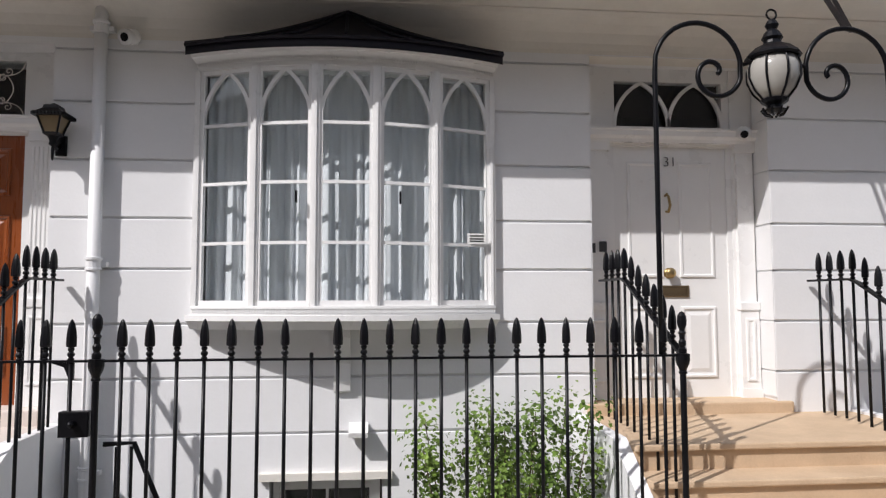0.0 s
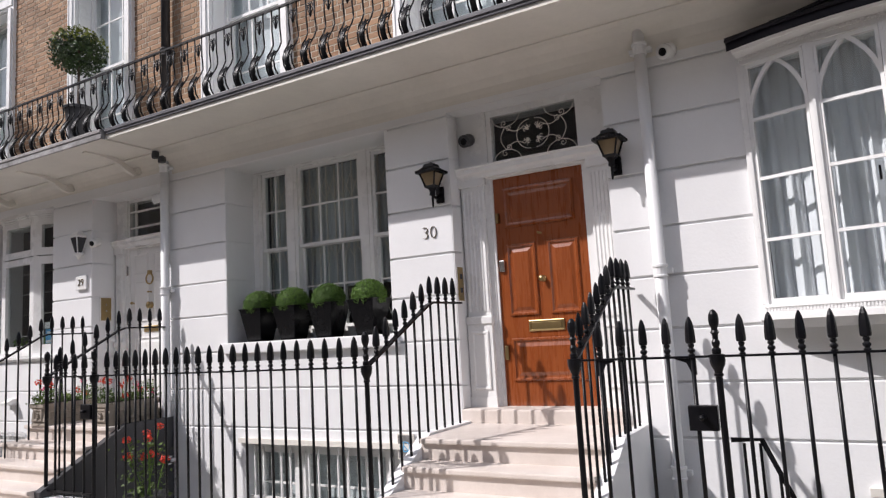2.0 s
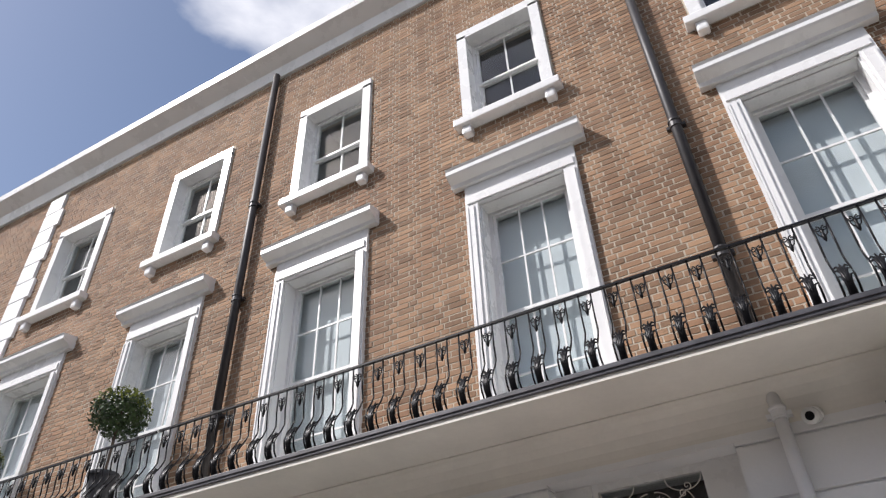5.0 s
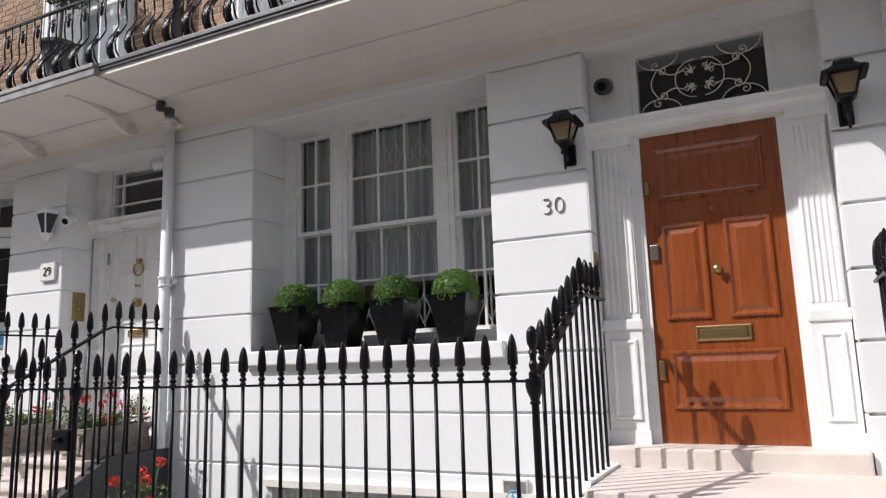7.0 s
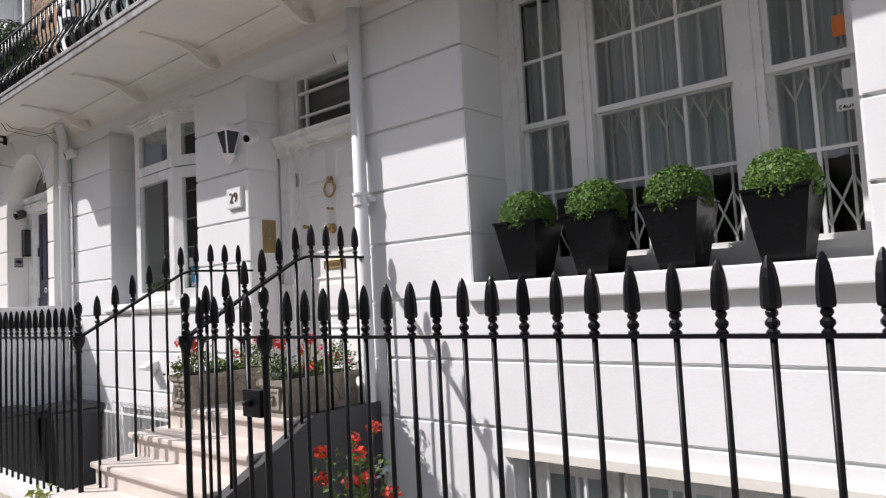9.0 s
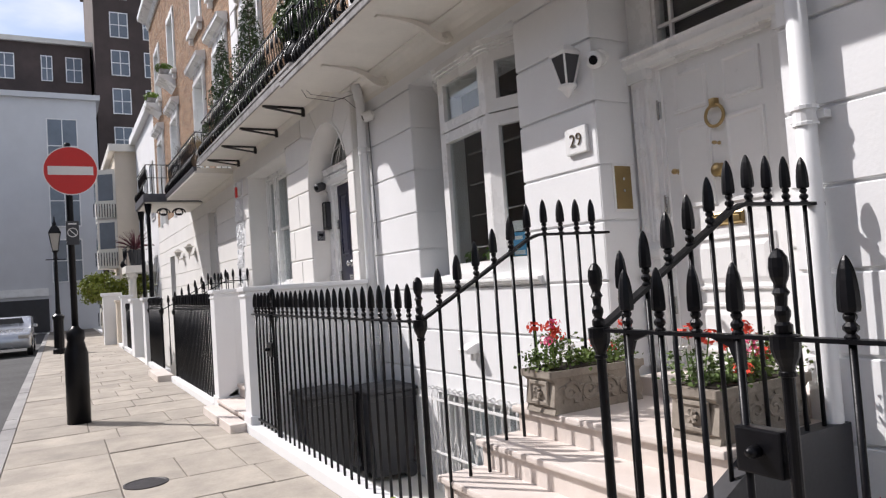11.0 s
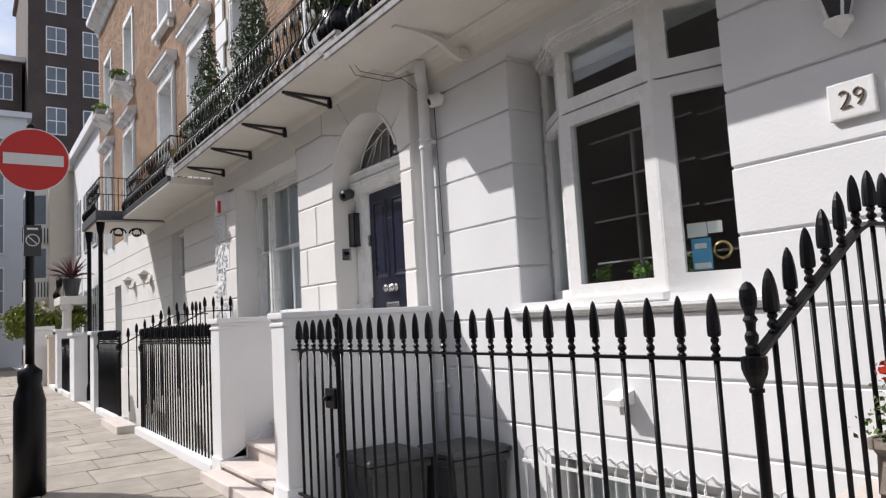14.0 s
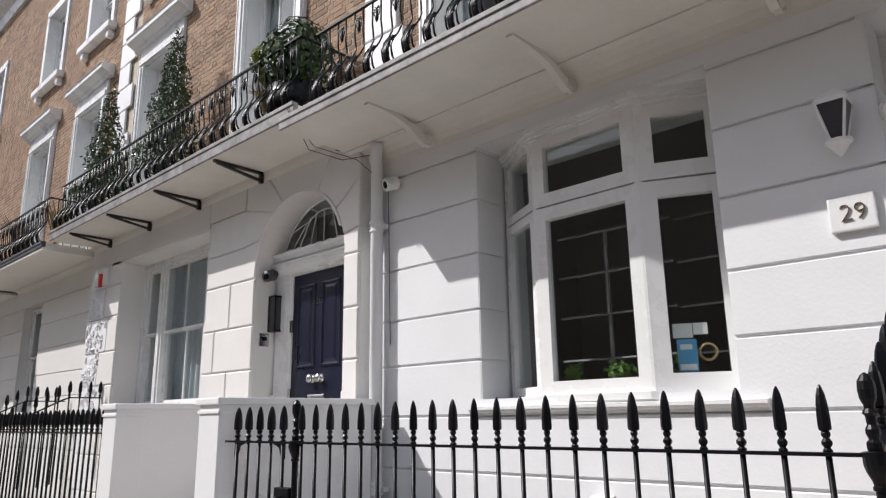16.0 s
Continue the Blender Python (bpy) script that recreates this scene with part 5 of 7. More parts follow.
def gate(x0, x1, latch, label):
    """A small railing gate with a lock case on its latch side."""
    g = thing("gate", ((x0 + x1) / 2, YF, 0), label, "gate", "area gates")
    bm = bmesh.new()
    box(bm, x0, x1, YF - 0.018, YF + 0.018, RAIL_Z - 0.007, RAIL_Z + 0.007)
    part("top_rail", bm, IRON, g)
    bm = bmesh.new()
    box(bm, x0 + 0.05, x1 - 0.05, YF - 0.015, YF + 0.015, 0.16, 0.18)
    part("bottom_rail", bm, IRON, g)
    n = max(2, round((x1 - x0) / PITCH))
    for i in range(1, n):
        x = x0 + (x1 - x0) * i / n
        shaft(g, x, YF, 0.12, RAIL_Z, 0.0145 if i in (1, n - 1) else 0.0125)
        spear(g, x, YF, RAIL_Z)
    for x, s in ((x0 + (x1 - x0) / n, 1), (x1 - (x1 - x0) / n, -1)):
        bm = bmesh.new()
        prism(bm, [(x - s * 0.02, RAIL_Z - 0.008), (x + s * 0.11, RAIL_Z - 0.008), (x + s * 0.035, RAIL_Z - 0.035), (x + s * 0.012, RAIL_Z - 0.09), (x - s * 0.02, RAIL_Z - 0.11)], YF - 0.009, YF + 0.009)
        part("bracket", bm, IRON, g)
    lx = x1 - 0.11 if latch > 0 else x0 + 0.11
    bm = bmesh.new()
    box(bm, lx - 0.085, lx + 0.085, YF - 0.03, YF + 0.03, 0.93, 1.08, 0.008)
    lock = part("lock_case", bm, IRON, g, "black steel lock case")
    bm = bmesh.new()
    lathe(bm, ((0.02, 0), (0.02, 0.03), (0.012, 0.05)), seg=10)
    bmesh.ops.transform(bm, matrix=Matrix.Translation((lx, YF - 0.03, 1.01)) @ FACING, verts=bm.verts)
    part("latch_knob", bm, IRON, lock, smooth=True)
    return g


def stair_rail(x, z_low, z_high, y_knee, label, corner=True, curb=None, base=0.0):
    """A railing that climbs beside the steps and runs level to the house front."""
    r = thing("stair_railing", (x, 5.6, 0), label, "railing", "stair railings")
    y_end, z_top = 6.50, RAIL_Z + 0.52
    bm = bmesh.new()
    pts = [(YF, RAIL_Z), (y_knee - 0.06, z_top - 0.03), (y_knee + 0.03, z_top), (y_end, z_top)]
    for (ya, za), (yb, zb) in zip(pts, pts[1:]):
        beam(bm, (x, ya, za), (x, yb, zb), 0.045, 0.018, (0, -(zb - za), yb - ya))
    part("hand_rail", bm, IRON, r)
    n = round((y_end - YF) / 0.15)
    for i in range(1, n):
        y = YF + (y_end - YF) * i / n
        z = RAIL_Z + (z_top - RAIL_Z) * min(1, (y - YF) / (y_knee - YF))
        foot = z_low + (z_high - z_low) * min(1, max(0, (y - YF) / (y_knee - YF)))
        shaft(r, x, y, foot, z)
        spear(r, x, y, z)
    if corner:
        post(r, x, YF)
    return r


def stairs(x0, x1, mat, label, sill, front=4.85, tread=0.30, rise=0.18, count=4, slab=0.13, y_slab=6.50, sides=(STUCCO, STUCCO), nosing=0.035, label_side="white stucco flank wall of the steps"):
    s = thing("steps", ((x0 + x1) / 2, front, 0), label, "steps", kind="structure")
    for k in range(count):
        y0 = front + tread * k
        bm = bmesh.new()
        z1 = rise * (k + 1)
        y1 = front + tread * (k + 1) + 0.06 if k < count - 1 else 7.0
        box(bm, x0, x1, y0 + nosing, y1, -2.4 if sides[0] is None else z1 - rise - 0.3, z1 - 0.045)
        box(bm, x0 - (0.03 if sides[0] is None else 0), x1, y0, y1, z1 - 0.045, z1, 0.012)
        part("step", bm, mat, s)
    bm = bmesh.new()
    top = rise * count
    box(bm, sill[0], sill[1], y_slab, 7.0, top - 0.02, top + slab, 0.015)
    part("threshold", bm, mat, s)
    for x, side in zip((x0 - 0.10, x1), sides):
        if side is None:
            continue
        bm = bmesh.new()
        prism_x(bm, ((front + 0.08, -2.4), (front + 0.08, 0.16), (front + tread * count - 0.1, top + 0.02), (6.52, top + 0.02), (6.52, -2.4)), x - 0.003, x + 0.10)
        part("flank", bm, side, s, label_side)
    return s


stairs(-4.64, -3.01, STEP_PALE, "pale limestone front steps with rounded nosings", (-4.74, -3.10), front=4.68, tread=0.29)
stairs(1.38, 3.85, STEP_TAN, "tan sandstone front steps with worn rounded nosings", (1.42, 3.30), front=4.46, tread=0.28, slab=0.10)
stairs(-10.84, -9.10, STEP_PALE, "pale pinkish limestone front steps with potted geraniums", (-10.51, -9.24), front=4.73, tread=0.31, sides=(None, SLATE), label_side="dark painted flank of the steps")
stairs(-16.87, -15.30, STEP_PALE, "pale stone steps between white flank walls", (-16.85, -15.56), y_slab=6.36, front=4.80, tread=0.28)
bm = bmesh.new()
box(bm, -11.0, -9.02, 4.40, 4.80, -0.05, 0.05, 0.012)
tagged(part("doorstep", bm, STEP_PALE), "wide pale stone slab at the foot of the steps", "step", kind="structure")
bm = bmesh.new()
box(bm, -16.95, -15.20, 4.62, 4.82, -0.05, 0.10, 0.012)
tagged(part("doorstep", bm, STEP_PALE), "wide pale stone slab before the white piers", "step", kind="structure")

# white plinths under the railings
for x0, x1 in ((-2.95, 1.62), (-9.1, -4.6), (-15.1, -10.62), (3.9, 8.0), (-21.4, -17.2), (-25.4, -23.0), (-35.3, -30.0)):
    bm = bmesh.new()
    box(bm, x0, x1, 4.80, 5.0, -0.03, 0.10, 0.012)
    tagged(part("plinth", bm, STUCCO), "white painted kerb stone under the railings", "plinth", kind="structure")

railing(-2.06, 1.57, "black iron spear-headed railing, one bar broken off", bald=(8,), posts=(-2.06,), anchor=-2.075, pitch=0.159)
railing(-8.19, -4.67, "black iron spear-headed railing below the planter window", posts=(-8.19,), anchor=-4.640, pitch=0.1518)
railing(-14.10, -10.69, "black iron spear-headed railing before the bins", posts=(-14.10,), anchor=-10.69, pitch=0.152, head=0.85)
railing(3.48, 8.0, "black iron spear-headed railing beside the tan steps")
railing(-21.2, -17.2, "black iron spear-headed railing beside white piers", posts=(-21.2,), z=1.42, pitch=0.14)
gate(-2.93, -2.06, 1, "black iron area gate with a lock case")
gate(-9.04, -8.19, 1, "black iron area gate beside potted geraniums")
gate(-14.98, -14.10, 1, "black iron area gate beside the white pier")
for x in (-4.68, -2.96):
    stair_rail(x, 0.20, 0.74, 5.92, "black iron railing climbing beside the pale steps")
for x in (-10.69, -9.04):
    stair_rail(x, 0.02, 0.55, 5.83, "black iron railing climbing beside the geranium steps")
for x in (1.55, 3.48):
    stair_rail(x, 0.20, 0.74, 5.92, "black iron railing climbing beside the tan steps")
stair_rail(-21.3, 0.2, 0.74, 5.9, "black iron railing climbing beyond the white piers")
# area stair handrail seen behind the gate of number 31
area_rail = thing("area_railing", (-1.9, 5.2, -1), "black iron handrail going down to the basement area", "railing")
bm = bmesh.new()
tube(bm, ((-2.05, 5.02, 0.86), (-1.88, 5.05, 0.86), (-1.60, 5.05, 0.2), (-0.9, 5.05, -1.2)), 0.016, 8)
part("hand_rail", bm, IRON, area_rail)
for k in range(5):
    bm = bmesh.new()
    x = -1.98 + k * 0.09
    tube(bm, ((x, 5.04, 0.84 - max(0, k - 1) * 0.17), (x, 5.04, -1.2)), 0.010, 6)
    part("bar", bm, IRON, area_rail)

# piers and flank walls of number 28
for xa, lab in ((-15.30, "white rendered flank wall with a coping and front pier"), (-17.17, "white rendered flank wall beyond the steps")):
    f = thing("flank_wall", (xa + 0.15, 5.5, 0), lab, "wall", kind="structure")
    bm = bmesh.new()
    box(bm, xa + 0.03, xa + 0.27, 4.98, 6.37, -2.4, 1.64)
    part("wall_body", bm, STUCCO, f)
    bm = bmesh.new()
    box(bm, xa, xa + 0.30, 4.83, 5.10, -0.05, 1.64, 0.006)
    box(bm, xa - 0.02, xa + 0.32, 4.81, 5.12, -0.02, 0.20, 0.01)
    box(bm, xa - 0.012, xa + 0.312, 4.818, 5.11, 1.575, 1.60, 0.004)
    part("pier", bm, STUCCO, f)
    bm = bmesh.new()
    box(bm, xa - 0.025, xa + 0.325, 4.805, 6.37, 1.64, 1.695, 0.012)
    part("coping", bm, STUCCO, f)

# ---- balcony railings ----
bm = bmesh.new()
PROFILE = [(0.0, 0.775), (0.0, 0.55), (0.012, 0.46), (0.015, 0.40), (-0.02, 0.32), (-0.075, 0.24), (-0.105, 0.16), (-0.09, 0.08), (-0.045, 0.02), (-0.02, 0.0)]
tube(bm, [(0, y, z) for y, z in PROFILE], 0.0085, 6)
BALUSTER = shared("baluster", bm, IRON, True)
bm = bmesh.new()
for s in (-1, 1):
    spiral(bm, (s * 0.027, 0.675), 0.026, 1.2, math.pi / 2, 0.0, 0.006, s, 14)
    tube(bm, ((s * 0.05, 0, 0.70), (s * 0.03, 0, 0.62), (0, 0, 0.585)), 0.006, 5)
lathe(bm, ((0.004, 0.55), (0.015, 0.575), (0.018, 0.60), (0.010, 0.63), (0.016, 0.65), (0.004, 0.67)), seg=7)
SCROLL = shared("scroll_ornament", bm, IRON, True)
bm = bmesh.new()
for s in (-1, 0, 1):
    for z0, h, w in ((0.0, 0.20, 0.034), (0.10, 0.17, 0.030), (0.19, 0.12, 0.024)):
        pts = []
        for k in range(6):
            f = k / 5
            zz = z0 + h * f
            yy = -0.02 - 0.085 * math.sin(min(1, (zz + 0.05) / 0.36) * math.pi)
            pts.append((s * (0.010 + 0.040 * f ** 3), yy - 0.012 * f, zz - (0.03 * max(0, f - 0.8) * 5 if s else 0)))
        tube(bm, pts, w * 0.68, 6, 0.006)
LEAF_IRON = shared("leaf_ornament", bm, IRON, True)


def balcony_railing(x0, x1, y, z, label, end=False):
    r = thing("balcony_railing", ((x0 + x1) / 2, y, z), label, "balcony railing", "balcony railings")
    bm = bmesh.new()
    box(bm, x0, x1, y - 0.016, y + 0.016, z + 0.77, z + 0.79)
    box(bm, x0, x1, y - 0.032, y - 0.008, z + 0.0, z + 0.012)
    part("top_rail", bm, IRON, r)
    n = round((x1 - x0) / 0.236)
    for i in range(n):
        x = x0 + (x1 - x0) * (i + 0.5) / n
        for dx in (-0.056, 0.056):
            piece("baluster", BALUSTER, r, Matrix.Translation((x + dx, y, z)))
        piece("scroll_ornament", SCROLL, r, Matrix.Translation((x, y, z)))
        piece("leaf_ornament", LEAF_IRON, r, Matrix.Translation((x, y, z)))
    if end:
        for xe in (x0, x1):
            bm = bmesh.new()
            box(bm, xe - 0.012, xe + 0.012, y, YW - 0.06, z + 0.77, z + 0.79)
            for k in range(5):
                tube(bm, ((xe, y + 0.13 * (k + 1), z), (xe, y + 0.13 * (k + 1), z + 0.78)), 0.009, 6)
            part("end_panel", bm, IRON, r)
    return r


balcony_railing(-8.95, 6.0, 5.64, 4.32, "black iron bellied balcony railing with leaf and scroll ornaments")
balcony_railing(-15.0, -9.0, 5.64, 4.32, "black iron bellied balcony railing above the pale door")
balcony_railing(-22.15, -15.46, 5.76, 4.55, "black iron bellied balcony railing holding planters and shrubs", True)
balcony_railing(-26.6, -22.3, 5.64, 4.38, "black iron bellied balcony railing with dry grasses", True)

# brackets under the slabs
for x in (-9.65, -11.2, -12.78, -14.36):
    b = thing("scroll_bracket", (x, 6.5, 4.2), "cream painted scrolled bracket under the balcony", "bracket", "scroll brackets")
    bm = bmesh.new()
    prism_x(bm, [(5.70, 4.216), (5.70, 4.18), (5.90, 4.175), (6.08, 4.15), (6.20, 4.11), (6.30, 4.04), (6.40, 4.0), (6.50, 4.01), (6.54, 4.05), (6.54, 4.216), (6.46, 4.10), (6.36, 4.10), (6.24, 4.16), (6.05, 4.205), (5.9, 4.216)], x - 0.03, x + 0.03)
    part("arm", bm, STUCCO_DULL, b)
    bm = bmesh.new()
    for s in (-1, 1):
        pts = []
        for k in range(22):
            a, rr = -1.6 + k * 0.42, 0.062 - 0.0025 * k
            pts.append((x + s * 0.032, 6.44 + rr * math.cos(a), 4.06 + rr * math.sin(a)))
        tube(bm, pts, 0.010, 5)
    part("scroll", bm, STUCCO_DULL, b)
for x in (-15.53, -17.0, -18.50, -19.98, -21.40):
    b = thing("iron_bracket", (x, 6.0, 4.3), "black triangular iron bracket under the balcony", "bracket", "iron brackets")
    bm = bmesh.new()
    beam(bm, (x, 5.70, 4.384), (x, 6.34, 4.384), 0.04, 0.03, (0, 0, 1))
    part("top_bar", bm, IRON_DULL, b)
    bm = bmesh.new()
    beam(bm, (x, 5.74, 4.37), (x, 6.34, 4.285), 0.04, 0.025, (0, 0, 1))
    beam(bm, (x, 6.32, 4.26), (x, 6.32, 4.395), 0.05, 0.04, (1, 0, 0))
    part("brace", bm, IRON_DULL, b)

# ---- pipes ----
def pipe(x, y, z0, z1, r, mat, label, collars=(), offset=None):
    p = thing("drainpipe", (x, y, z0), label, "drainpipe", "drainpipes")
    bm = bmesh.new()
    pts = [(x, y, z0), (x, y, z1)]
    if offset:
        pts = [(x, y, z0), (x, y, z1 - 0.25), (x, y - 0.02, z1 - 0.15), (x + offset, y - 0.10, z1)]
    tube(bm, pts, r, 14)
    part("pipe", bm, mat, p, smooth=True)
    for z in collars:
        bm = bmesh.new()
        lathe(bm, ((r, -0.05), (r + 0.012, -0.05), (r + 0.012, -0.035), (r + 0.005, -0.03), (r + 0.005, 0.03), (r + 0.016, 0.035), (r + 0.016, 0.055), (r, 0.06)), (x, y, z), 14)
        box(bm, x - r - 0.045, x + r + 0.045, y + 0.01, y + 0.07, z - 0.02, z + 0.02)
        part("collar", bm, mat, p)
    return p


pipe(-2.70, 6.46, -2.4, 4.2, 0.052, STUCCO, "white painted cast iron drainpipe on the house front", (0.35, 2.02, 3.99))
pipe(-9.06, 6.46, -2.4, 4.1, 0.055, STUCCO, "white painted cast iron drainpipe beside the recessed door", (0.2, 2.36, 4.0))
pipe(-15.06, 6.45, -2.4, 4.20, 0.062, STUCCO, "white painted drainpipe bending out at its top", (0.9, 3.35), offset=0.10)
pipe(-8.98, 6.44, 4.5, 12.5, 0.06, IRON_DULL, "black drainpipe on the brick front", (5.6, 7.4, 9.2))
pipe(-2.68, 6.44, 4.5, 12.5, 0.06, IRON_DULL, "black drainpipe on the brick front", (5.6, 7.4))

for k, pts in enumerate((((-15.45, 5.63, 4.50), (-15.40, 5.85, 4.10), (-15.25, 6.15, 4.03), (-15.10, 6.38, 4.10)), ((-15.47, 5.63, 4.48), (-15.38, 5.9, 4.14), (-15.2, 6.3, 4.06), (-14.95, 6.50, 3.75), (-14.95, 6.53, 2.2)))):
    bm = bmesh.new()
    tube(bm, pts, 0.004, 5)
    tagged(part("cable", bm, IRON_DULL), "thin dark cable sagging beside the drainpipe", "cable", "cables")

# ---- wall lanterns, cameras and signs of the fronts ----
def wall_lantern(x, z, body, glass, label):
    """A tapered four-sided lantern on a curled arm; z is the foot of its glass."""
    l = thing("wall_lantern", (x, YW, z), label, "wall lamp", "wall lanterns")
    y, q = YW - 0.17, math.pi / 4
    bm = bmesh.new()
    box(bm, x - 0.045, x + 0.045, YW - 0.03, YW, z - 0.15, z + 0.02, 0.012)
    tube(bm, ((x, YW - 0.02, z - 0.06), (x, YW - 0.09, z - 0.11), (x, y + 0.03, z - 0.10), (x, y, z - 0.05)), 0.017, 8)
    lathe(bm, ((0.003, -0.215), (0.010, -0.20), (0.013, -0.12), (0.010, -0.10), (0.032, -0.085), (0.026, -0.06), (0.030, -0.045), (0.045, -0.02), (0.05, 0.0)), (x, y, z), 10)
    part("arm", bm, body, l, smooth=True)
    bm = bmesh.new()
    lathe(bm, ((0.066, 0.006), (0.122, 0.140)), (x, y, z), 4, q)
    part("glass", bm, glass, l)
    bm = bmesh.new()
    for k in range(4):
        a = q + k * math.pi / 2
        tube(bm, ((x + 0.070 * math.cos(a), y + 0.070 * math.sin(a), z), (x + 0.128 * math.cos(a), y + 0.128 * math.sin(a), z + 0.142)), 0.009, 5)
    lathe(bm, ((0.05, -0.022), (0.084, -0.006), (0.084, 0.008), (0.074, 0.010)), (x, y, z), 4, q)
    part("cage", bm, body, l)
    bm = bmesh.new()
    lathe(bm, ((0.13, 0.132), (0.168, 0.134), (0.168, 0.150), (0.148, 0.162), (0.088, 0.200), (0.080, 0.226), (0.062, 0.234), (0.030, 0.240), (0.012, 0.252), (0.002, 0.256)), (x, y, z), 4, q)
    for k in range(4):
        a = k * math.pi / 2
        for j in range(-4, 5):
            c = (x + 0.120 * math.cos(a) - j * 0.026 * math.sin(a), y + 0.120 * math.sin(a) + j * 0.026 * math.cos(a), z + 0.134)
            lathe(bm, ((0.012, 0.0), (0.012, 0.020), (0.004, 0.028)), c, 6)
    part("roof", bm, body, l, "black roof with a scalloped eave")
    return l


wall_lantern(-4.855, 3.08, IRON, AMBER, "black wall lantern with amber glass beside the varnished door")
wall_lantern(-3.01, 3.065, IRON, AMBER, "black wall lantern with amber glass beside the varnished door")
l29 = thing("wall_lantern", (-10.98, YW, 3.2), "white half lantern with smoked glass on the house front", "wall lamp")
bm = bmesh.new()
lathe(bm, ((0.05, 0.02), (0.115, 0.25)), (-10.98, YW - 0.07, 3.05), 4, math.pi / 4)
part("glass", bm, SMOKED, l29)
bm = bmesh.new()
for k in range(4):
    a = math.pi / 4 + k * math.pi / 2
    tube(bm, ((-10.98 + 0.052 * math.cos(a), YW - 0.07 + 0.052 * math.sin(a), 3.07), (-10.98 + 0.118 * math.cos(a), YW - 0.07 + 0.118 * math.sin(a), 3.31)), 0.009, 5)
lathe(bm, ((0.125, 0.245), (0.13, 0.27), (0.05, 0.33), (0.02, 0.34)), (-10.98, YW - 0.07, 3.05), 4, math.pi / 4)
lathe(bm, ((0.005, -0.08), (0.03, -0.05), (0.05, -0.02), (0.075, 0.0), (0.075, 0.02)), (-10.98, YW - 0.07, 3.05), 10)
part("cage", bm, PAINT, l29)


def cctv(x, y, z, yaw, label, mat=PAINT):
    c = thing("security_camera", (x, y, z), label, "security camera", "security cameras")
    bm = bmesh.new()
    lathe(bm, ((0.045, 0.0), (0.048, 0.02), (0.03, 0.035)), seg=14)
    bmesh.ops.transform(bm, matrix=Matrix.Translation((x, y, z)) @ FACING, verts=bm.verts)
    part("base", bm, mat, c)
    d = Vector((math.cos(yaw), math.sin(yaw), -0.35)).normalized()
    e = Vector((x, y - 0.08, z - 0.02))
    bm = bmesh.new()
    tube(bm, (e - d * 0.06, e - d * 0.03, e + d * 0.06, e + d * 0.07), 0.066, 14)
    part("housing", bm, mat, c, smooth=True)
    bm = bmesh.new()
    tube(bm, (e + d * 0.065, e + d * 0.076), 0.036, 12)
    part("lens", bm, BLACK_PLASTIC, c)
    return c


cctv(-2.47, YW, 3.94, -1.9, "white dome security camera on the house front")
cctv(-14.86, YW, 3.78, -1.9, "white turret security camera near the drainpipe")
cctv(3.02, 6.78, 3.30, -2.0, "small white security camera beside the white door")
cctv(-10.70, 6.62, 3.22, -1.2, "small white security camera on the door reveal")
cctv(-9.28, 6.60, 3.66, -2.4, "white security camera above the recessed door")
cctv(-4.60, 6.78, 3.60, -1.6, "small dark security camera above the varnished door", BIN_PLASTIC)
bm = bmesh.new()
lathe(bm, ((0.045, 0), (0.05, 0.03), (0.045, 0.09), (0.02, 0.1)), (-9.0, 6.28, 4.10), 12)
lathe(bm, ((0.05, 0), (0.05, 0.07), (0.02, 0.09)), (-8.9, 6.30, 4.03), 12)
tagged(part("security_camera", bm, BIN_PLASTIC), "pair of dark cameras under the balcony", "security camera")
cctv(-17.06, 6.62, 3.20, -1.2, "small dark security camera beside the arch", BIN_PLASTIC)

lettering("house_number", "30", Matrix.Translation((-5.11, YW - 0.006, 2.58)) @ FACING, 0.19, BRONZE, None, "", thin=-0.007)
tagged(bpy.data.objects["house_number"], "bronze metal number 30 on the stucco", "house number")
pl = thing("number_plaque", (-10.93, YW, 2.65), "white plaque with the raised grey number 29", "house number")
bm = bmesh.new()
box(bm, -11.105, -10.855, YW - 0.035, YW, 2.53, 2.74, 0.012)
part("plaque", bm, PAINT, pl)
lettering("number", "29", Matrix.Translation((-11.045, YW - 0.04, 2.59)) @ FACING, 0.145, BRONZE, pl)
bp = thing("intercom", (-10.76, 6.75, 2.2), "brass intercom plate in a white frame on the door reveal", "intercom")
bm = bmesh.new()
box(bm, -10.77, -10.760, 6.66, 6.86, 2.05, 2.42)
part("frame", bm, PAINT, bp)
bm = bmesh.new()
box(bm, -10.762, -10.754, 6.68, 6.84, 2.07, 2.40, 0.002)
part("plate", bm, BRASS, bp)
bm = bmesh.new()
for z in (2.2, 2.29):
    box(bm, -10.756, -10.748, 6.75, 6.77, z, z + 0.02, 0.003)
part("buzzer_button", bm, CHROME, bp)
ep = thing("intercom", (-4.72, 6.6, 2.1), "brass intercom plate on the side of the door recess", "intercom")
bm = bmesh.new()
box(bm, -4.74, -4.728, 6.58, 6.68, 1.92, 2.26)
part("plate", bm, BRASS, ep)
bm = bmesh.new()
for z in (2.0, 2.14):
    box(bm, -4.732, -4.722, 6.61, 6.65, z, z + 0.05)
part("button", bm, BIN_PLASTIC, ep)
ic = thing("intercom", (-17.12, 6.52, 2.4), "steel intercom plate beside the arched door", "intercom")
bm = bmesh.new()
box(bm, -17.137, -17.122, 6.47, 6.60, 2.35, 2.50, 0.004)
part("plate", bm, CHROME, ic)
bm = bmesh.new()
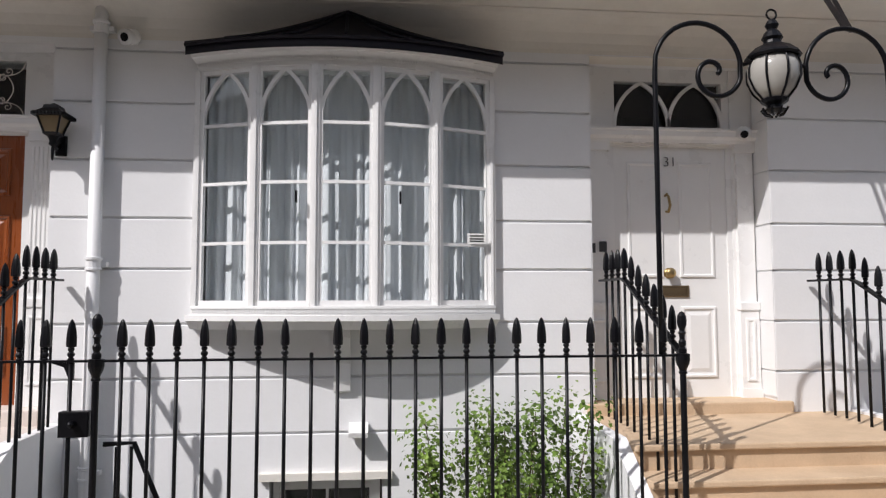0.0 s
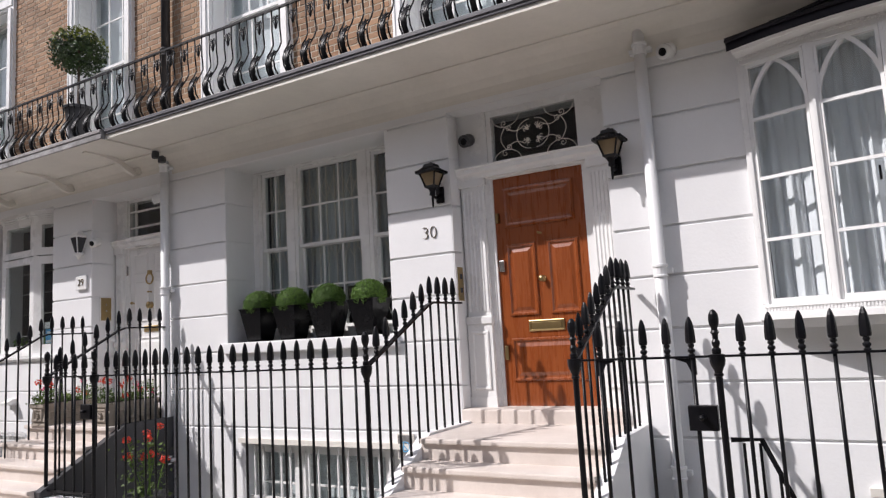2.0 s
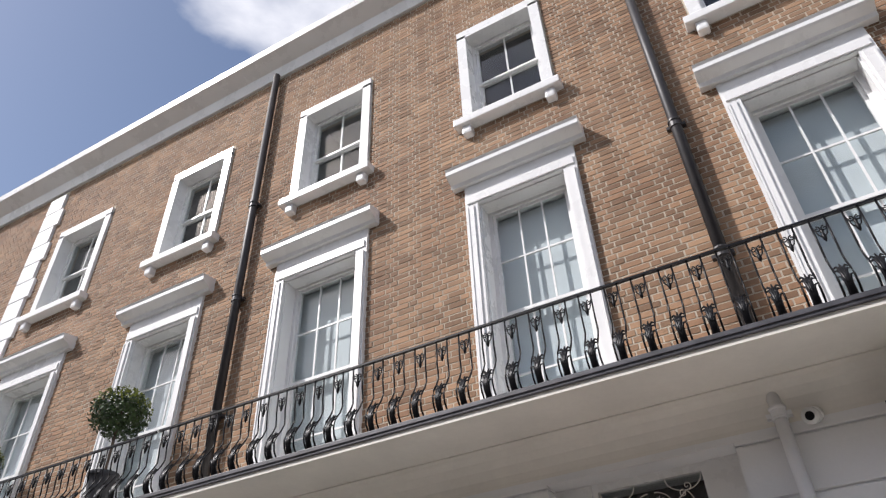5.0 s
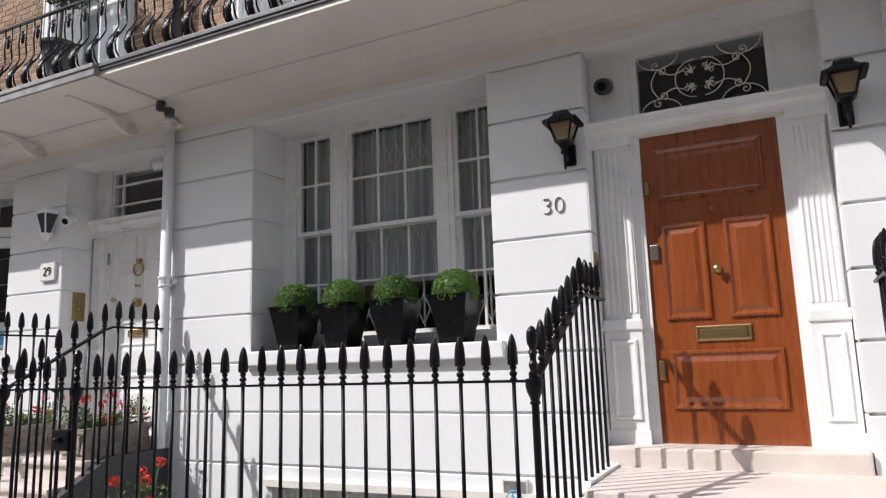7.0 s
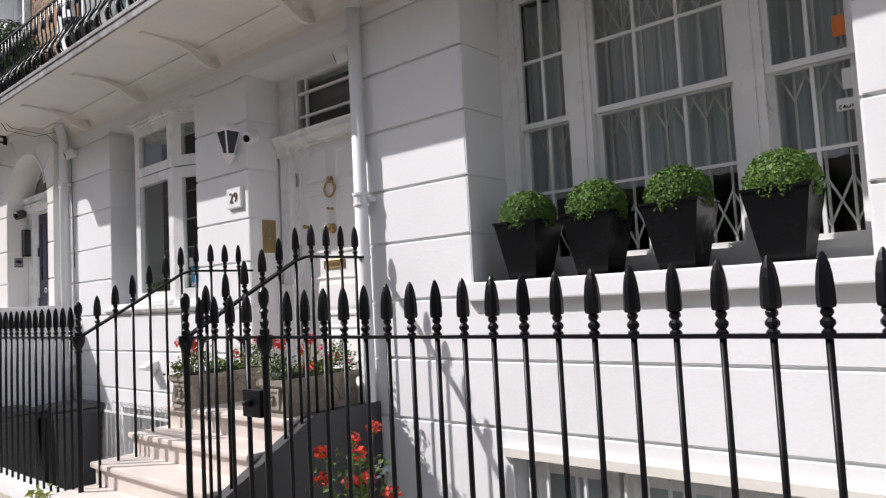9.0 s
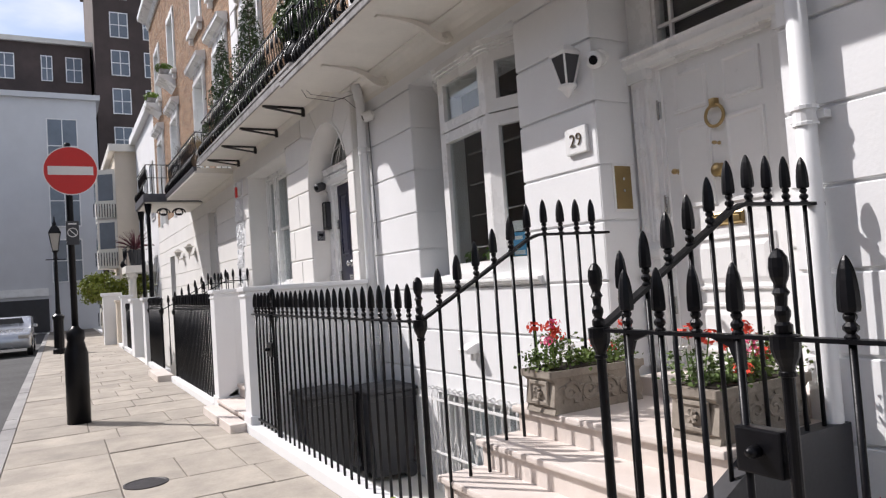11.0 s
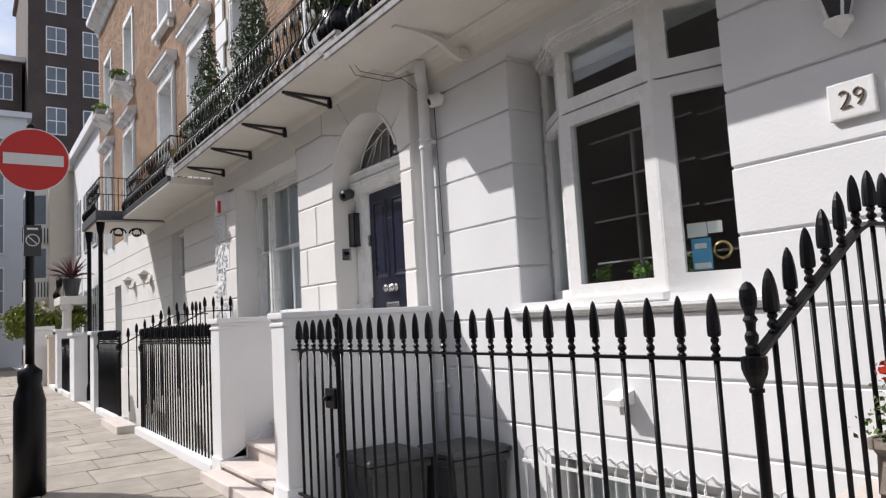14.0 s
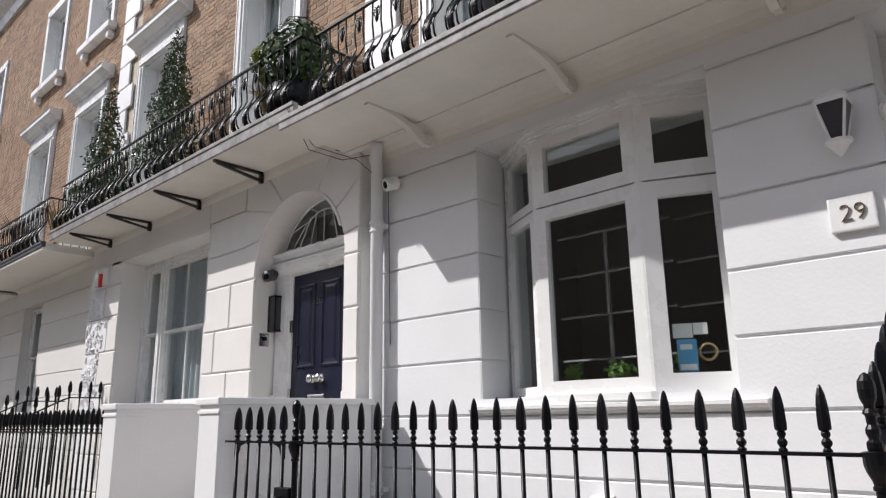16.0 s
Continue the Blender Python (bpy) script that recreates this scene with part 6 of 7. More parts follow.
box(bm, -17.124, -17.118, 6.50, 6.57, 2.42, 2.46)
part("speaker_slot", bm, BLACK_PLASTIC, ic)
pb = thing("wall_lantern", (-17.07, 6.66, 2.75), "black box lantern with glazed sides beside the arched door", "wall lamp")
bm = bmesh.new()
box(bm, -17.134, -17.120, 6.58, 6.73, 2.52, 2.942)
part("back_plate", bm, IRON, pb)
for name, z in (("base", 2.52), ("roof", 2.92)):
    bm = bmesh.new()
    box(bm, -17.119, -16.99, 6.58, 6.73, z, z + 0.022)
    part(name, bm, IRON, pb)
for x in (-17.116, -17.006):
    for y in (6.58, 6.716):
        bm = bmesh.new()
        box(bm, x, x + 0.016, y, y + 0.014, 2.542, 2.92)
        part("corner_bar", bm, IRON, pb)
bm = bmesh.new()
box(bm, -17.118, -17.0, 6.584, 6.726, 2.545, 2.918)
part("glass", bm, SMOKED, pb)
ab = thing("alarm_box", (-21.55, Y28, 3.9), "white alarm box with a red lamp", "alarm box")
bm = bmesh.new()
box(bm, -21.85, -21.50, Y28 - 0.09, Y28, 3.66, 3.95, 0.02)
part("box", bm, PAINT, ab)
bm = bmesh.new()
box(bm, -21.55, -21.47, Y28 - 0.14, Y28 - 0.09, 3.62, 3.84, 0.02)
part("lamp", bm, SIGN_RED, ab)
for x, z in ((-0.55, 0.62), (-12.75, 0.9)):
    fl = thing("flood_light", (x, YW, z), "small white wall light facing down", "wall light", "area lights")
    bm = bmesh.new()
    prism_x(bm, ((YW, z + 0.08), (YW - 0.05, z + 0.07), (YW - 0.16, z + 0.02), (YW - 0.15, z - 0.02), (YW, z - 0.02)), x - 0.08, x + 0.08)
    part("housing", bm, PAINT, fl)
    bm = bmesh.new()
    box(bm, x - 0.03, x + 0.03, YW - 0.05, YW, z - 0.10, z - 0.02, 0.008)
    part("mount", bm, PAINT, fl)
# vermiculated quoins of number 28
quoin = thing("trim_quoin", (-22.1, Y28, 1), "white vermiculated stone quoins at the house corner", "trim", kind="structure")
rng = random.Random(7)
for k in range(20):
    z, zt = (BED[k], BED[k + 1]) if k < 6 else (3.135, 3.63) if k == 6 else (3.63, 4.02) if k == 7 else (4.55 + (k - 8) * 0.46, 5.0 + (k - 8) * 0.46)
    w = (0.84 if k % 2 else 0.60) if k < 8 else (0.62 if k % 2 else 0.44)
    yq = Y28 if k < 8 else YW - 0.05
    bm = bmesh.new()
    box(bm, -22.20, -22.20 + w, yq - 0.004, yq + 0.035, z + 0.012, zt - 0.012, 0.010)
    for i in range(40 if 2 < k < 12 and k != 7 else 0):
        cx, cz = -22.20 + rng.uniform(0.06, w - 0.06), z + rng.uniform(0.06, zt - z - 0.06)
        a = rng.uniform(0, 6.28)
        tube(bm, [(cx + 0.028 * j * math.cos(a + 0.5 * j), yq - 0.010, cz + 0.028 * j * math.sin(a + 0.5 * j)) for j in range(4)], 0.016, 5)
    part("quoin_stone", bm, STUCCO, quoin)

corner = thing("trim_quoin", (-15.0, YW, 4.5), "white painted rusticated quoins between the brick fronts", "trim", kind="structure")
for k in range(17):
    z = 4.55 + k * 0.46
    bm = bmesh.new()
    box(bm, -15.32, -14.72 if k % 2 else -14.82, YW - 0.06, YW + 0.01, z + 0.012, z + 0.448, 0.012)
    part("quoin_stone", bm, STUCCO, corner)

# ---- overthrow lamp at number 31 ----
ov = thing("gate_lantern", (2.24, YF, 1.4), "black iron overthrow with scrolls carrying a globe lantern", "lamp")
OX = 2.235
for s in (-1, 1):
    px = OX + s * 0.825
    cx, cz, R = OX + s * 0.527, 3.27, 0.298
    pts = [(px, YF, 1.37 if s < 0 else 1.0), (px, YF, 2.2), (px, YF, 3.2)]
    pts += [(cx + s * R * math.cos(a), YF, cz + R * math.sin(a)) for a in [k * 0.2 for k in range(1, 16)]]
    for k in range(1, 33):
        a = k / 32 * math.tau * 1.06
        rr = float(np.interp(a / math.tau * 4, (0, 1, 2, 3, 4, 4.3), (0.19, 0.162, 0.108, 0.066, 0.034, 0.026)))
        pts.append((OX + s * 0.417 - s * rr * math.cos(a), YF, 3.235 - rr * math.sin(a)))
    bm = bmesh.new()
    tube(bm, pts, 0.017, 8)
    part("scroll_arm", bm, IRON, ov, smooth=True)
    bm = bmesh.new()
    tube(bm, ((OX + s * 0.225, YF, 3.29), (OX + s * 0.10, YF, 3.33)), 0.014, 6)
    part("link", bm, IRON, ov)
bm = bmesh.new()
lathe(bm, ((0.07, 3.05), (0.13, 3.12), (0.165, 3.20), (0.165, 3.27), (0.145, 3.34)), (OX, YF, 0), 16)
part("globe", bm, FROST, ov, "frosted glass globe", smooth=True)
bm = bmesh.new()
lathe(bm, ((0.17, 3.335), (0.18, 3.35), (0.17, 3.365), (0.12, 3.41), (0.06, 3.44), (0.055, 3.46), (0.07, 3.48), (0.05, 3.52), (0.03, 3.54), (0.045, 3.57), (0.03, 3.60), (0.01, 3.61)), (OX, YF, 0), 12)
part("roof", bm, IRON, ov)
bm = bmesh.new()
lathe(bm, ((0.03, 2.97), (0.08, 2.985), (0.05, 3.0), (0.05, 3.02), (0.085, 3.04), (0.09, 3.06), (0.07, 3.07)), (OX, YF, 0), 12)
for k in range(8):
    a = k * math.tau / 8
    tube(bm, [(OX + r * math.cos(a), YF + r * math.sin(a), z) for r, z in ((0.075, 3.05), (0.135, 3.12), (0.17, 3.20), (0.17, 3.27), (0.15, 3.34))], 0.008, 5)
    tube(bm, [(OX + r * math.cos(a), YF + r * math.sin(a), z) for r, z in ((0.085, 3.0), (0.06, 2.96), (0.03, 2.95))], 0.008, 5)
part("cage", bm, IRON, ov)
bm = bmesh.new()
tube(bm, [(OX + 0.035 * math.cos(k * math.tau / 14), YF, 3.645 + 0.035 * math.sin(k * math.tau / 14)) for k in range(15)], 0.007, 6)
part("ring", bm, IRON, ov)
bm = bmesh.new()
beam(bm, (2.77, 4.91, 3.575), (3.02, 5.58, 4.23), 0.03, 0.02, (0, 0, 1))
beam(bm, (2.83, 4.93, 3.56), (3.12, 5.60, 4.23), 0.03, 0.012, (0, 0, 1))
part("stay", bm, IRON, ov)


# ---- planters and plants ----
def planter(x, seed):
    t = thing("planter", (x, 6.72, 1.63), "tapered black planter with a clipped box ball", "planter", "planters on the sill")
    bm = bmesh.new()
    lathe(bm, ((0.150, 0.0), (0.244, 0.385), (0.256, 0.385), (0.256, 0.40), (0.232, 0.40), (0.222, 0.36)), (x, 6.72, 1.632), 4, math.pi / 4)
    part("pot", bm, BLACK_PLASTIC, t)
    bm = bmesh.new()
    box(bm, x - 0.15, x + 0.15, 6.57, 6.87, 1.96, 1.985)
    part("soil", bm, SOIL, t)
    c = (x, 6.72, 2.065)
    bm = bmesh.new()
    bmesh.ops.create_icosphere(bm, subdivisions=3, radius=0.165)
    bmesh.ops.transform(bm, matrix=Matrix.Translation(c), verts=bm.verts)
    part("inner_growth", bm, LEAF_DARK, t)
    p, n = ball_points(6200, c, 0.198, seed, 0.94, 0.16)
    keep = p[:, 2] > 1.985
    leaves("foliage", p[keep] + np.random.default_rng(seed).normal(0, 0.004, p[keep].shape), n[keep], 0.0125, LEAF_BOX, t, seed)


for k, x in enumerate((-7.63, -7.09, -6.54, -5.96)):
    planter(x, 30 + k)


def flowers(parent, centres, r, mat, seed, name="flower_head"):
    for i, c in enumerate(centres):
        p, n = ball_points(34, c, r, seed + i, 0.7, 0.5)
        leaves(name, p, n, r * 0.5, mat, parent, seed + i, 0.1, 1.0)


def trough(x, y0, y1, z, seed, label):
    t = thing("stone_trough", (x, (y0 + y1) / 2, z), label, "planter", "stone troughs")
    bm = bmesh.new()
    outline = [(y0, 0.0), (y0 + 0.015, 0.04), (y0 - 0.0, 0.05), (y0 + 0.02, 0.20), (y0 - 0.015, 0.23), (y0 - 0.015, 0.27)]
    prism_x(bm, [(a, z + b) for a, b in outline] + [(y1 + y0 - a, z + b) for a, b in reversed(outline)], x - 0.15, x + 0.15)
    part("trough_body", bm, TROUGH, t)
    for s in (-1, 1):
        bm = bmesh.new()
        box(bm, x + s * 0.155 - 0.012, x + s * 0.155 + 0.012, y0 - 0.02, y1 + 0.02, z + 0.225, z + 0.275, 0.008)
        part("rim", bm, TROUGH, t)
        for i in range(4):
            bm = bmesh.new()
            cy, turn = y0 + 0.14 + (y1 - y0 - 0.28) * i / 3, (-1) ** i
            tube(bm, [(x + s * 0.152, cy + (0.082 - 0.0045 * k) * math.cos(k * 0.55), z + 0.128 + turn * (0.072 - 0.004 * k) * math.sin(k * 0.55)) for k in range(17)], 0.015, 5, 0.006)
            for k in range(5):
                a = k * 1.25
                tube(bm, ((x + s * 0.150, cy + 0.07 * math.cos(a), z + 0.128 + 0.062 * math.sin(a)), (x + s * 0.154, cy + 0.105 * math.cos(a + 0.3), z + 0.128 + 0.085 * math.sin(a + 0.3))), 0.014, 5, 0.004)
            part("scroll", bm, TROUGH, t, "carved leaf scroll relief")
    bm = bmesh.new()
    loft_rect(bm, x - 0.10, x + 0.10, z + 0.05, z + 0.21, y0 + 0.005, FLATTED)
    for i in range(6):
        a = i * math.tau / 6
        tube(bm, ((x, y0 - 0.01, z + 0.13), (x + 0.035 * math.cos(a), y0 - 0.014, z + 0.13 + 0.035 * math.sin(a))), 0.012, 6)
    part("rosette", bm, TROUGH, t, "carved flower panel")
    bm = bmesh.new()
    box(bm, x - 0.13, x + 0.13, y0 + 0.03, y1 - 0.03, z + 0.24, z + 0.278)
    part("soil", bm, SOIL, t)
    rng = np.random.default_rng(seed)
    n = 1500
    yy = rng.uniform(y0 - 0.03, y1 + 0.03, n)
    mound = 0.13 + 0.07 * np.sin(yy * 9 + seed) + 0.04 * np.sin(yy * 23)
    base = np.stack([rng.normal(x, 0.085, n), yy, z + 0.265 + mound * rng.random(n) ** 0.9], 1)
    leaves("foliage", base, np.tile((0, -0.2, 0.8), (n, 1)), 0.026, LEAF_GERANIUM, t, seed, 0.15, 1.0)
    cs = [(x + rng.uniform(-0.13, 0.13), rng.uniform(y0, y1), z + 0.34 + 0.24 * rng.uniform(0, 1) ** 1.6) for _ in range(11)]
    for c in cs:
        bm = bmesh.new()
        tube(bm, ((c[0] * 0.5 + x * 0.5, c[1], z + 0.28), c), 0.004, 5)
        part("stem", bm, LEAF_BOX, t)
    flowers(t, cs[:6], 0.055, PETAL_RED, seed + 3)
    flowers(t, cs[6:9], 0.048, PETAL_PINK, seed + 40)
    flowers(t, cs[9:], 0.035, PETAL_WHITE, seed + 60)


trough(-10.51, 5.64, 6.40, 0.72, 50, "weathered carved stone trough of red geraniums on the steps")
trough(-9.32, 5.72, 6.44, 0.72, 70, "weathered carved stone trough of pink geraniums by the door")
# geraniums standing in the area of number 30
ger = thing("geranium_pot", (-8.25, 5.55, -0.42), "tall red geraniums in a pot in the basement area", "plant")
bm = bmesh.new()
lathe(bm, ((0.16, -0.75), (0.22, -0.35), (0.24, -0.33), (0.24, -0.29), (0.20, -0.29), (0.19, -0.36)), (-8.25, 5.55, 0.33), 18)
part("pot", bm, BIN_PLASTIC, ger)
bm = bmesh.new()
box(bm, -8.95, -7.85, 5.1, 6.5, -0.60, -0.42)
tagged(part("area_ledge", bm, STUCCO_DULL), "ledge of the area steps", "ledge", kind="structure")
rng = np.random.default_rng(5)
base = np.stack([rng.normal(-8.25, 0.13, 270), rng.normal(5.55, 0.12, 270), rng.uniform(0.0, 0.60, 270)], 1)
leaves("foliage", base, np.tile((0, -0.4, 0.6), (270, 1)), 0.040, LEAF_GERANIUM, ger, 5, 0.2, 1.1)
cs = [(rng.normal(-8.25, 0.17), rng.normal(5.5, 0.11), rng.uniform(0.42, 0.82)) for _ in range(9)]
bm = bmesh.new()
for c in cs:
    bm = bmesh.new()
    tube(bm, ((-8.25 + (c[0] + 8.25) * 0.4, 5.55, 0.03), c), 0.006, 5)
    part("stem", bm, LEAF_BOX, ger)
flowers(ger, cs, 0.055, PETAL_RED, 80)

# framed notice on the wall by the basement window of number 30
nb = thing("notice", (-5.43, YW, 0.48), "small framed white notice with a blue mark", "notice")
bm = bmesh.new()
box(bm, -5.53, -5.33, YW - 0.03, YW, 0.34, 0.60, 0.006)
part("frame", bm, STUCCO_DULL, nb)
bm = bmesh.new()
box(bm, -5.515, -5.345, YW - 0.036, YW - 0.03, 0.355, 0.585)
part("face", bm, LEAD_PALE, nb)
bm = bmesh.new()
tube(bm, [(-5.43 + 0.06 * math.cos(k * 0.52), YW - 0.038, 0.47 + 0.05 * math.sin(k * 0.52)) for k in range(13)], 0.006, 5)
beam(bm, (-5.455, YW - 0.038, 0.43), (-5.44, YW - 0.038, 0.51), 0.012, 0.006)
beam(bm, (-5.44, YW - 0.038, 0.48), (-5.40, YW - 0.038, 0.44), 0.012, 0.006)
part("mark", bm, POSTER, nb, "blue painted mark")

# rose bush in the area of number 31
rose = thing("rose_bush", (0.55, 5.8, -2.4), "leafy green rose bush climbing out of the basement area", "shrub")
rng = random.Random(3)
bm = bmesh.new()
tips = []
for k in range(34):
    a = rng.uniform(0, 6.28)
    x, y, z = 0.55, 5.8, -2.4
    end = Vector((0.55 + 0.78 * math.cos(a) * rng.uniform(0.2, 1), 5.8 + 0.42 * math.sin(a), rng.uniform(0.0, 0.95)))
    mid = Vector((0.55 + (end.x - 0.55) * 0.5, 5.8 + (end.y - 5.8) * 0.4, -0.9))
    pts = [Vector((x, y, z)).lerp(mid, f).lerp(mid.lerp(end, f), f) for f in (0, 0.25, 0.5, 0.75, 1.0)]
    tube(bm, pts, 0.014, 5, 0.004)
    tips += [pts[-2].lerp(pts[-1], f) for f in (0.0, 0.3, 0.6, 0.85, 1.0)] + [pts[-3].lerp(pts[-2], f) for f in (0.3, 0.7)]
part("framework", bm, BARK, rose)
rr = np.random.default_rng(8)
base = np.concatenate([np.asarray(t) + rr.normal(0, 0.085, (46, 3)) for t in tips])
leaves("foliage", base, np.tile((0, -0.5, 0.7), (len(base), 1)), 0.030, LEAF_ROSE, rose, 8, 0.2, 1.4)


# shrubs on the balconies
def topiary(x, y, z, r, label):
    t = thing("topiary_tree", (x, y, z - 0.3), label, "topiary", "balcony topiary")
    bm = bmesh.new()
    lathe(bm, ((0.16, -0.30), (0.16, -0.27), (0.13, -0.25), (0.13, 0.0)), (x, y, z), 14)
    lathe(bm, ((0.13, 0.0), (0.17, 0.30), (0.19, 0.30), (0.19, 0.34), (0.15, 0.34)), (x, y, z), 14)
    part("pot", bm, BIN_PLASTIC, t)
    bm = bmesh.new()
    tube(bm, ((x, y, z + 0.3), (x + 0.01, y, z + 0.7), (x, y, z + 1.2)), 0.018, 7)
    part("trunk", bm, BARK, t)
    p, n = ball_points(2200, (x, y, z + 1.12), r, int(abs(x) * 10), 0.85, 0.55)
    leaves("crown", p, n, 0.034, LEAF_DARK, t, 4)
    # lime leaves on the upper half only: the sunlit top put into colour
    p, n = ball_points(900, (x, y, z + 1.16), r * 1.03, int(abs(x) * 10) + 1, 0.85, 0.12)
    keep = n[:, 2] > 0.1
    leaves("sunlit_leaves", p[keep], n[keep], 0.03, LEAF_LIME, t, 5, kind="stuff")


topiary(-10.18, 5.95, 4.62, 0.36, "clipped bay ball on a stem on the balcony")
topiary(-13.2, 5.95, 4.62, 0.36, "clipped bay ball on a stem on the balcony")


def conifer(x, y, z, h, r, label, seed, mat=LEAF_DARK):
    t = thing("conical_shrub", (x, y, z), label, "shrub", "balcony shrubs")
    bm = bmesh.new()
    lathe(bm, ((0.15, 0.0), (0.19, 0.32), (0.21, 0.32), (0.21, 0.36), (0.17, 0.36)), (x, y, z), 14)
    part("pot", bm, BIN_PLASTIC, t)
    bm = bmesh.new()
    tube(bm, ((x, y, z + 0.3), (x, y, z + h * 0.95)), 0.022, 6, 0.005)
    rng = np.random.default_rng(seed)
    for k in range(40):
        f = rng.uniform(0.1, 0.95)
        a = rng.uniform(0, 6.28)
        l = r * (1 - f) * 0.9 + 0.03
        tube(bm, ((x, y, z + 0.35 + (h - 0.35) * f), (x + l * math.cos(a), y + l * math.sin(a), z + 0.35 + (h - 0.35) * f + 0.12)), 0.006, 4, 0.002)
    part("trunk", bm, BARK, t)
    n = 3000
    f = 1 - np.sqrt(rng.random(n))
    f = np.clip(f + rng.normal(0, 0.02, n), 0, 1)
    a = rng.uniform(0, math.tau, n)
    rad = r * (1 - f * 0.93) * (0.45 + 0.6 * rng.random(n) ** 0.5) * (1 + 0.22 * np.sin(a * 3 + f * 17))
    p = np.stack([x + rad * np.cos(a), y + rad * np.sin(a), z + 0.35 + (h - 0.35) * f], 1)
    nn = np.stack([np.cos(a), np.sin(a), 0.5 + 0 * a], 1)
    leaves("foliage", p, nn, 0.036, mat, t, seed)


conifer(-19.0, 6.08, 4.55, 2.55, 0.42, "dark conical evergreen in a pot on the balcony", 11)
conifer(-21.3, 6.08, 4.55, 2.45, 0.40, "dark conical evergreen in a pot on the balcony", 12)
bl = thing("balcony_planter", (-16.0, 6.1, 4.55), "black balcony planter overflowing with dark shrubs", "planter")
bm = bmesh.new()
lathe(bm, ((0.18, 0.0), (0.32, 0.20), (0.33, 0.45), (0.28, 0.47), (0.26, 0.4)), (-16.0, 6.10, 4.55), 18)
part("pot", bm, BLACK_PLASTIC, bl, smooth=True)
p, n = ball_points(2400, (-16.0, 6.1, 5.35), 0.42, 15, 1.25, 0.8)
leaves("foliage", p, n, 0.05, LEAF_DARK, bl, 15)
p, n = ball_points(500, (-16.35, 6.0, 5.45), 0.24, 16, 1.0, 0.7)
leaves("lime_foliage", p, n, 0.075, LEAF_LIME, bl, 16)


def grass_tuft(x, y, z, r, h, seed, label, mat=STRAW):
    t = thing("grass_tuft", (x, y, z), label, "grass", "balcony grasses")
    rng = np.random.default_rng(seed)
    bm = bmesh.new()
    for k in range(170):
        a, s = rng.uniform(0, 6.28), rng.uniform(0.3, 1)
        tube(bm, ((x, y, z), (x + 0.5 * r * s * math.cos(a), y + 0.5 * r * s * math.sin(a), z + h * 0.7), (x + r * s * math.cos(a), y + r * s * math.sin(a), z + h * rng.uniform(0.6, 1.0))), 0.006, 3, 0.002)
    part("blade_clump", bm, mat, t)


grass_tuft(-16.45, 5.98, 4.85, 0.22, 0.35, 1, "tuft of dry straw-coloured grass in a planter")
grass_tuft(-22.5, 5.85, 4.4, 0.40, 0.8, 2, "tuft of dry straw-coloured grass on the balcony")
grass_tuft(-24.6, 5.9, 4.4, 0.5, 1.0, 3, "bare twiggy shrub on the balcony", BARK)
weed = thing("weed", (-11.0, 4.7, 0.0), "small green weed growing at the foot of the railing", "weed")
rng = np.random.default_rng(2)
base = np.stack([rng.normal(-11.0, 0.05, 70), rng.normal(4.72, 0.04, 70), rng.uniform(0.0, 0.2, 70)], 1)
leaves("foliage", base, np.tile((0, -0.3, 0.6), (70, 1)), 0.04, LEAF_LIME, weed, 3, 0.2, 1.8)

# bins in the area of number 29
bm = bmesh.new()
box(bm, -15.05, -13.0, 5.0, 6.53, -2.4, -0.62)
tagged(part("area_landing", bm, STUCCO_DULL), "raised landing in the basement area that carries the bins", "landing", kind="structure")


def wheelie_bin(x, y, z, label):
    b = thing("dustbin", (x, y, z), label, "dustbin", "dustbins")
    bm = bmesh.new()
    lathe(bm, ((0.32, 0.06), (0.39, 0.92), (0.42, 0.93), (0.42, 0.99), (0.38, 1.0)), (x, y, z), 4, math.pi / 4)
    for s in (-1, 1):
        tube(bm, ((x + s * 0.17, y + 0.2, z + 0.09), (x + s * 0.24, y + 0.2, z + 0.09)), 0.09, 12)
    part("body", bm, BIN_PLASTIC, b)
    bm = bmesh.new()
    lathe(bm, ((0.40, 1.0), (0.44, 1.005), (0.44, 1.035), (0.40, 1.06), (0.20, 1.085), (0.02, 1.09)), (x, y, z), 4, math.pi / 4)
    part("lid", bm, BIN_PLASTIC, b)
    bm = bmesh.new()
    tube(bm, ((x - 0.24, y + 0.30, z + 0.96), (x - 0.24, y + 0.36, z + 1.0), (x + 0.24, y + 0.36, z + 1.0), (x + 0.24, y + 0.30, z + 0.96)), 0.016, 6)
    part("handle", bm, BIN_PLASTIC, b)


wheelie_bin(-14.72, 5.60, -0.62, "square dark grey wheeled bin with a shallow lid")
wheelie_bin(-14.40, 6.22, -0.62, "square dark grey wheeled bin with a shallow lid")

# ---- street furniture ----
PX, PY = -17.70, 3.12
sp = thing("no_entry_sign", (PX, PY, 0), "round red no entry sign on a black flared post", "road sign")
bm = bmesh.new()
lathe(bm, ((0.15, -0.02), (0.15, 0.95), (0.135, 1.0), (0.13, 1.02), (0.105, 1.12), (0.115, 1.16), (0.115, 1.26), (0.06, 1.30), (0.045, 1.33)), (PX, PY, 0), 18)
part("base", bm, IRON, sp, smooth=True)
bm = bmesh.new()
lathe(bm, ((0.043, 1.3), (0.043, 3.86), (0.03, 3.88)), (PX, PY, 0), 14)
part("pole", bm, IRON, sp, smooth=True)


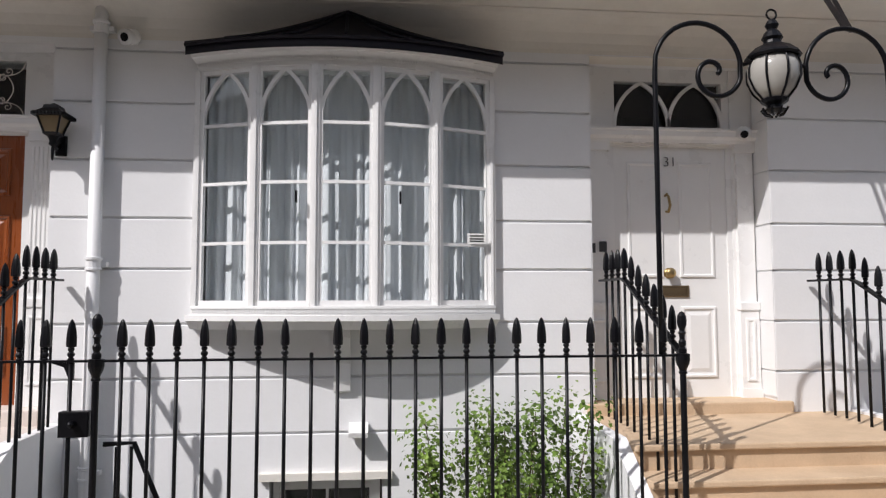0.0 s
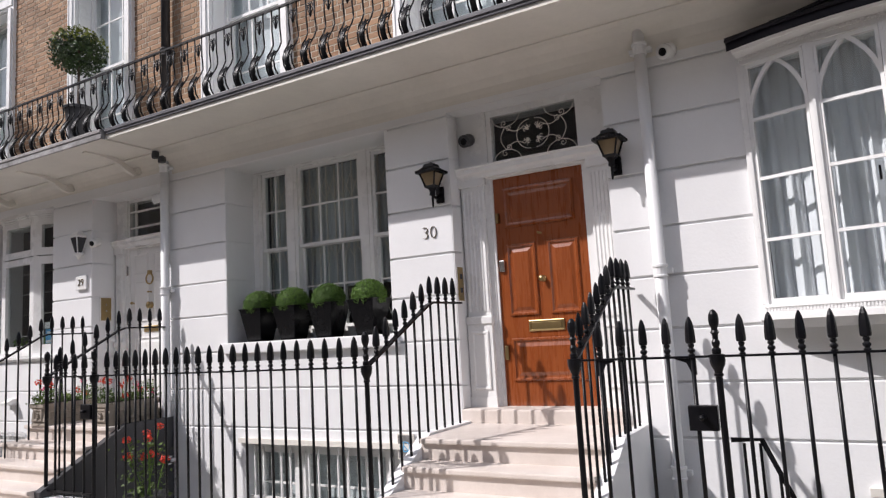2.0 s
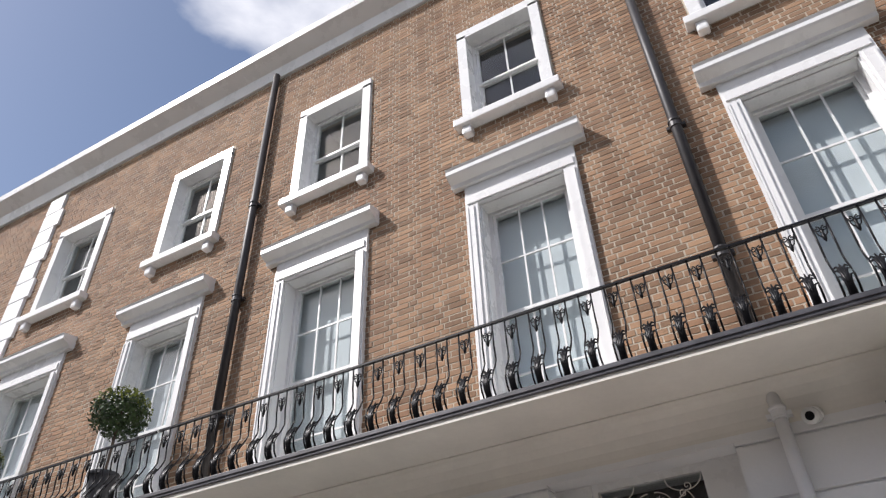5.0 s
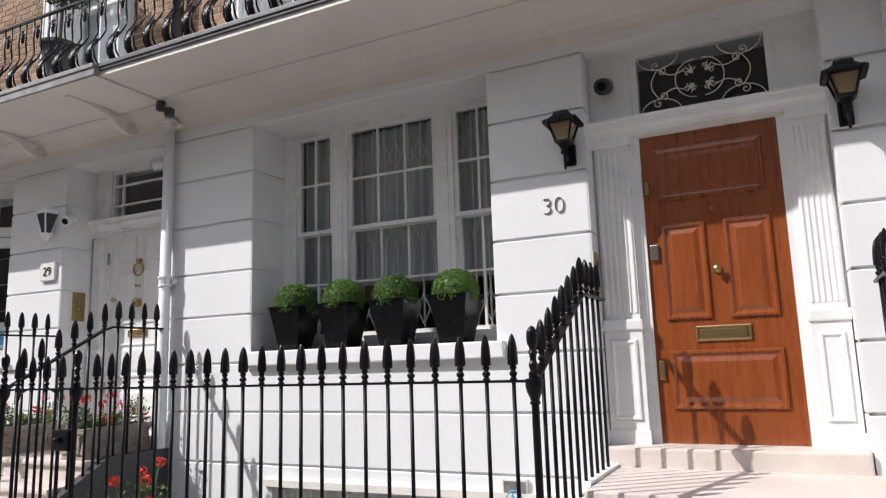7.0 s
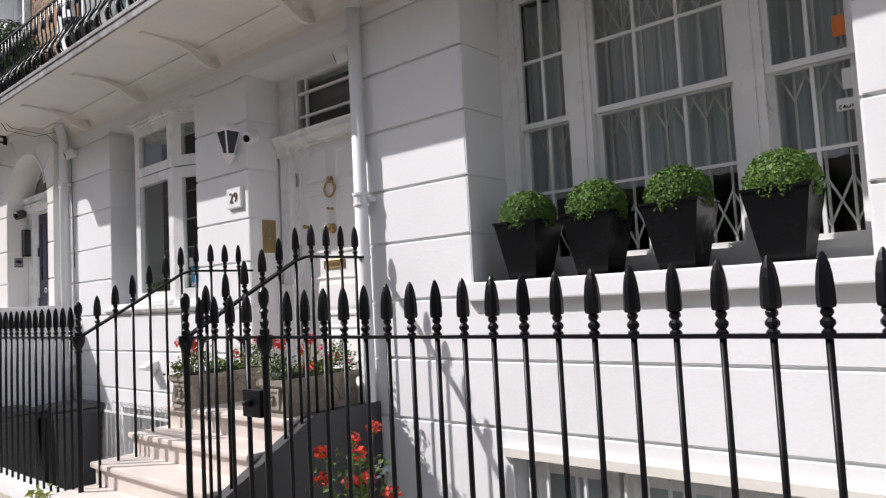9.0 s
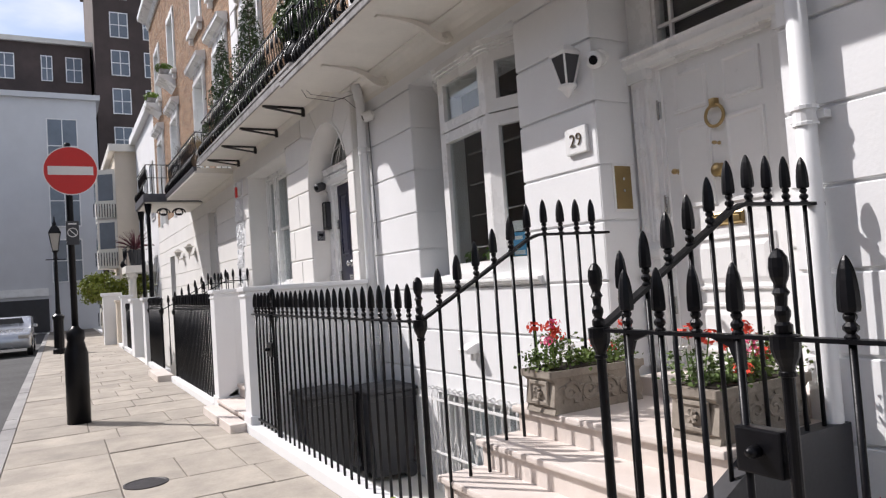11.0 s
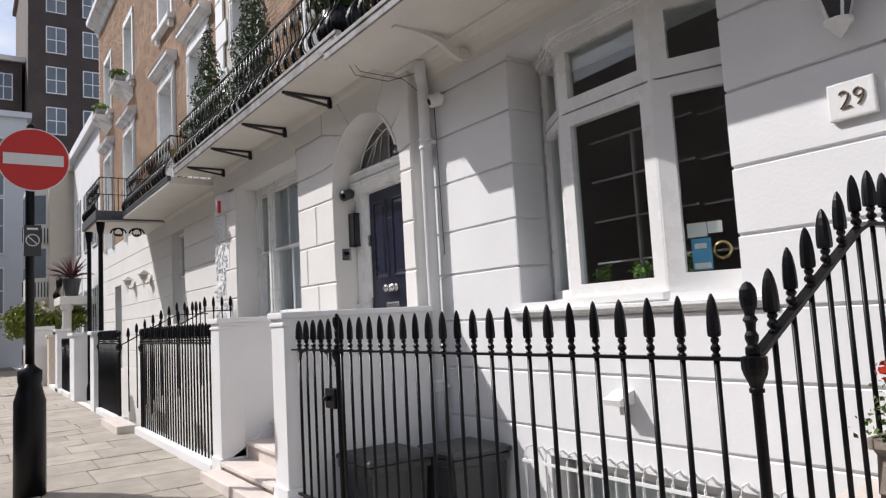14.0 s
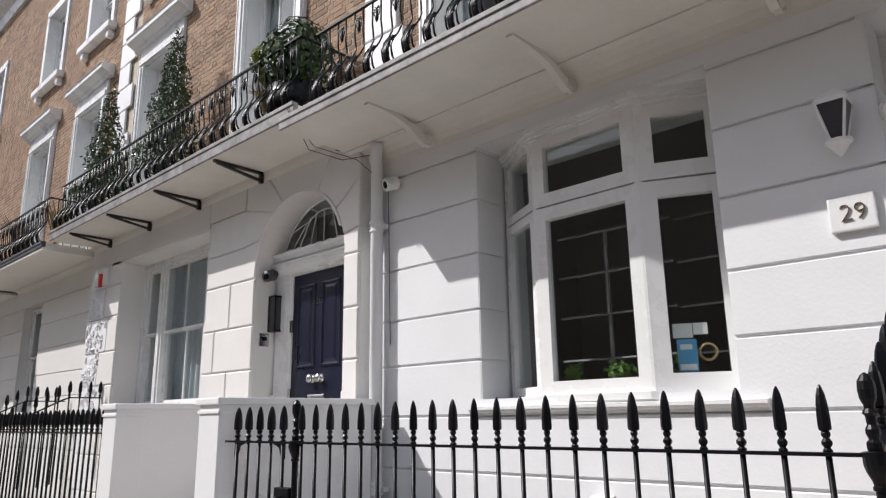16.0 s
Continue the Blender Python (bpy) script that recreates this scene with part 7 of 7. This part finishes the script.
def disc(bm, x, y, z, r, t, seg=40):
    """A thin upright disc that faces along +x."""
    a = [bm.verts.new((x, y + r * math.cos(k * math.tau / seg), z + r * math.sin(k * math.tau / seg))) for k in range(seg)]
    b = [bm.verts.new((x + t, y + r * math.cos(k * math.tau / seg), z + r * math.sin(k * math.tau / seg))) for k in range(seg)]
    bm.faces.new(a[::-1])
    bm.faces.new(b)
    for k in range(seg):
        bm.faces.new((a[k], a[(k + 1) % seg], b[(k + 1) % seg], b[k]))


bm = bmesh.new()
disc(bm, PX + 0.055, PY + 0.03, 3.48, 0.34, 0.012)
plate = part("plate", bm, SIGN_WHITE, sp)
bm = bmesh.new()
disc(bm, PX + 0.068, PY + 0.03, 3.48, 0.328, 0.002)
part("red_face", bm, SIGN_RED, plate)
bm = bmesh.new()
box(bm, PX + 0.070, PX + 0.074, PY + 0.03 - 0.28, PY + 0.03 + 0.28, 3.42, 3.54)
part("white_bar", bm, SIGN_WHITE, plate)
bm = bmesh.new()
box(bm, PX + 0.045, PX + 0.055, PY - 0.06, PY + 0.10, 2.45, 2.78, 0.004)
small = part("small_plate", bm, BIN_PLASTIC, sp, "small dark plate with a white ring symbol")
bm = bmesh.new()
tube(bm, [(PX + 0.057, PY + 0.02 + 0.06 * math.cos(k * math.tau / 20), 2.62 + 0.06 * math.sin(k * math.tau / 20)) for k in range(21)], 0.006, 5)
beam(bm, (PX + 0.057, PY - 0.02, 2.66), (PX + 0.057, PY + 0.06, 2.58), 0.01, 0.004, (1, 0, 0))
beam(bm, (PX + 0.056, PY - 0.03, 2.74), (PX + 0.056, PY + 0.07, 2.74), 0.02, 0.003, (1, 0, 0))
part("symbol", bm, SIGN_WHITE, small)

LX, LY = -33.9, 2.9
sl = thing("street_lamp", (LX, LY, 0), "black cast iron street lamp with a glazed lantern", "street lamp")
bm = bmesh.new()
lathe(bm, ((0.20, -0.02), (0.20, 0.15), (0.16, 0.20), (0.16, 1.15), (0.19, 1.2), (0.19, 1.28), (0.09, 1.36), (0.07, 1.5), (0.05, 3.2), (0.07, 3.25), (0.05, 3.3), (0.05, 3.42), (0.12, 3.5)), (LX, LY, 0), 12)
tube(bm, ((LX, LY - 0.3, 3.2), (LX, LY + 0.3, 3.2)), 0.02, 6)
part("column", bm, IRON, sl)
bm = bmesh.new()
lathe(bm, ((0.11, 3.5), (0.24, 4.08)), (LX, LY, 0), 4, math.pi / 4)
part("lantern_glass", bm, FROST, sl)
bm = bmesh.new()
lathe(bm, ((0.27, 4.08), (0.27, 4.12), (0.16, 4.3), (0.08, 4.36), (0.09, 4.42), (0.04, 4.5), (0.03, 4.62), (0.005, 4.7)), (LX, LY, 0), 4, math.pi / 4)
for k in range(4):
    a = math.pi / 4 + k * math.pi / 2
    tube(bm, ((LX + 0.115 * math.cos(a), LY + 0.115 * math.sin(a), 3.5), (LX + 0.245 * math.cos(a), LY + 0.245 * math.sin(a), 4.08)), 0.015, 5)
part("lantern_roof", bm, IRON, sl)

# ---- houses further along ----
# white piers, gate panels and porch of the far houses
for k, (x, w, h, lab) in enumerate(((-25.9, 0.5, 1.60, "white rendered gate pier"), (-29.3, 0.9, 1.60, "white rendered gate pier"), (-33.0, 0.6, 1.75, "white rendered garden wall pier with a cap"), (-35.5, 0.6, 1.6, "cream garden wall pier"), (-39.5, 0.5, 1.5, "cream garden wall pier"))):
    g = thing("gate_pier", (x, 4.9, 0), lab, "pier", "gate piers", kind="structure")
    bm = bmesh.new()
    box(bm, x - w / 2, x + w / 2, 4.80, 5.12, -0.05, h, 0.01)
    part("shaft", bm, STUCCO if k < 3 else PEACH, g)
    bm = bmesh.new()
    box(bm, x - w / 2 - 0.05, x + w / 2 + 0.05, 4.75, 5.17, h, h + 0.08, 0.02)
    part("cap", bm, STUCCO if k < 3 else PEACH, g)
bm = bmesh.new()
box(bm, -47, -35.8, 4.85, 5.0, -0.05, 1.3, 0.01)
tagged(part("garden_wall", bm, PEACH), "cream rendered low garden wall", "wall", kind="structure")
railing(-25.6, -23.3, "dense black iron railing panel before the far house", posts=(-25.6, -23.3), z=1.42, pitch=0.10)
stair_rail(-23.2, 0.1, 0.5, 5.9, "black iron railing climbing to the far house")
bm = bmesh.new()
box(bm, -23.1, -21.5, 4.56, 4.86, -0.05, 0.12, 0.012)
tagged(part("doorstep", bm, STEP_PALE), "pale stone step before the far railings", "step", kind="structure")
railing(-32.6, -29.9, "black iron railing between white piers", z=1.3)
porch = thing("porch", (-27.7, 5.4, 0), "dark fascia porch carried on slender black iron posts", "porch", kind="structure")
bm = bmesh.new()
box(bm, -28.9, -26.66, 5.0, 6.53, 4.22, 4.44, 0.02)
part("fascia", bm, LEAD, porch)
bm = bmesh.new()
box(bm, -28.85, -26.70, 5.05, 6.53, 4.18, 4.225)
part("soffit", bm, STUCCO_DULL, porch)
for x, y in ((-28.6, 5.12), (-26.8, 5.12)):
    bm = bmesh.new()
    lathe(bm, ((0.08, 0), (0.08, 0.3), (0.055, 0.4), (0.05, 3.9), (0.07, 3.95), (0.10, 4.19)), (x, y, 0), 10)
    part("post", bm, IRON, porch)
bm = bmesh.new()
for yy in (5.5, 5.9):
    for s in (-1, 1):
        tube(bm, [(-26.8, yy + s * (0.17 - 0.012 * k) * math.cos(k * 0.5), 3.93 + (0.15 - 0.010 * k) * math.sin(k * 0.5)) for k in range(13)], 0.02, 6)
beam(bm, (-26.8, 5.12, 3.75), (-26.8, 6.05, 3.75), 0.05, 0.04)
beam(bm, (-26.8, 5.12, 4.10), (-26.8, 6.05, 4.10), 0.05, 0.04)
part("scrollwork", bm, IRON, porch)
balcony_railing(-28.85, -26.7, 5.10, 4.44, "black iron balcony railing above the porch", True)
for x in (-28.45, -30.6):
    wall_lantern(x, 2.95, STUCCO_DULL, FROST, "pale lantern on the far house front")
# window boxes projecting from the far front
for x, z in ((-30.9, 8.86), (-34.5, 8.86)):
    b = thing("window_box", (x, 6.2, z), "white corbelled ledge with a grey plant box", "window box", "window boxes")
    bm = bmesh.new()
    prism_x(bm, ((YW, z - 0.4), (YW - 0.2, z - 0.22), (YW - 0.5, z - 0.08), (YW - 0.52, z), (YW, z)), x - 0.5, x + 0.5)
    part("ledge", bm, PAINT, b)
    bm = bmesh.new()
    box(bm, x - 0.3, x + 0.3, YW - 0.45, YW - 0.1, z, z + 0.25, 0.02)
    part("box", bm, LEAD_PALE, b)
    p, n = ball_points(260, (x, YW - 0.28, z + 0.33), 0.28, int(-x * 3), 0.6, 0.6)
    leaves("foliage", p, n, 0.07, LEAF_ROSE, b, int(-x * 3))


def block(name, x0, x1, y0, y1, z1, mat, label, windows, face="x", roof=None, wmat=PAINT):
    """A distant building with framed windows set in the face that looks along +x, or towards the street."""
    h = thing(name, ((x0 + x1) / 2, (y0 + y1) / 2, 0), label, "building")
    bm = bmesh.new()
    box(bm, x0, x1, y0, y1, -0.1, z1)
    part("wall", bm, mat, h)
    bm = bmesh.new()
    box(bm, x0 - 0.25, x1 + 0.25, y0 - 0.25, y1 + 0.25, z1, z1 + 0.35)
    part("roof", bm, roof or mat, h)
    for a, b, z0, zt in windows:
        bm = bmesh.new()
        box(bm, x1 + 0.01, x1 + 0.03, a, b, z0, zt) if face == "x" else box(bm, a, b, y0 - 0.03, y0 - 0.01, z0, zt)
        w = part("window", bm, FAR_PANE, h)
        for p, q, r, s in ((a, a + 0.07, z0, zt), (b - 0.07, b, z0, zt), (a + 0.07, b - 0.07, z0, z0 + 0.07), (a + 0.07, b - 0.07, zt - 0.07, zt), ((a + b) / 2 - 0.03, (a + b) / 2 + 0.03, z0 + 0.07, zt - 0.07), (a + 0.07, b - 0.07, (z0 + zt) / 2 - 0.03, (z0 + zt) / 2 + 0.03)):
            bm = bmesh.new()
            box(bm, x1, x1 + 0.06, p, q, r, s) if face == "x" else box(bm, p, q, y0 - 0.05, y0, r, s)
            part("frame_bar", bm, wmat, w)
    return h


dw = [(y, y + 1.25, z, z + 1.9) for z in (9.6, 12.45, 15.3, 18.15, 21.0, 23.9) for y in (6.95, 9.2, 12.2)]
block("apartment_building", -76, -62, 5.9, 22, 29, DARK_BRICK, "tall dark brown brick apartment block with white sash windows", dw)
block("apartment_building", -86, -64.5, -14, 5.7, 20.9, DARK_BRICK, "dark brick upper storeys behind a roof terrace", [(a, b, 18.1, 20.0) for a, b in ((4.05, 5.15), (2.45, 3.2), (-0.4, 0.8), (-3.2, -2.0))], roof=STUCCO_DULL)
block("mews_house", -64, -58, -16, 5.6, 15.1, GREY_RENDER, "pale grey rendered building with tall windows and garage doors", [(y, y + 1.8, a, b) for a, b in ((3.1, 5.9), (6.7, 10.1), (10.2, 13.8)) for y in (-2.6, 2.65)])
gd = thing("garage_door", (-57.95, 0.5, 0), "dark garage door with a row of small lights above", "garage door")
bm = bmesh.new()
box(bm, -58.0, -57.92, -1.5, 2.4, 0, 2.1)
part("leaf", bm, SLATE, gd)
bm = bmesh.new()
box(bm, -58.0, -57.9, -1.5, 2.4, 2.3, 2.8)
part("light_strip", bm, PAINT, gd)
block("corner_house", -52, -44.2, 5.6, 16, 9.0, PEACH, "peach rendered corner house with white bay windows", [(8.0, 9.2, 5.2, 7.0)], roof=STUCCO_DULL)
bay = thing("bay_window", (-45.5, 5.2, 0), "white three storey bay window with iron balconettes", "bay window")
for z in (1.0, 3.9, 6.3):
    bm = bmesh.new()
    prism_z(bm, [(-46.8, 5.6), (-46.4, 4.75), (-45.0, 4.75), (-44.5, 5.6)], z - 0.6, z + 1.9)
    part("storey", bm, STUCCO_DULL, bay)
    bm = bmesh.new()
    beam(bm, (-44.93, 4.85, z + 1.0), (-44.57, 5.5, z + 1.0), 1.3, 0.05, (0.87, -0.5, 0))
    box(bm, -46.2, -45.2, 4.72, 4.76, z + 0.35, z + 1.65)
    part("pane", bm, FAR_PANE, bay)
    bm = bmesh.new()
    for k in range(9):
        tube(bm, ((-44.5, 4.6 + k * 0.12, z - 0.5), (-44.5, 4.6 + k * 0.12, z + 0.15)), 0.02, 4)
    beam(bm, (-44.5, 4.55, z + 0.15), (-44.5, 5.6, z + 0.15), 0.05, 0.05)
    part("balconette", bm, IRON, bay)
wh = block("terrace_house", -43.9, -36.65, 6.54, 16, 9.3, STUCCO, "white stucco terraced house with tall windows", [(x, x + 1.2, z, z + 2.4) for z in (1.0, 4.9) for x in (-42.8, -40.6, -38.4)], face="y")
# roof line of the brick terrace
bm = bmesh.new()
prism_x(bm, ((YW + 0.3, 12.5), (YW - 0.05, 12.5), (YW - 0.12, 12.7), (YW - 0.40, 12.85), (YW - 0.42, 13.0), (YW + 0.3, 13.1)), -36.6, 8)
tagged(part("trim_cornice", bm, PAINT), "white moulded roof cornice", "trim", kind="structure")
bm = bmesh.new()
box(bm, -36.6, 8.05, 6.6, 16, 13.2, 13.4)
box(bm, -36.6, -36.45, 6.62, 15.8, 4.5, 13.2)
box(bm, -36.6, 8.05, 15.8, 16, -2.6, 13.2)
box(bm, 8.0, 8.15, 6.54, 16, -2.6, 13.2)
tagged(part("roof", bm, LEAD), "grey roof behind the parapet", "roof", kind="structure")
# unseen plain wall added across the road: closes the street, shapes bounce and reflections
bm = bmesh.new()
box(bm, -60, 30, -13.0, -12.5, -0.1, 12.5)
tagged(part("wall_opposite_unseen", bm, PEACH_DULL), "unseen plain buff wall added across the road to shape bounce and reflections", "wall", kind="structure")

# garden shrub and cordyline beyond the far piers
gs = thing("garden_shrub", (-40, 5.2, 0), "broad green shrub over the cream garden wall", "shrub")
bm = bmesh.new()
for k in range(9):
    tube(bm, ((-40, 5.2, 0), (-40 + (k % 3 - 1) * 0.4, 5.2 + (k - 4) * 0.14, 1.2), (-40 + (k % 3 - 1) * 0.7, 5.1 + (k - 4) * 0.24, 2.5)), 0.04, 5, 0.01)
part("limbs", bm, BARK, gs)
P, N = [], []
for k in range(22):
    p, n = ball_points(170, (-40 + 0.8 * math.sin(k * 2.4), 5.1 + 1.05 * math.cos(k * 1.7), 2.25 + 0.5 * math.sin(k * 3.1)), 0.42, 90 + k, 0.7, 0.6)
    P.append(p)
    N.append(n)
leaves("foliage", np.concatenate(P), np.concatenate(N), 0.10, LEAF_LIME, gs, 9)
fp = thing("gate_pier", (-36.7, 4.72, 0), "broad white painted gate pier with a flat cap", "pier")
bm = bmesh.new()
box(bm, -37.0, -36.4, 4.42, 5.02, 0, 1.86, 0.01)
part("shaft", bm, STUCCO, fp)
bm = bmesh.new()
box(bm, -37.06, -36.34, 4.36, 5.08, 1.86, 1.98, 0.02)
part("cap", bm, STUCCO, fp)
pt = thing("portico", (-38.6, 6.0, 0), "cream columned portico with an iron balcony on top", "portico", kind="structure")
bm = bmesh.new()
box(bm, -39.6, -37.6, 5.35, 6.54, 2.75, 3.05, 0.03)
part("entablature", bm, STUCCO_DULL, pt)
for x in (-39.35, -37.85):
    bm = bmesh.new()
    lathe(bm, ((0.24, 0), (0.24, 0.2), (0.17, 0.28), (0.15, 2.5), (0.22, 2.6), (0.22, 2.75)), (x, 5.6, 0), 14)
    part("column", bm, STUCCO_DULL, pt)
balcony_railing(-39.6, -37.6, 5.42, 3.05, "black iron railing on the portico", True)
cp = thing("cordyline", (-38.2, 5.8, 3.05), "spiky red cordyline in a pot on the portico", "plant")
bm = bmesh.new()
for k in range(46):
    a, e = k * 2.4, 0.2 + 1.2 * ((k * 7) % 46) / 46
    d = Vector((math.cos(a) * math.cos(e), math.sin(a) * math.cos(e), math.sin(e)))
    o = Vector((-38.2, 5.8, 3.75))
    tube(bm, (o, o + d * 0.5, o + d * 0.95 - Vector((0, 0, 0.1))), 0.03, 3, 0.004)
part("crown", bm, material("red_cordyline", (0.12, 0.02, 0.03), 0.5, vary=0.2), cp)
bm = bmesh.new()
lathe(bm, ((0.2, 3.05), (0.3, 3.6), (0.32, 3.6), (0.32, 3.7), (0.2, 3.7)), (-38.2, 5.8, 0), 14)
part("pot", bm, BIN_PLASTIC, cp)

# parked car by the kerb
CX, CY = -38.5, 1.15
car = thing("parked_car", (CX, CY, -0.13), "silver parked car at the kerb", "car")
bm = bmesh.new()
body = [(-2.1, 0.35), (-2.15, 0.6), (-2.0, 0.9), (-1.3, 1.0), (-0.75, 1.42), (0.6, 1.45), (1.35, 1.0), (2.05, 0.85), (2.15, 0.6), (2.1, 0.3)]
prism(bm, [(CX + x, z - 0.13) for x, z in body], CY - 0.85, CY + 0.85)
bmesh.ops.bevel(bm, geom=bm.edges[:], offset=0.09, segments=2, affect="EDGES", profile=0.6)
part("body", bm, CAR_PAINT, car, smooth=True)
bm = bmesh.new()
prism(bm, [(CX + x, z - 0.13) for x, z in ((-1.15, 1.02), (-0.7, 1.38), (0.55, 1.40), (1.2, 1.02))], CY - 0.80, CY + 0.865)
part("side_windows", bm, SMOKED, car)
bm = bmesh.new()
prism_x(bm, ((CY - 0.66, 0.90), (CY + 0.66, 0.90), (CY + 0.55, 1.27), (CY - 0.55, 1.27)), CX + 0.95, CX + 1.02)
part("windscreen", bm, SMOKED, car)
for x in (-1.35, 1.35):
    for s in (-1, 1):
        bm = bmesh.new()
        tube(bm, ((CX + x, CY + s * 0.70, 0.19), (CX + x, CY + s * 0.88, 0.19)), 0.32, 20)
        wheel = part("wheel", bm, RUBBER, car)
        bm = bmesh.new()
        tube(bm, ((CX + x, CY + s * 0.87, 0.19), (CX + x, CY + s * 0.895, 0.19)), 0.20, 16)
        part("rim", bm, CHROME, wheel)
for s in (-1, 1):
    bm = bmesh.new()
    box(bm, CX + 2.0, CX + 2.14, CY + s * 0.62 - 0.17, CY + s * 0.62 + 0.17, 0.52, 0.66, 0.04)
    part("headlight", bm, FROST, car)
    bm = bmesh.new()
    box(bm, CX + 0.75, CX + 0.92, CY + s * 0.95 - 0.09, CY + s * 0.95 + 0.09, 0.88, 1.0, 0.03)
    part("wing_mirror", bm, CAR_PAINT, car)

# ---- paving flags, kerb stones and bricks ----
rng = random.Random(11)
x = -52.0
while x < 6.0:
    w = rng.choice((0.52, 0.61, 0.68, 0.76, 0.9))
    y = 2.37
    while y < 4.79:
        l = rng.choice((0.55, 0.7, 0.84, 0.98, 1.15))
        if y + l > 4.5:
            l = 4.80 - y
        bm = bmesh.new()
        dz = rng.uniform(-0.004, 0.003)
        g = 0.006
        tilt = rng.uniform(-0.003, 0.003)
        v = [bm.verts.new(p) for p in ((x + g, y + g, dz - 0.05), (x + w - g, y + g, dz - 0.05), (x + w - g, y + l - g, dz - 0.05), (x + g, y + l - g, dz - 0.05))]
        u = [bm.verts.new(p) for p in ((x + g, y + g, dz - 0.006), (x + w - g, y + g, dz - 0.006), (x + w - g, y + l - g, dz - 0.006), (x + g, y + l - g, dz - 0.006))]
        t = [bm.verts.new(p) for p in ((x + g + 0.006, y + g + 0.006, dz + tilt), (x + w - g - 0.006, y + g + 0.006, dz), (x + w - g - 0.006, y + l - g - 0.006, dz - tilt), (x + g + 0.006, y + l - g - 0.006, dz))]
        for a, b in ((v, u), (u, t)):
            for k in range(4):
                bm.faces.new((a[k], a[(k + 1) % 4], b[(k + 1) % 4], b[k]))
        bm.faces.new(t)
        part("flagstone", bm, FLAG, pavement)
        y += l
    x += w
kerb = thing("kerb", (-20, 2.28, 0), "worn granite kerb stones along the road", "kerb", kind="structure")
bm = bmesh.new()
box(bm, 0.005, 0.895, 2.20, 2.365, -0.3, 0.004)
KERB_STONE = shared("kerb_stone", bm, KERB)
for k in range(68):
    piece("kerb_stone", KERB_STONE, kerb, Matrix.Translation((-54.0 + 0.9 * k, 0, rng.uniform(-0.004, 0.004))))
cover = thing("manhole_cover", (-16.2, 3.6, 0), "round iron coal hole cover in the paving", "manhole cover")
bm = bmesh.new()
lathe(bm, ((0.19, -0.03), (0.19, 0.006), (0.17, 0.008), (0.165, 0.004)), (-13.6, 3.55, 0), 24)
part("plate", bm, IRON_DULL, cover)


def brick_mesh(name, w, mat):
    bm = bmesh.new()
    a = [bm.verts.new(p) for p in ((0, 0.02, 0), (w, 0.02, 0), (w, 0.02, 0.065), (0, 0.02, 0.065))]
    b = [bm.verts.new(p) for p in ((0.0, -0.003, 0.0), (w, -0.003, 0.0), (w, -0.003, 0.065), (0.0, -0.003, 0.065))]
    c = [bm.verts.new(p) for p in ((0.004, -0.006, 0.004), (w - 0.004, -0.006, 0.004), (w - 0.004, -0.006, 0.061), (0.004, -0.006, 0.061))]
    for p, q in ((a, b), (b, c)):
        for k in range(4):
            bm.faces.new((p[k], p[(k + 1) % 4], q[(k + 1) % 4], q[k]))
    bm.faces.new(c)
    return shared(name, bm, mat)


STRETCHER, HEADER = brick_mesh("brick", 0.215, BRICK), brick_mesh("brick", 0.1025, BRICK)
V, F, near = [], [], 0
rng = random.Random(5)
row, z = 0, 4.46
block_holes = [(-15.34, -14.8, 4.3, 12.4)] + [(a + 0.01, b - 0.01, 4.3, 7.66) for a, b in UPPER + FAR_UPPER] + [(a, b, 7.6, 8.1) for a, b in UPPER + FAR_UPPER] + [(a + 0.04, b - 0.04, 8.86, 11.1) for a, b in UPPER + FAR_UPPER] + [(-22.22, -21.5, 4.3, 10)]
while z < 12.45:
    x = -36.55 + (0.0 if row % 2 else 0.16)
    k = row
    while x < 5.0:
        w = 0.215 if k % 2 else 0.1025
        segs = [(x, x + w)]
        for h in block_holes:
            if h[2] < z + 0.06 and z < h[3]:
                segs = [(p, q) for a, b in segs for p, q in ((a, min(b, h[0])), (max(a, h[1]), b)) if q - p > 0.012]
        for a, b in segs:
            dy = rng.uniform(-0.004, 0.004)
            if -6.82 < x < -5.32 and z < 6.9 and near < 300 and b - a == w:
                near += 1
                piece("brick", STRETCHER if k % 2 else HEADER, upper_wall, Matrix.Translation((x, YW + dy * 0.5, z)))
            else:
                n = len(V)
                y = YW + dy * 0.5 - 0.006
                V += [(a, y + 0.03, z), (b, y + 0.03, z), (b, y + 0.03, z + 0.065), (a, y + 0.03, z + 0.065), (a + 0.003, y, z + 0.003), (b - 0.003, y, z + 0.003), (b - 0.003, y, z + 0.062), (a + 0.003, y, z + 0.062)]
                F += [(n + 4, n + 5, n + 6, n + 7), (n, n + 1, n + 5, n + 4), (n + 1, n + 2, n + 6, n + 5), (n + 2, n + 3, n + 7, n + 6), (n + 3, n, n + 4, n + 7)]
        x += w + 0.013
        k += 1
    z += 0.077
    row += 1
me = bpy.data.meshes.new("brickwork")
me.from_pydata(V, [], F)
me.materials.append(BRICK_JOINED)
tagged(under(new("brickwork", me), upper_wall), kind="stuff")
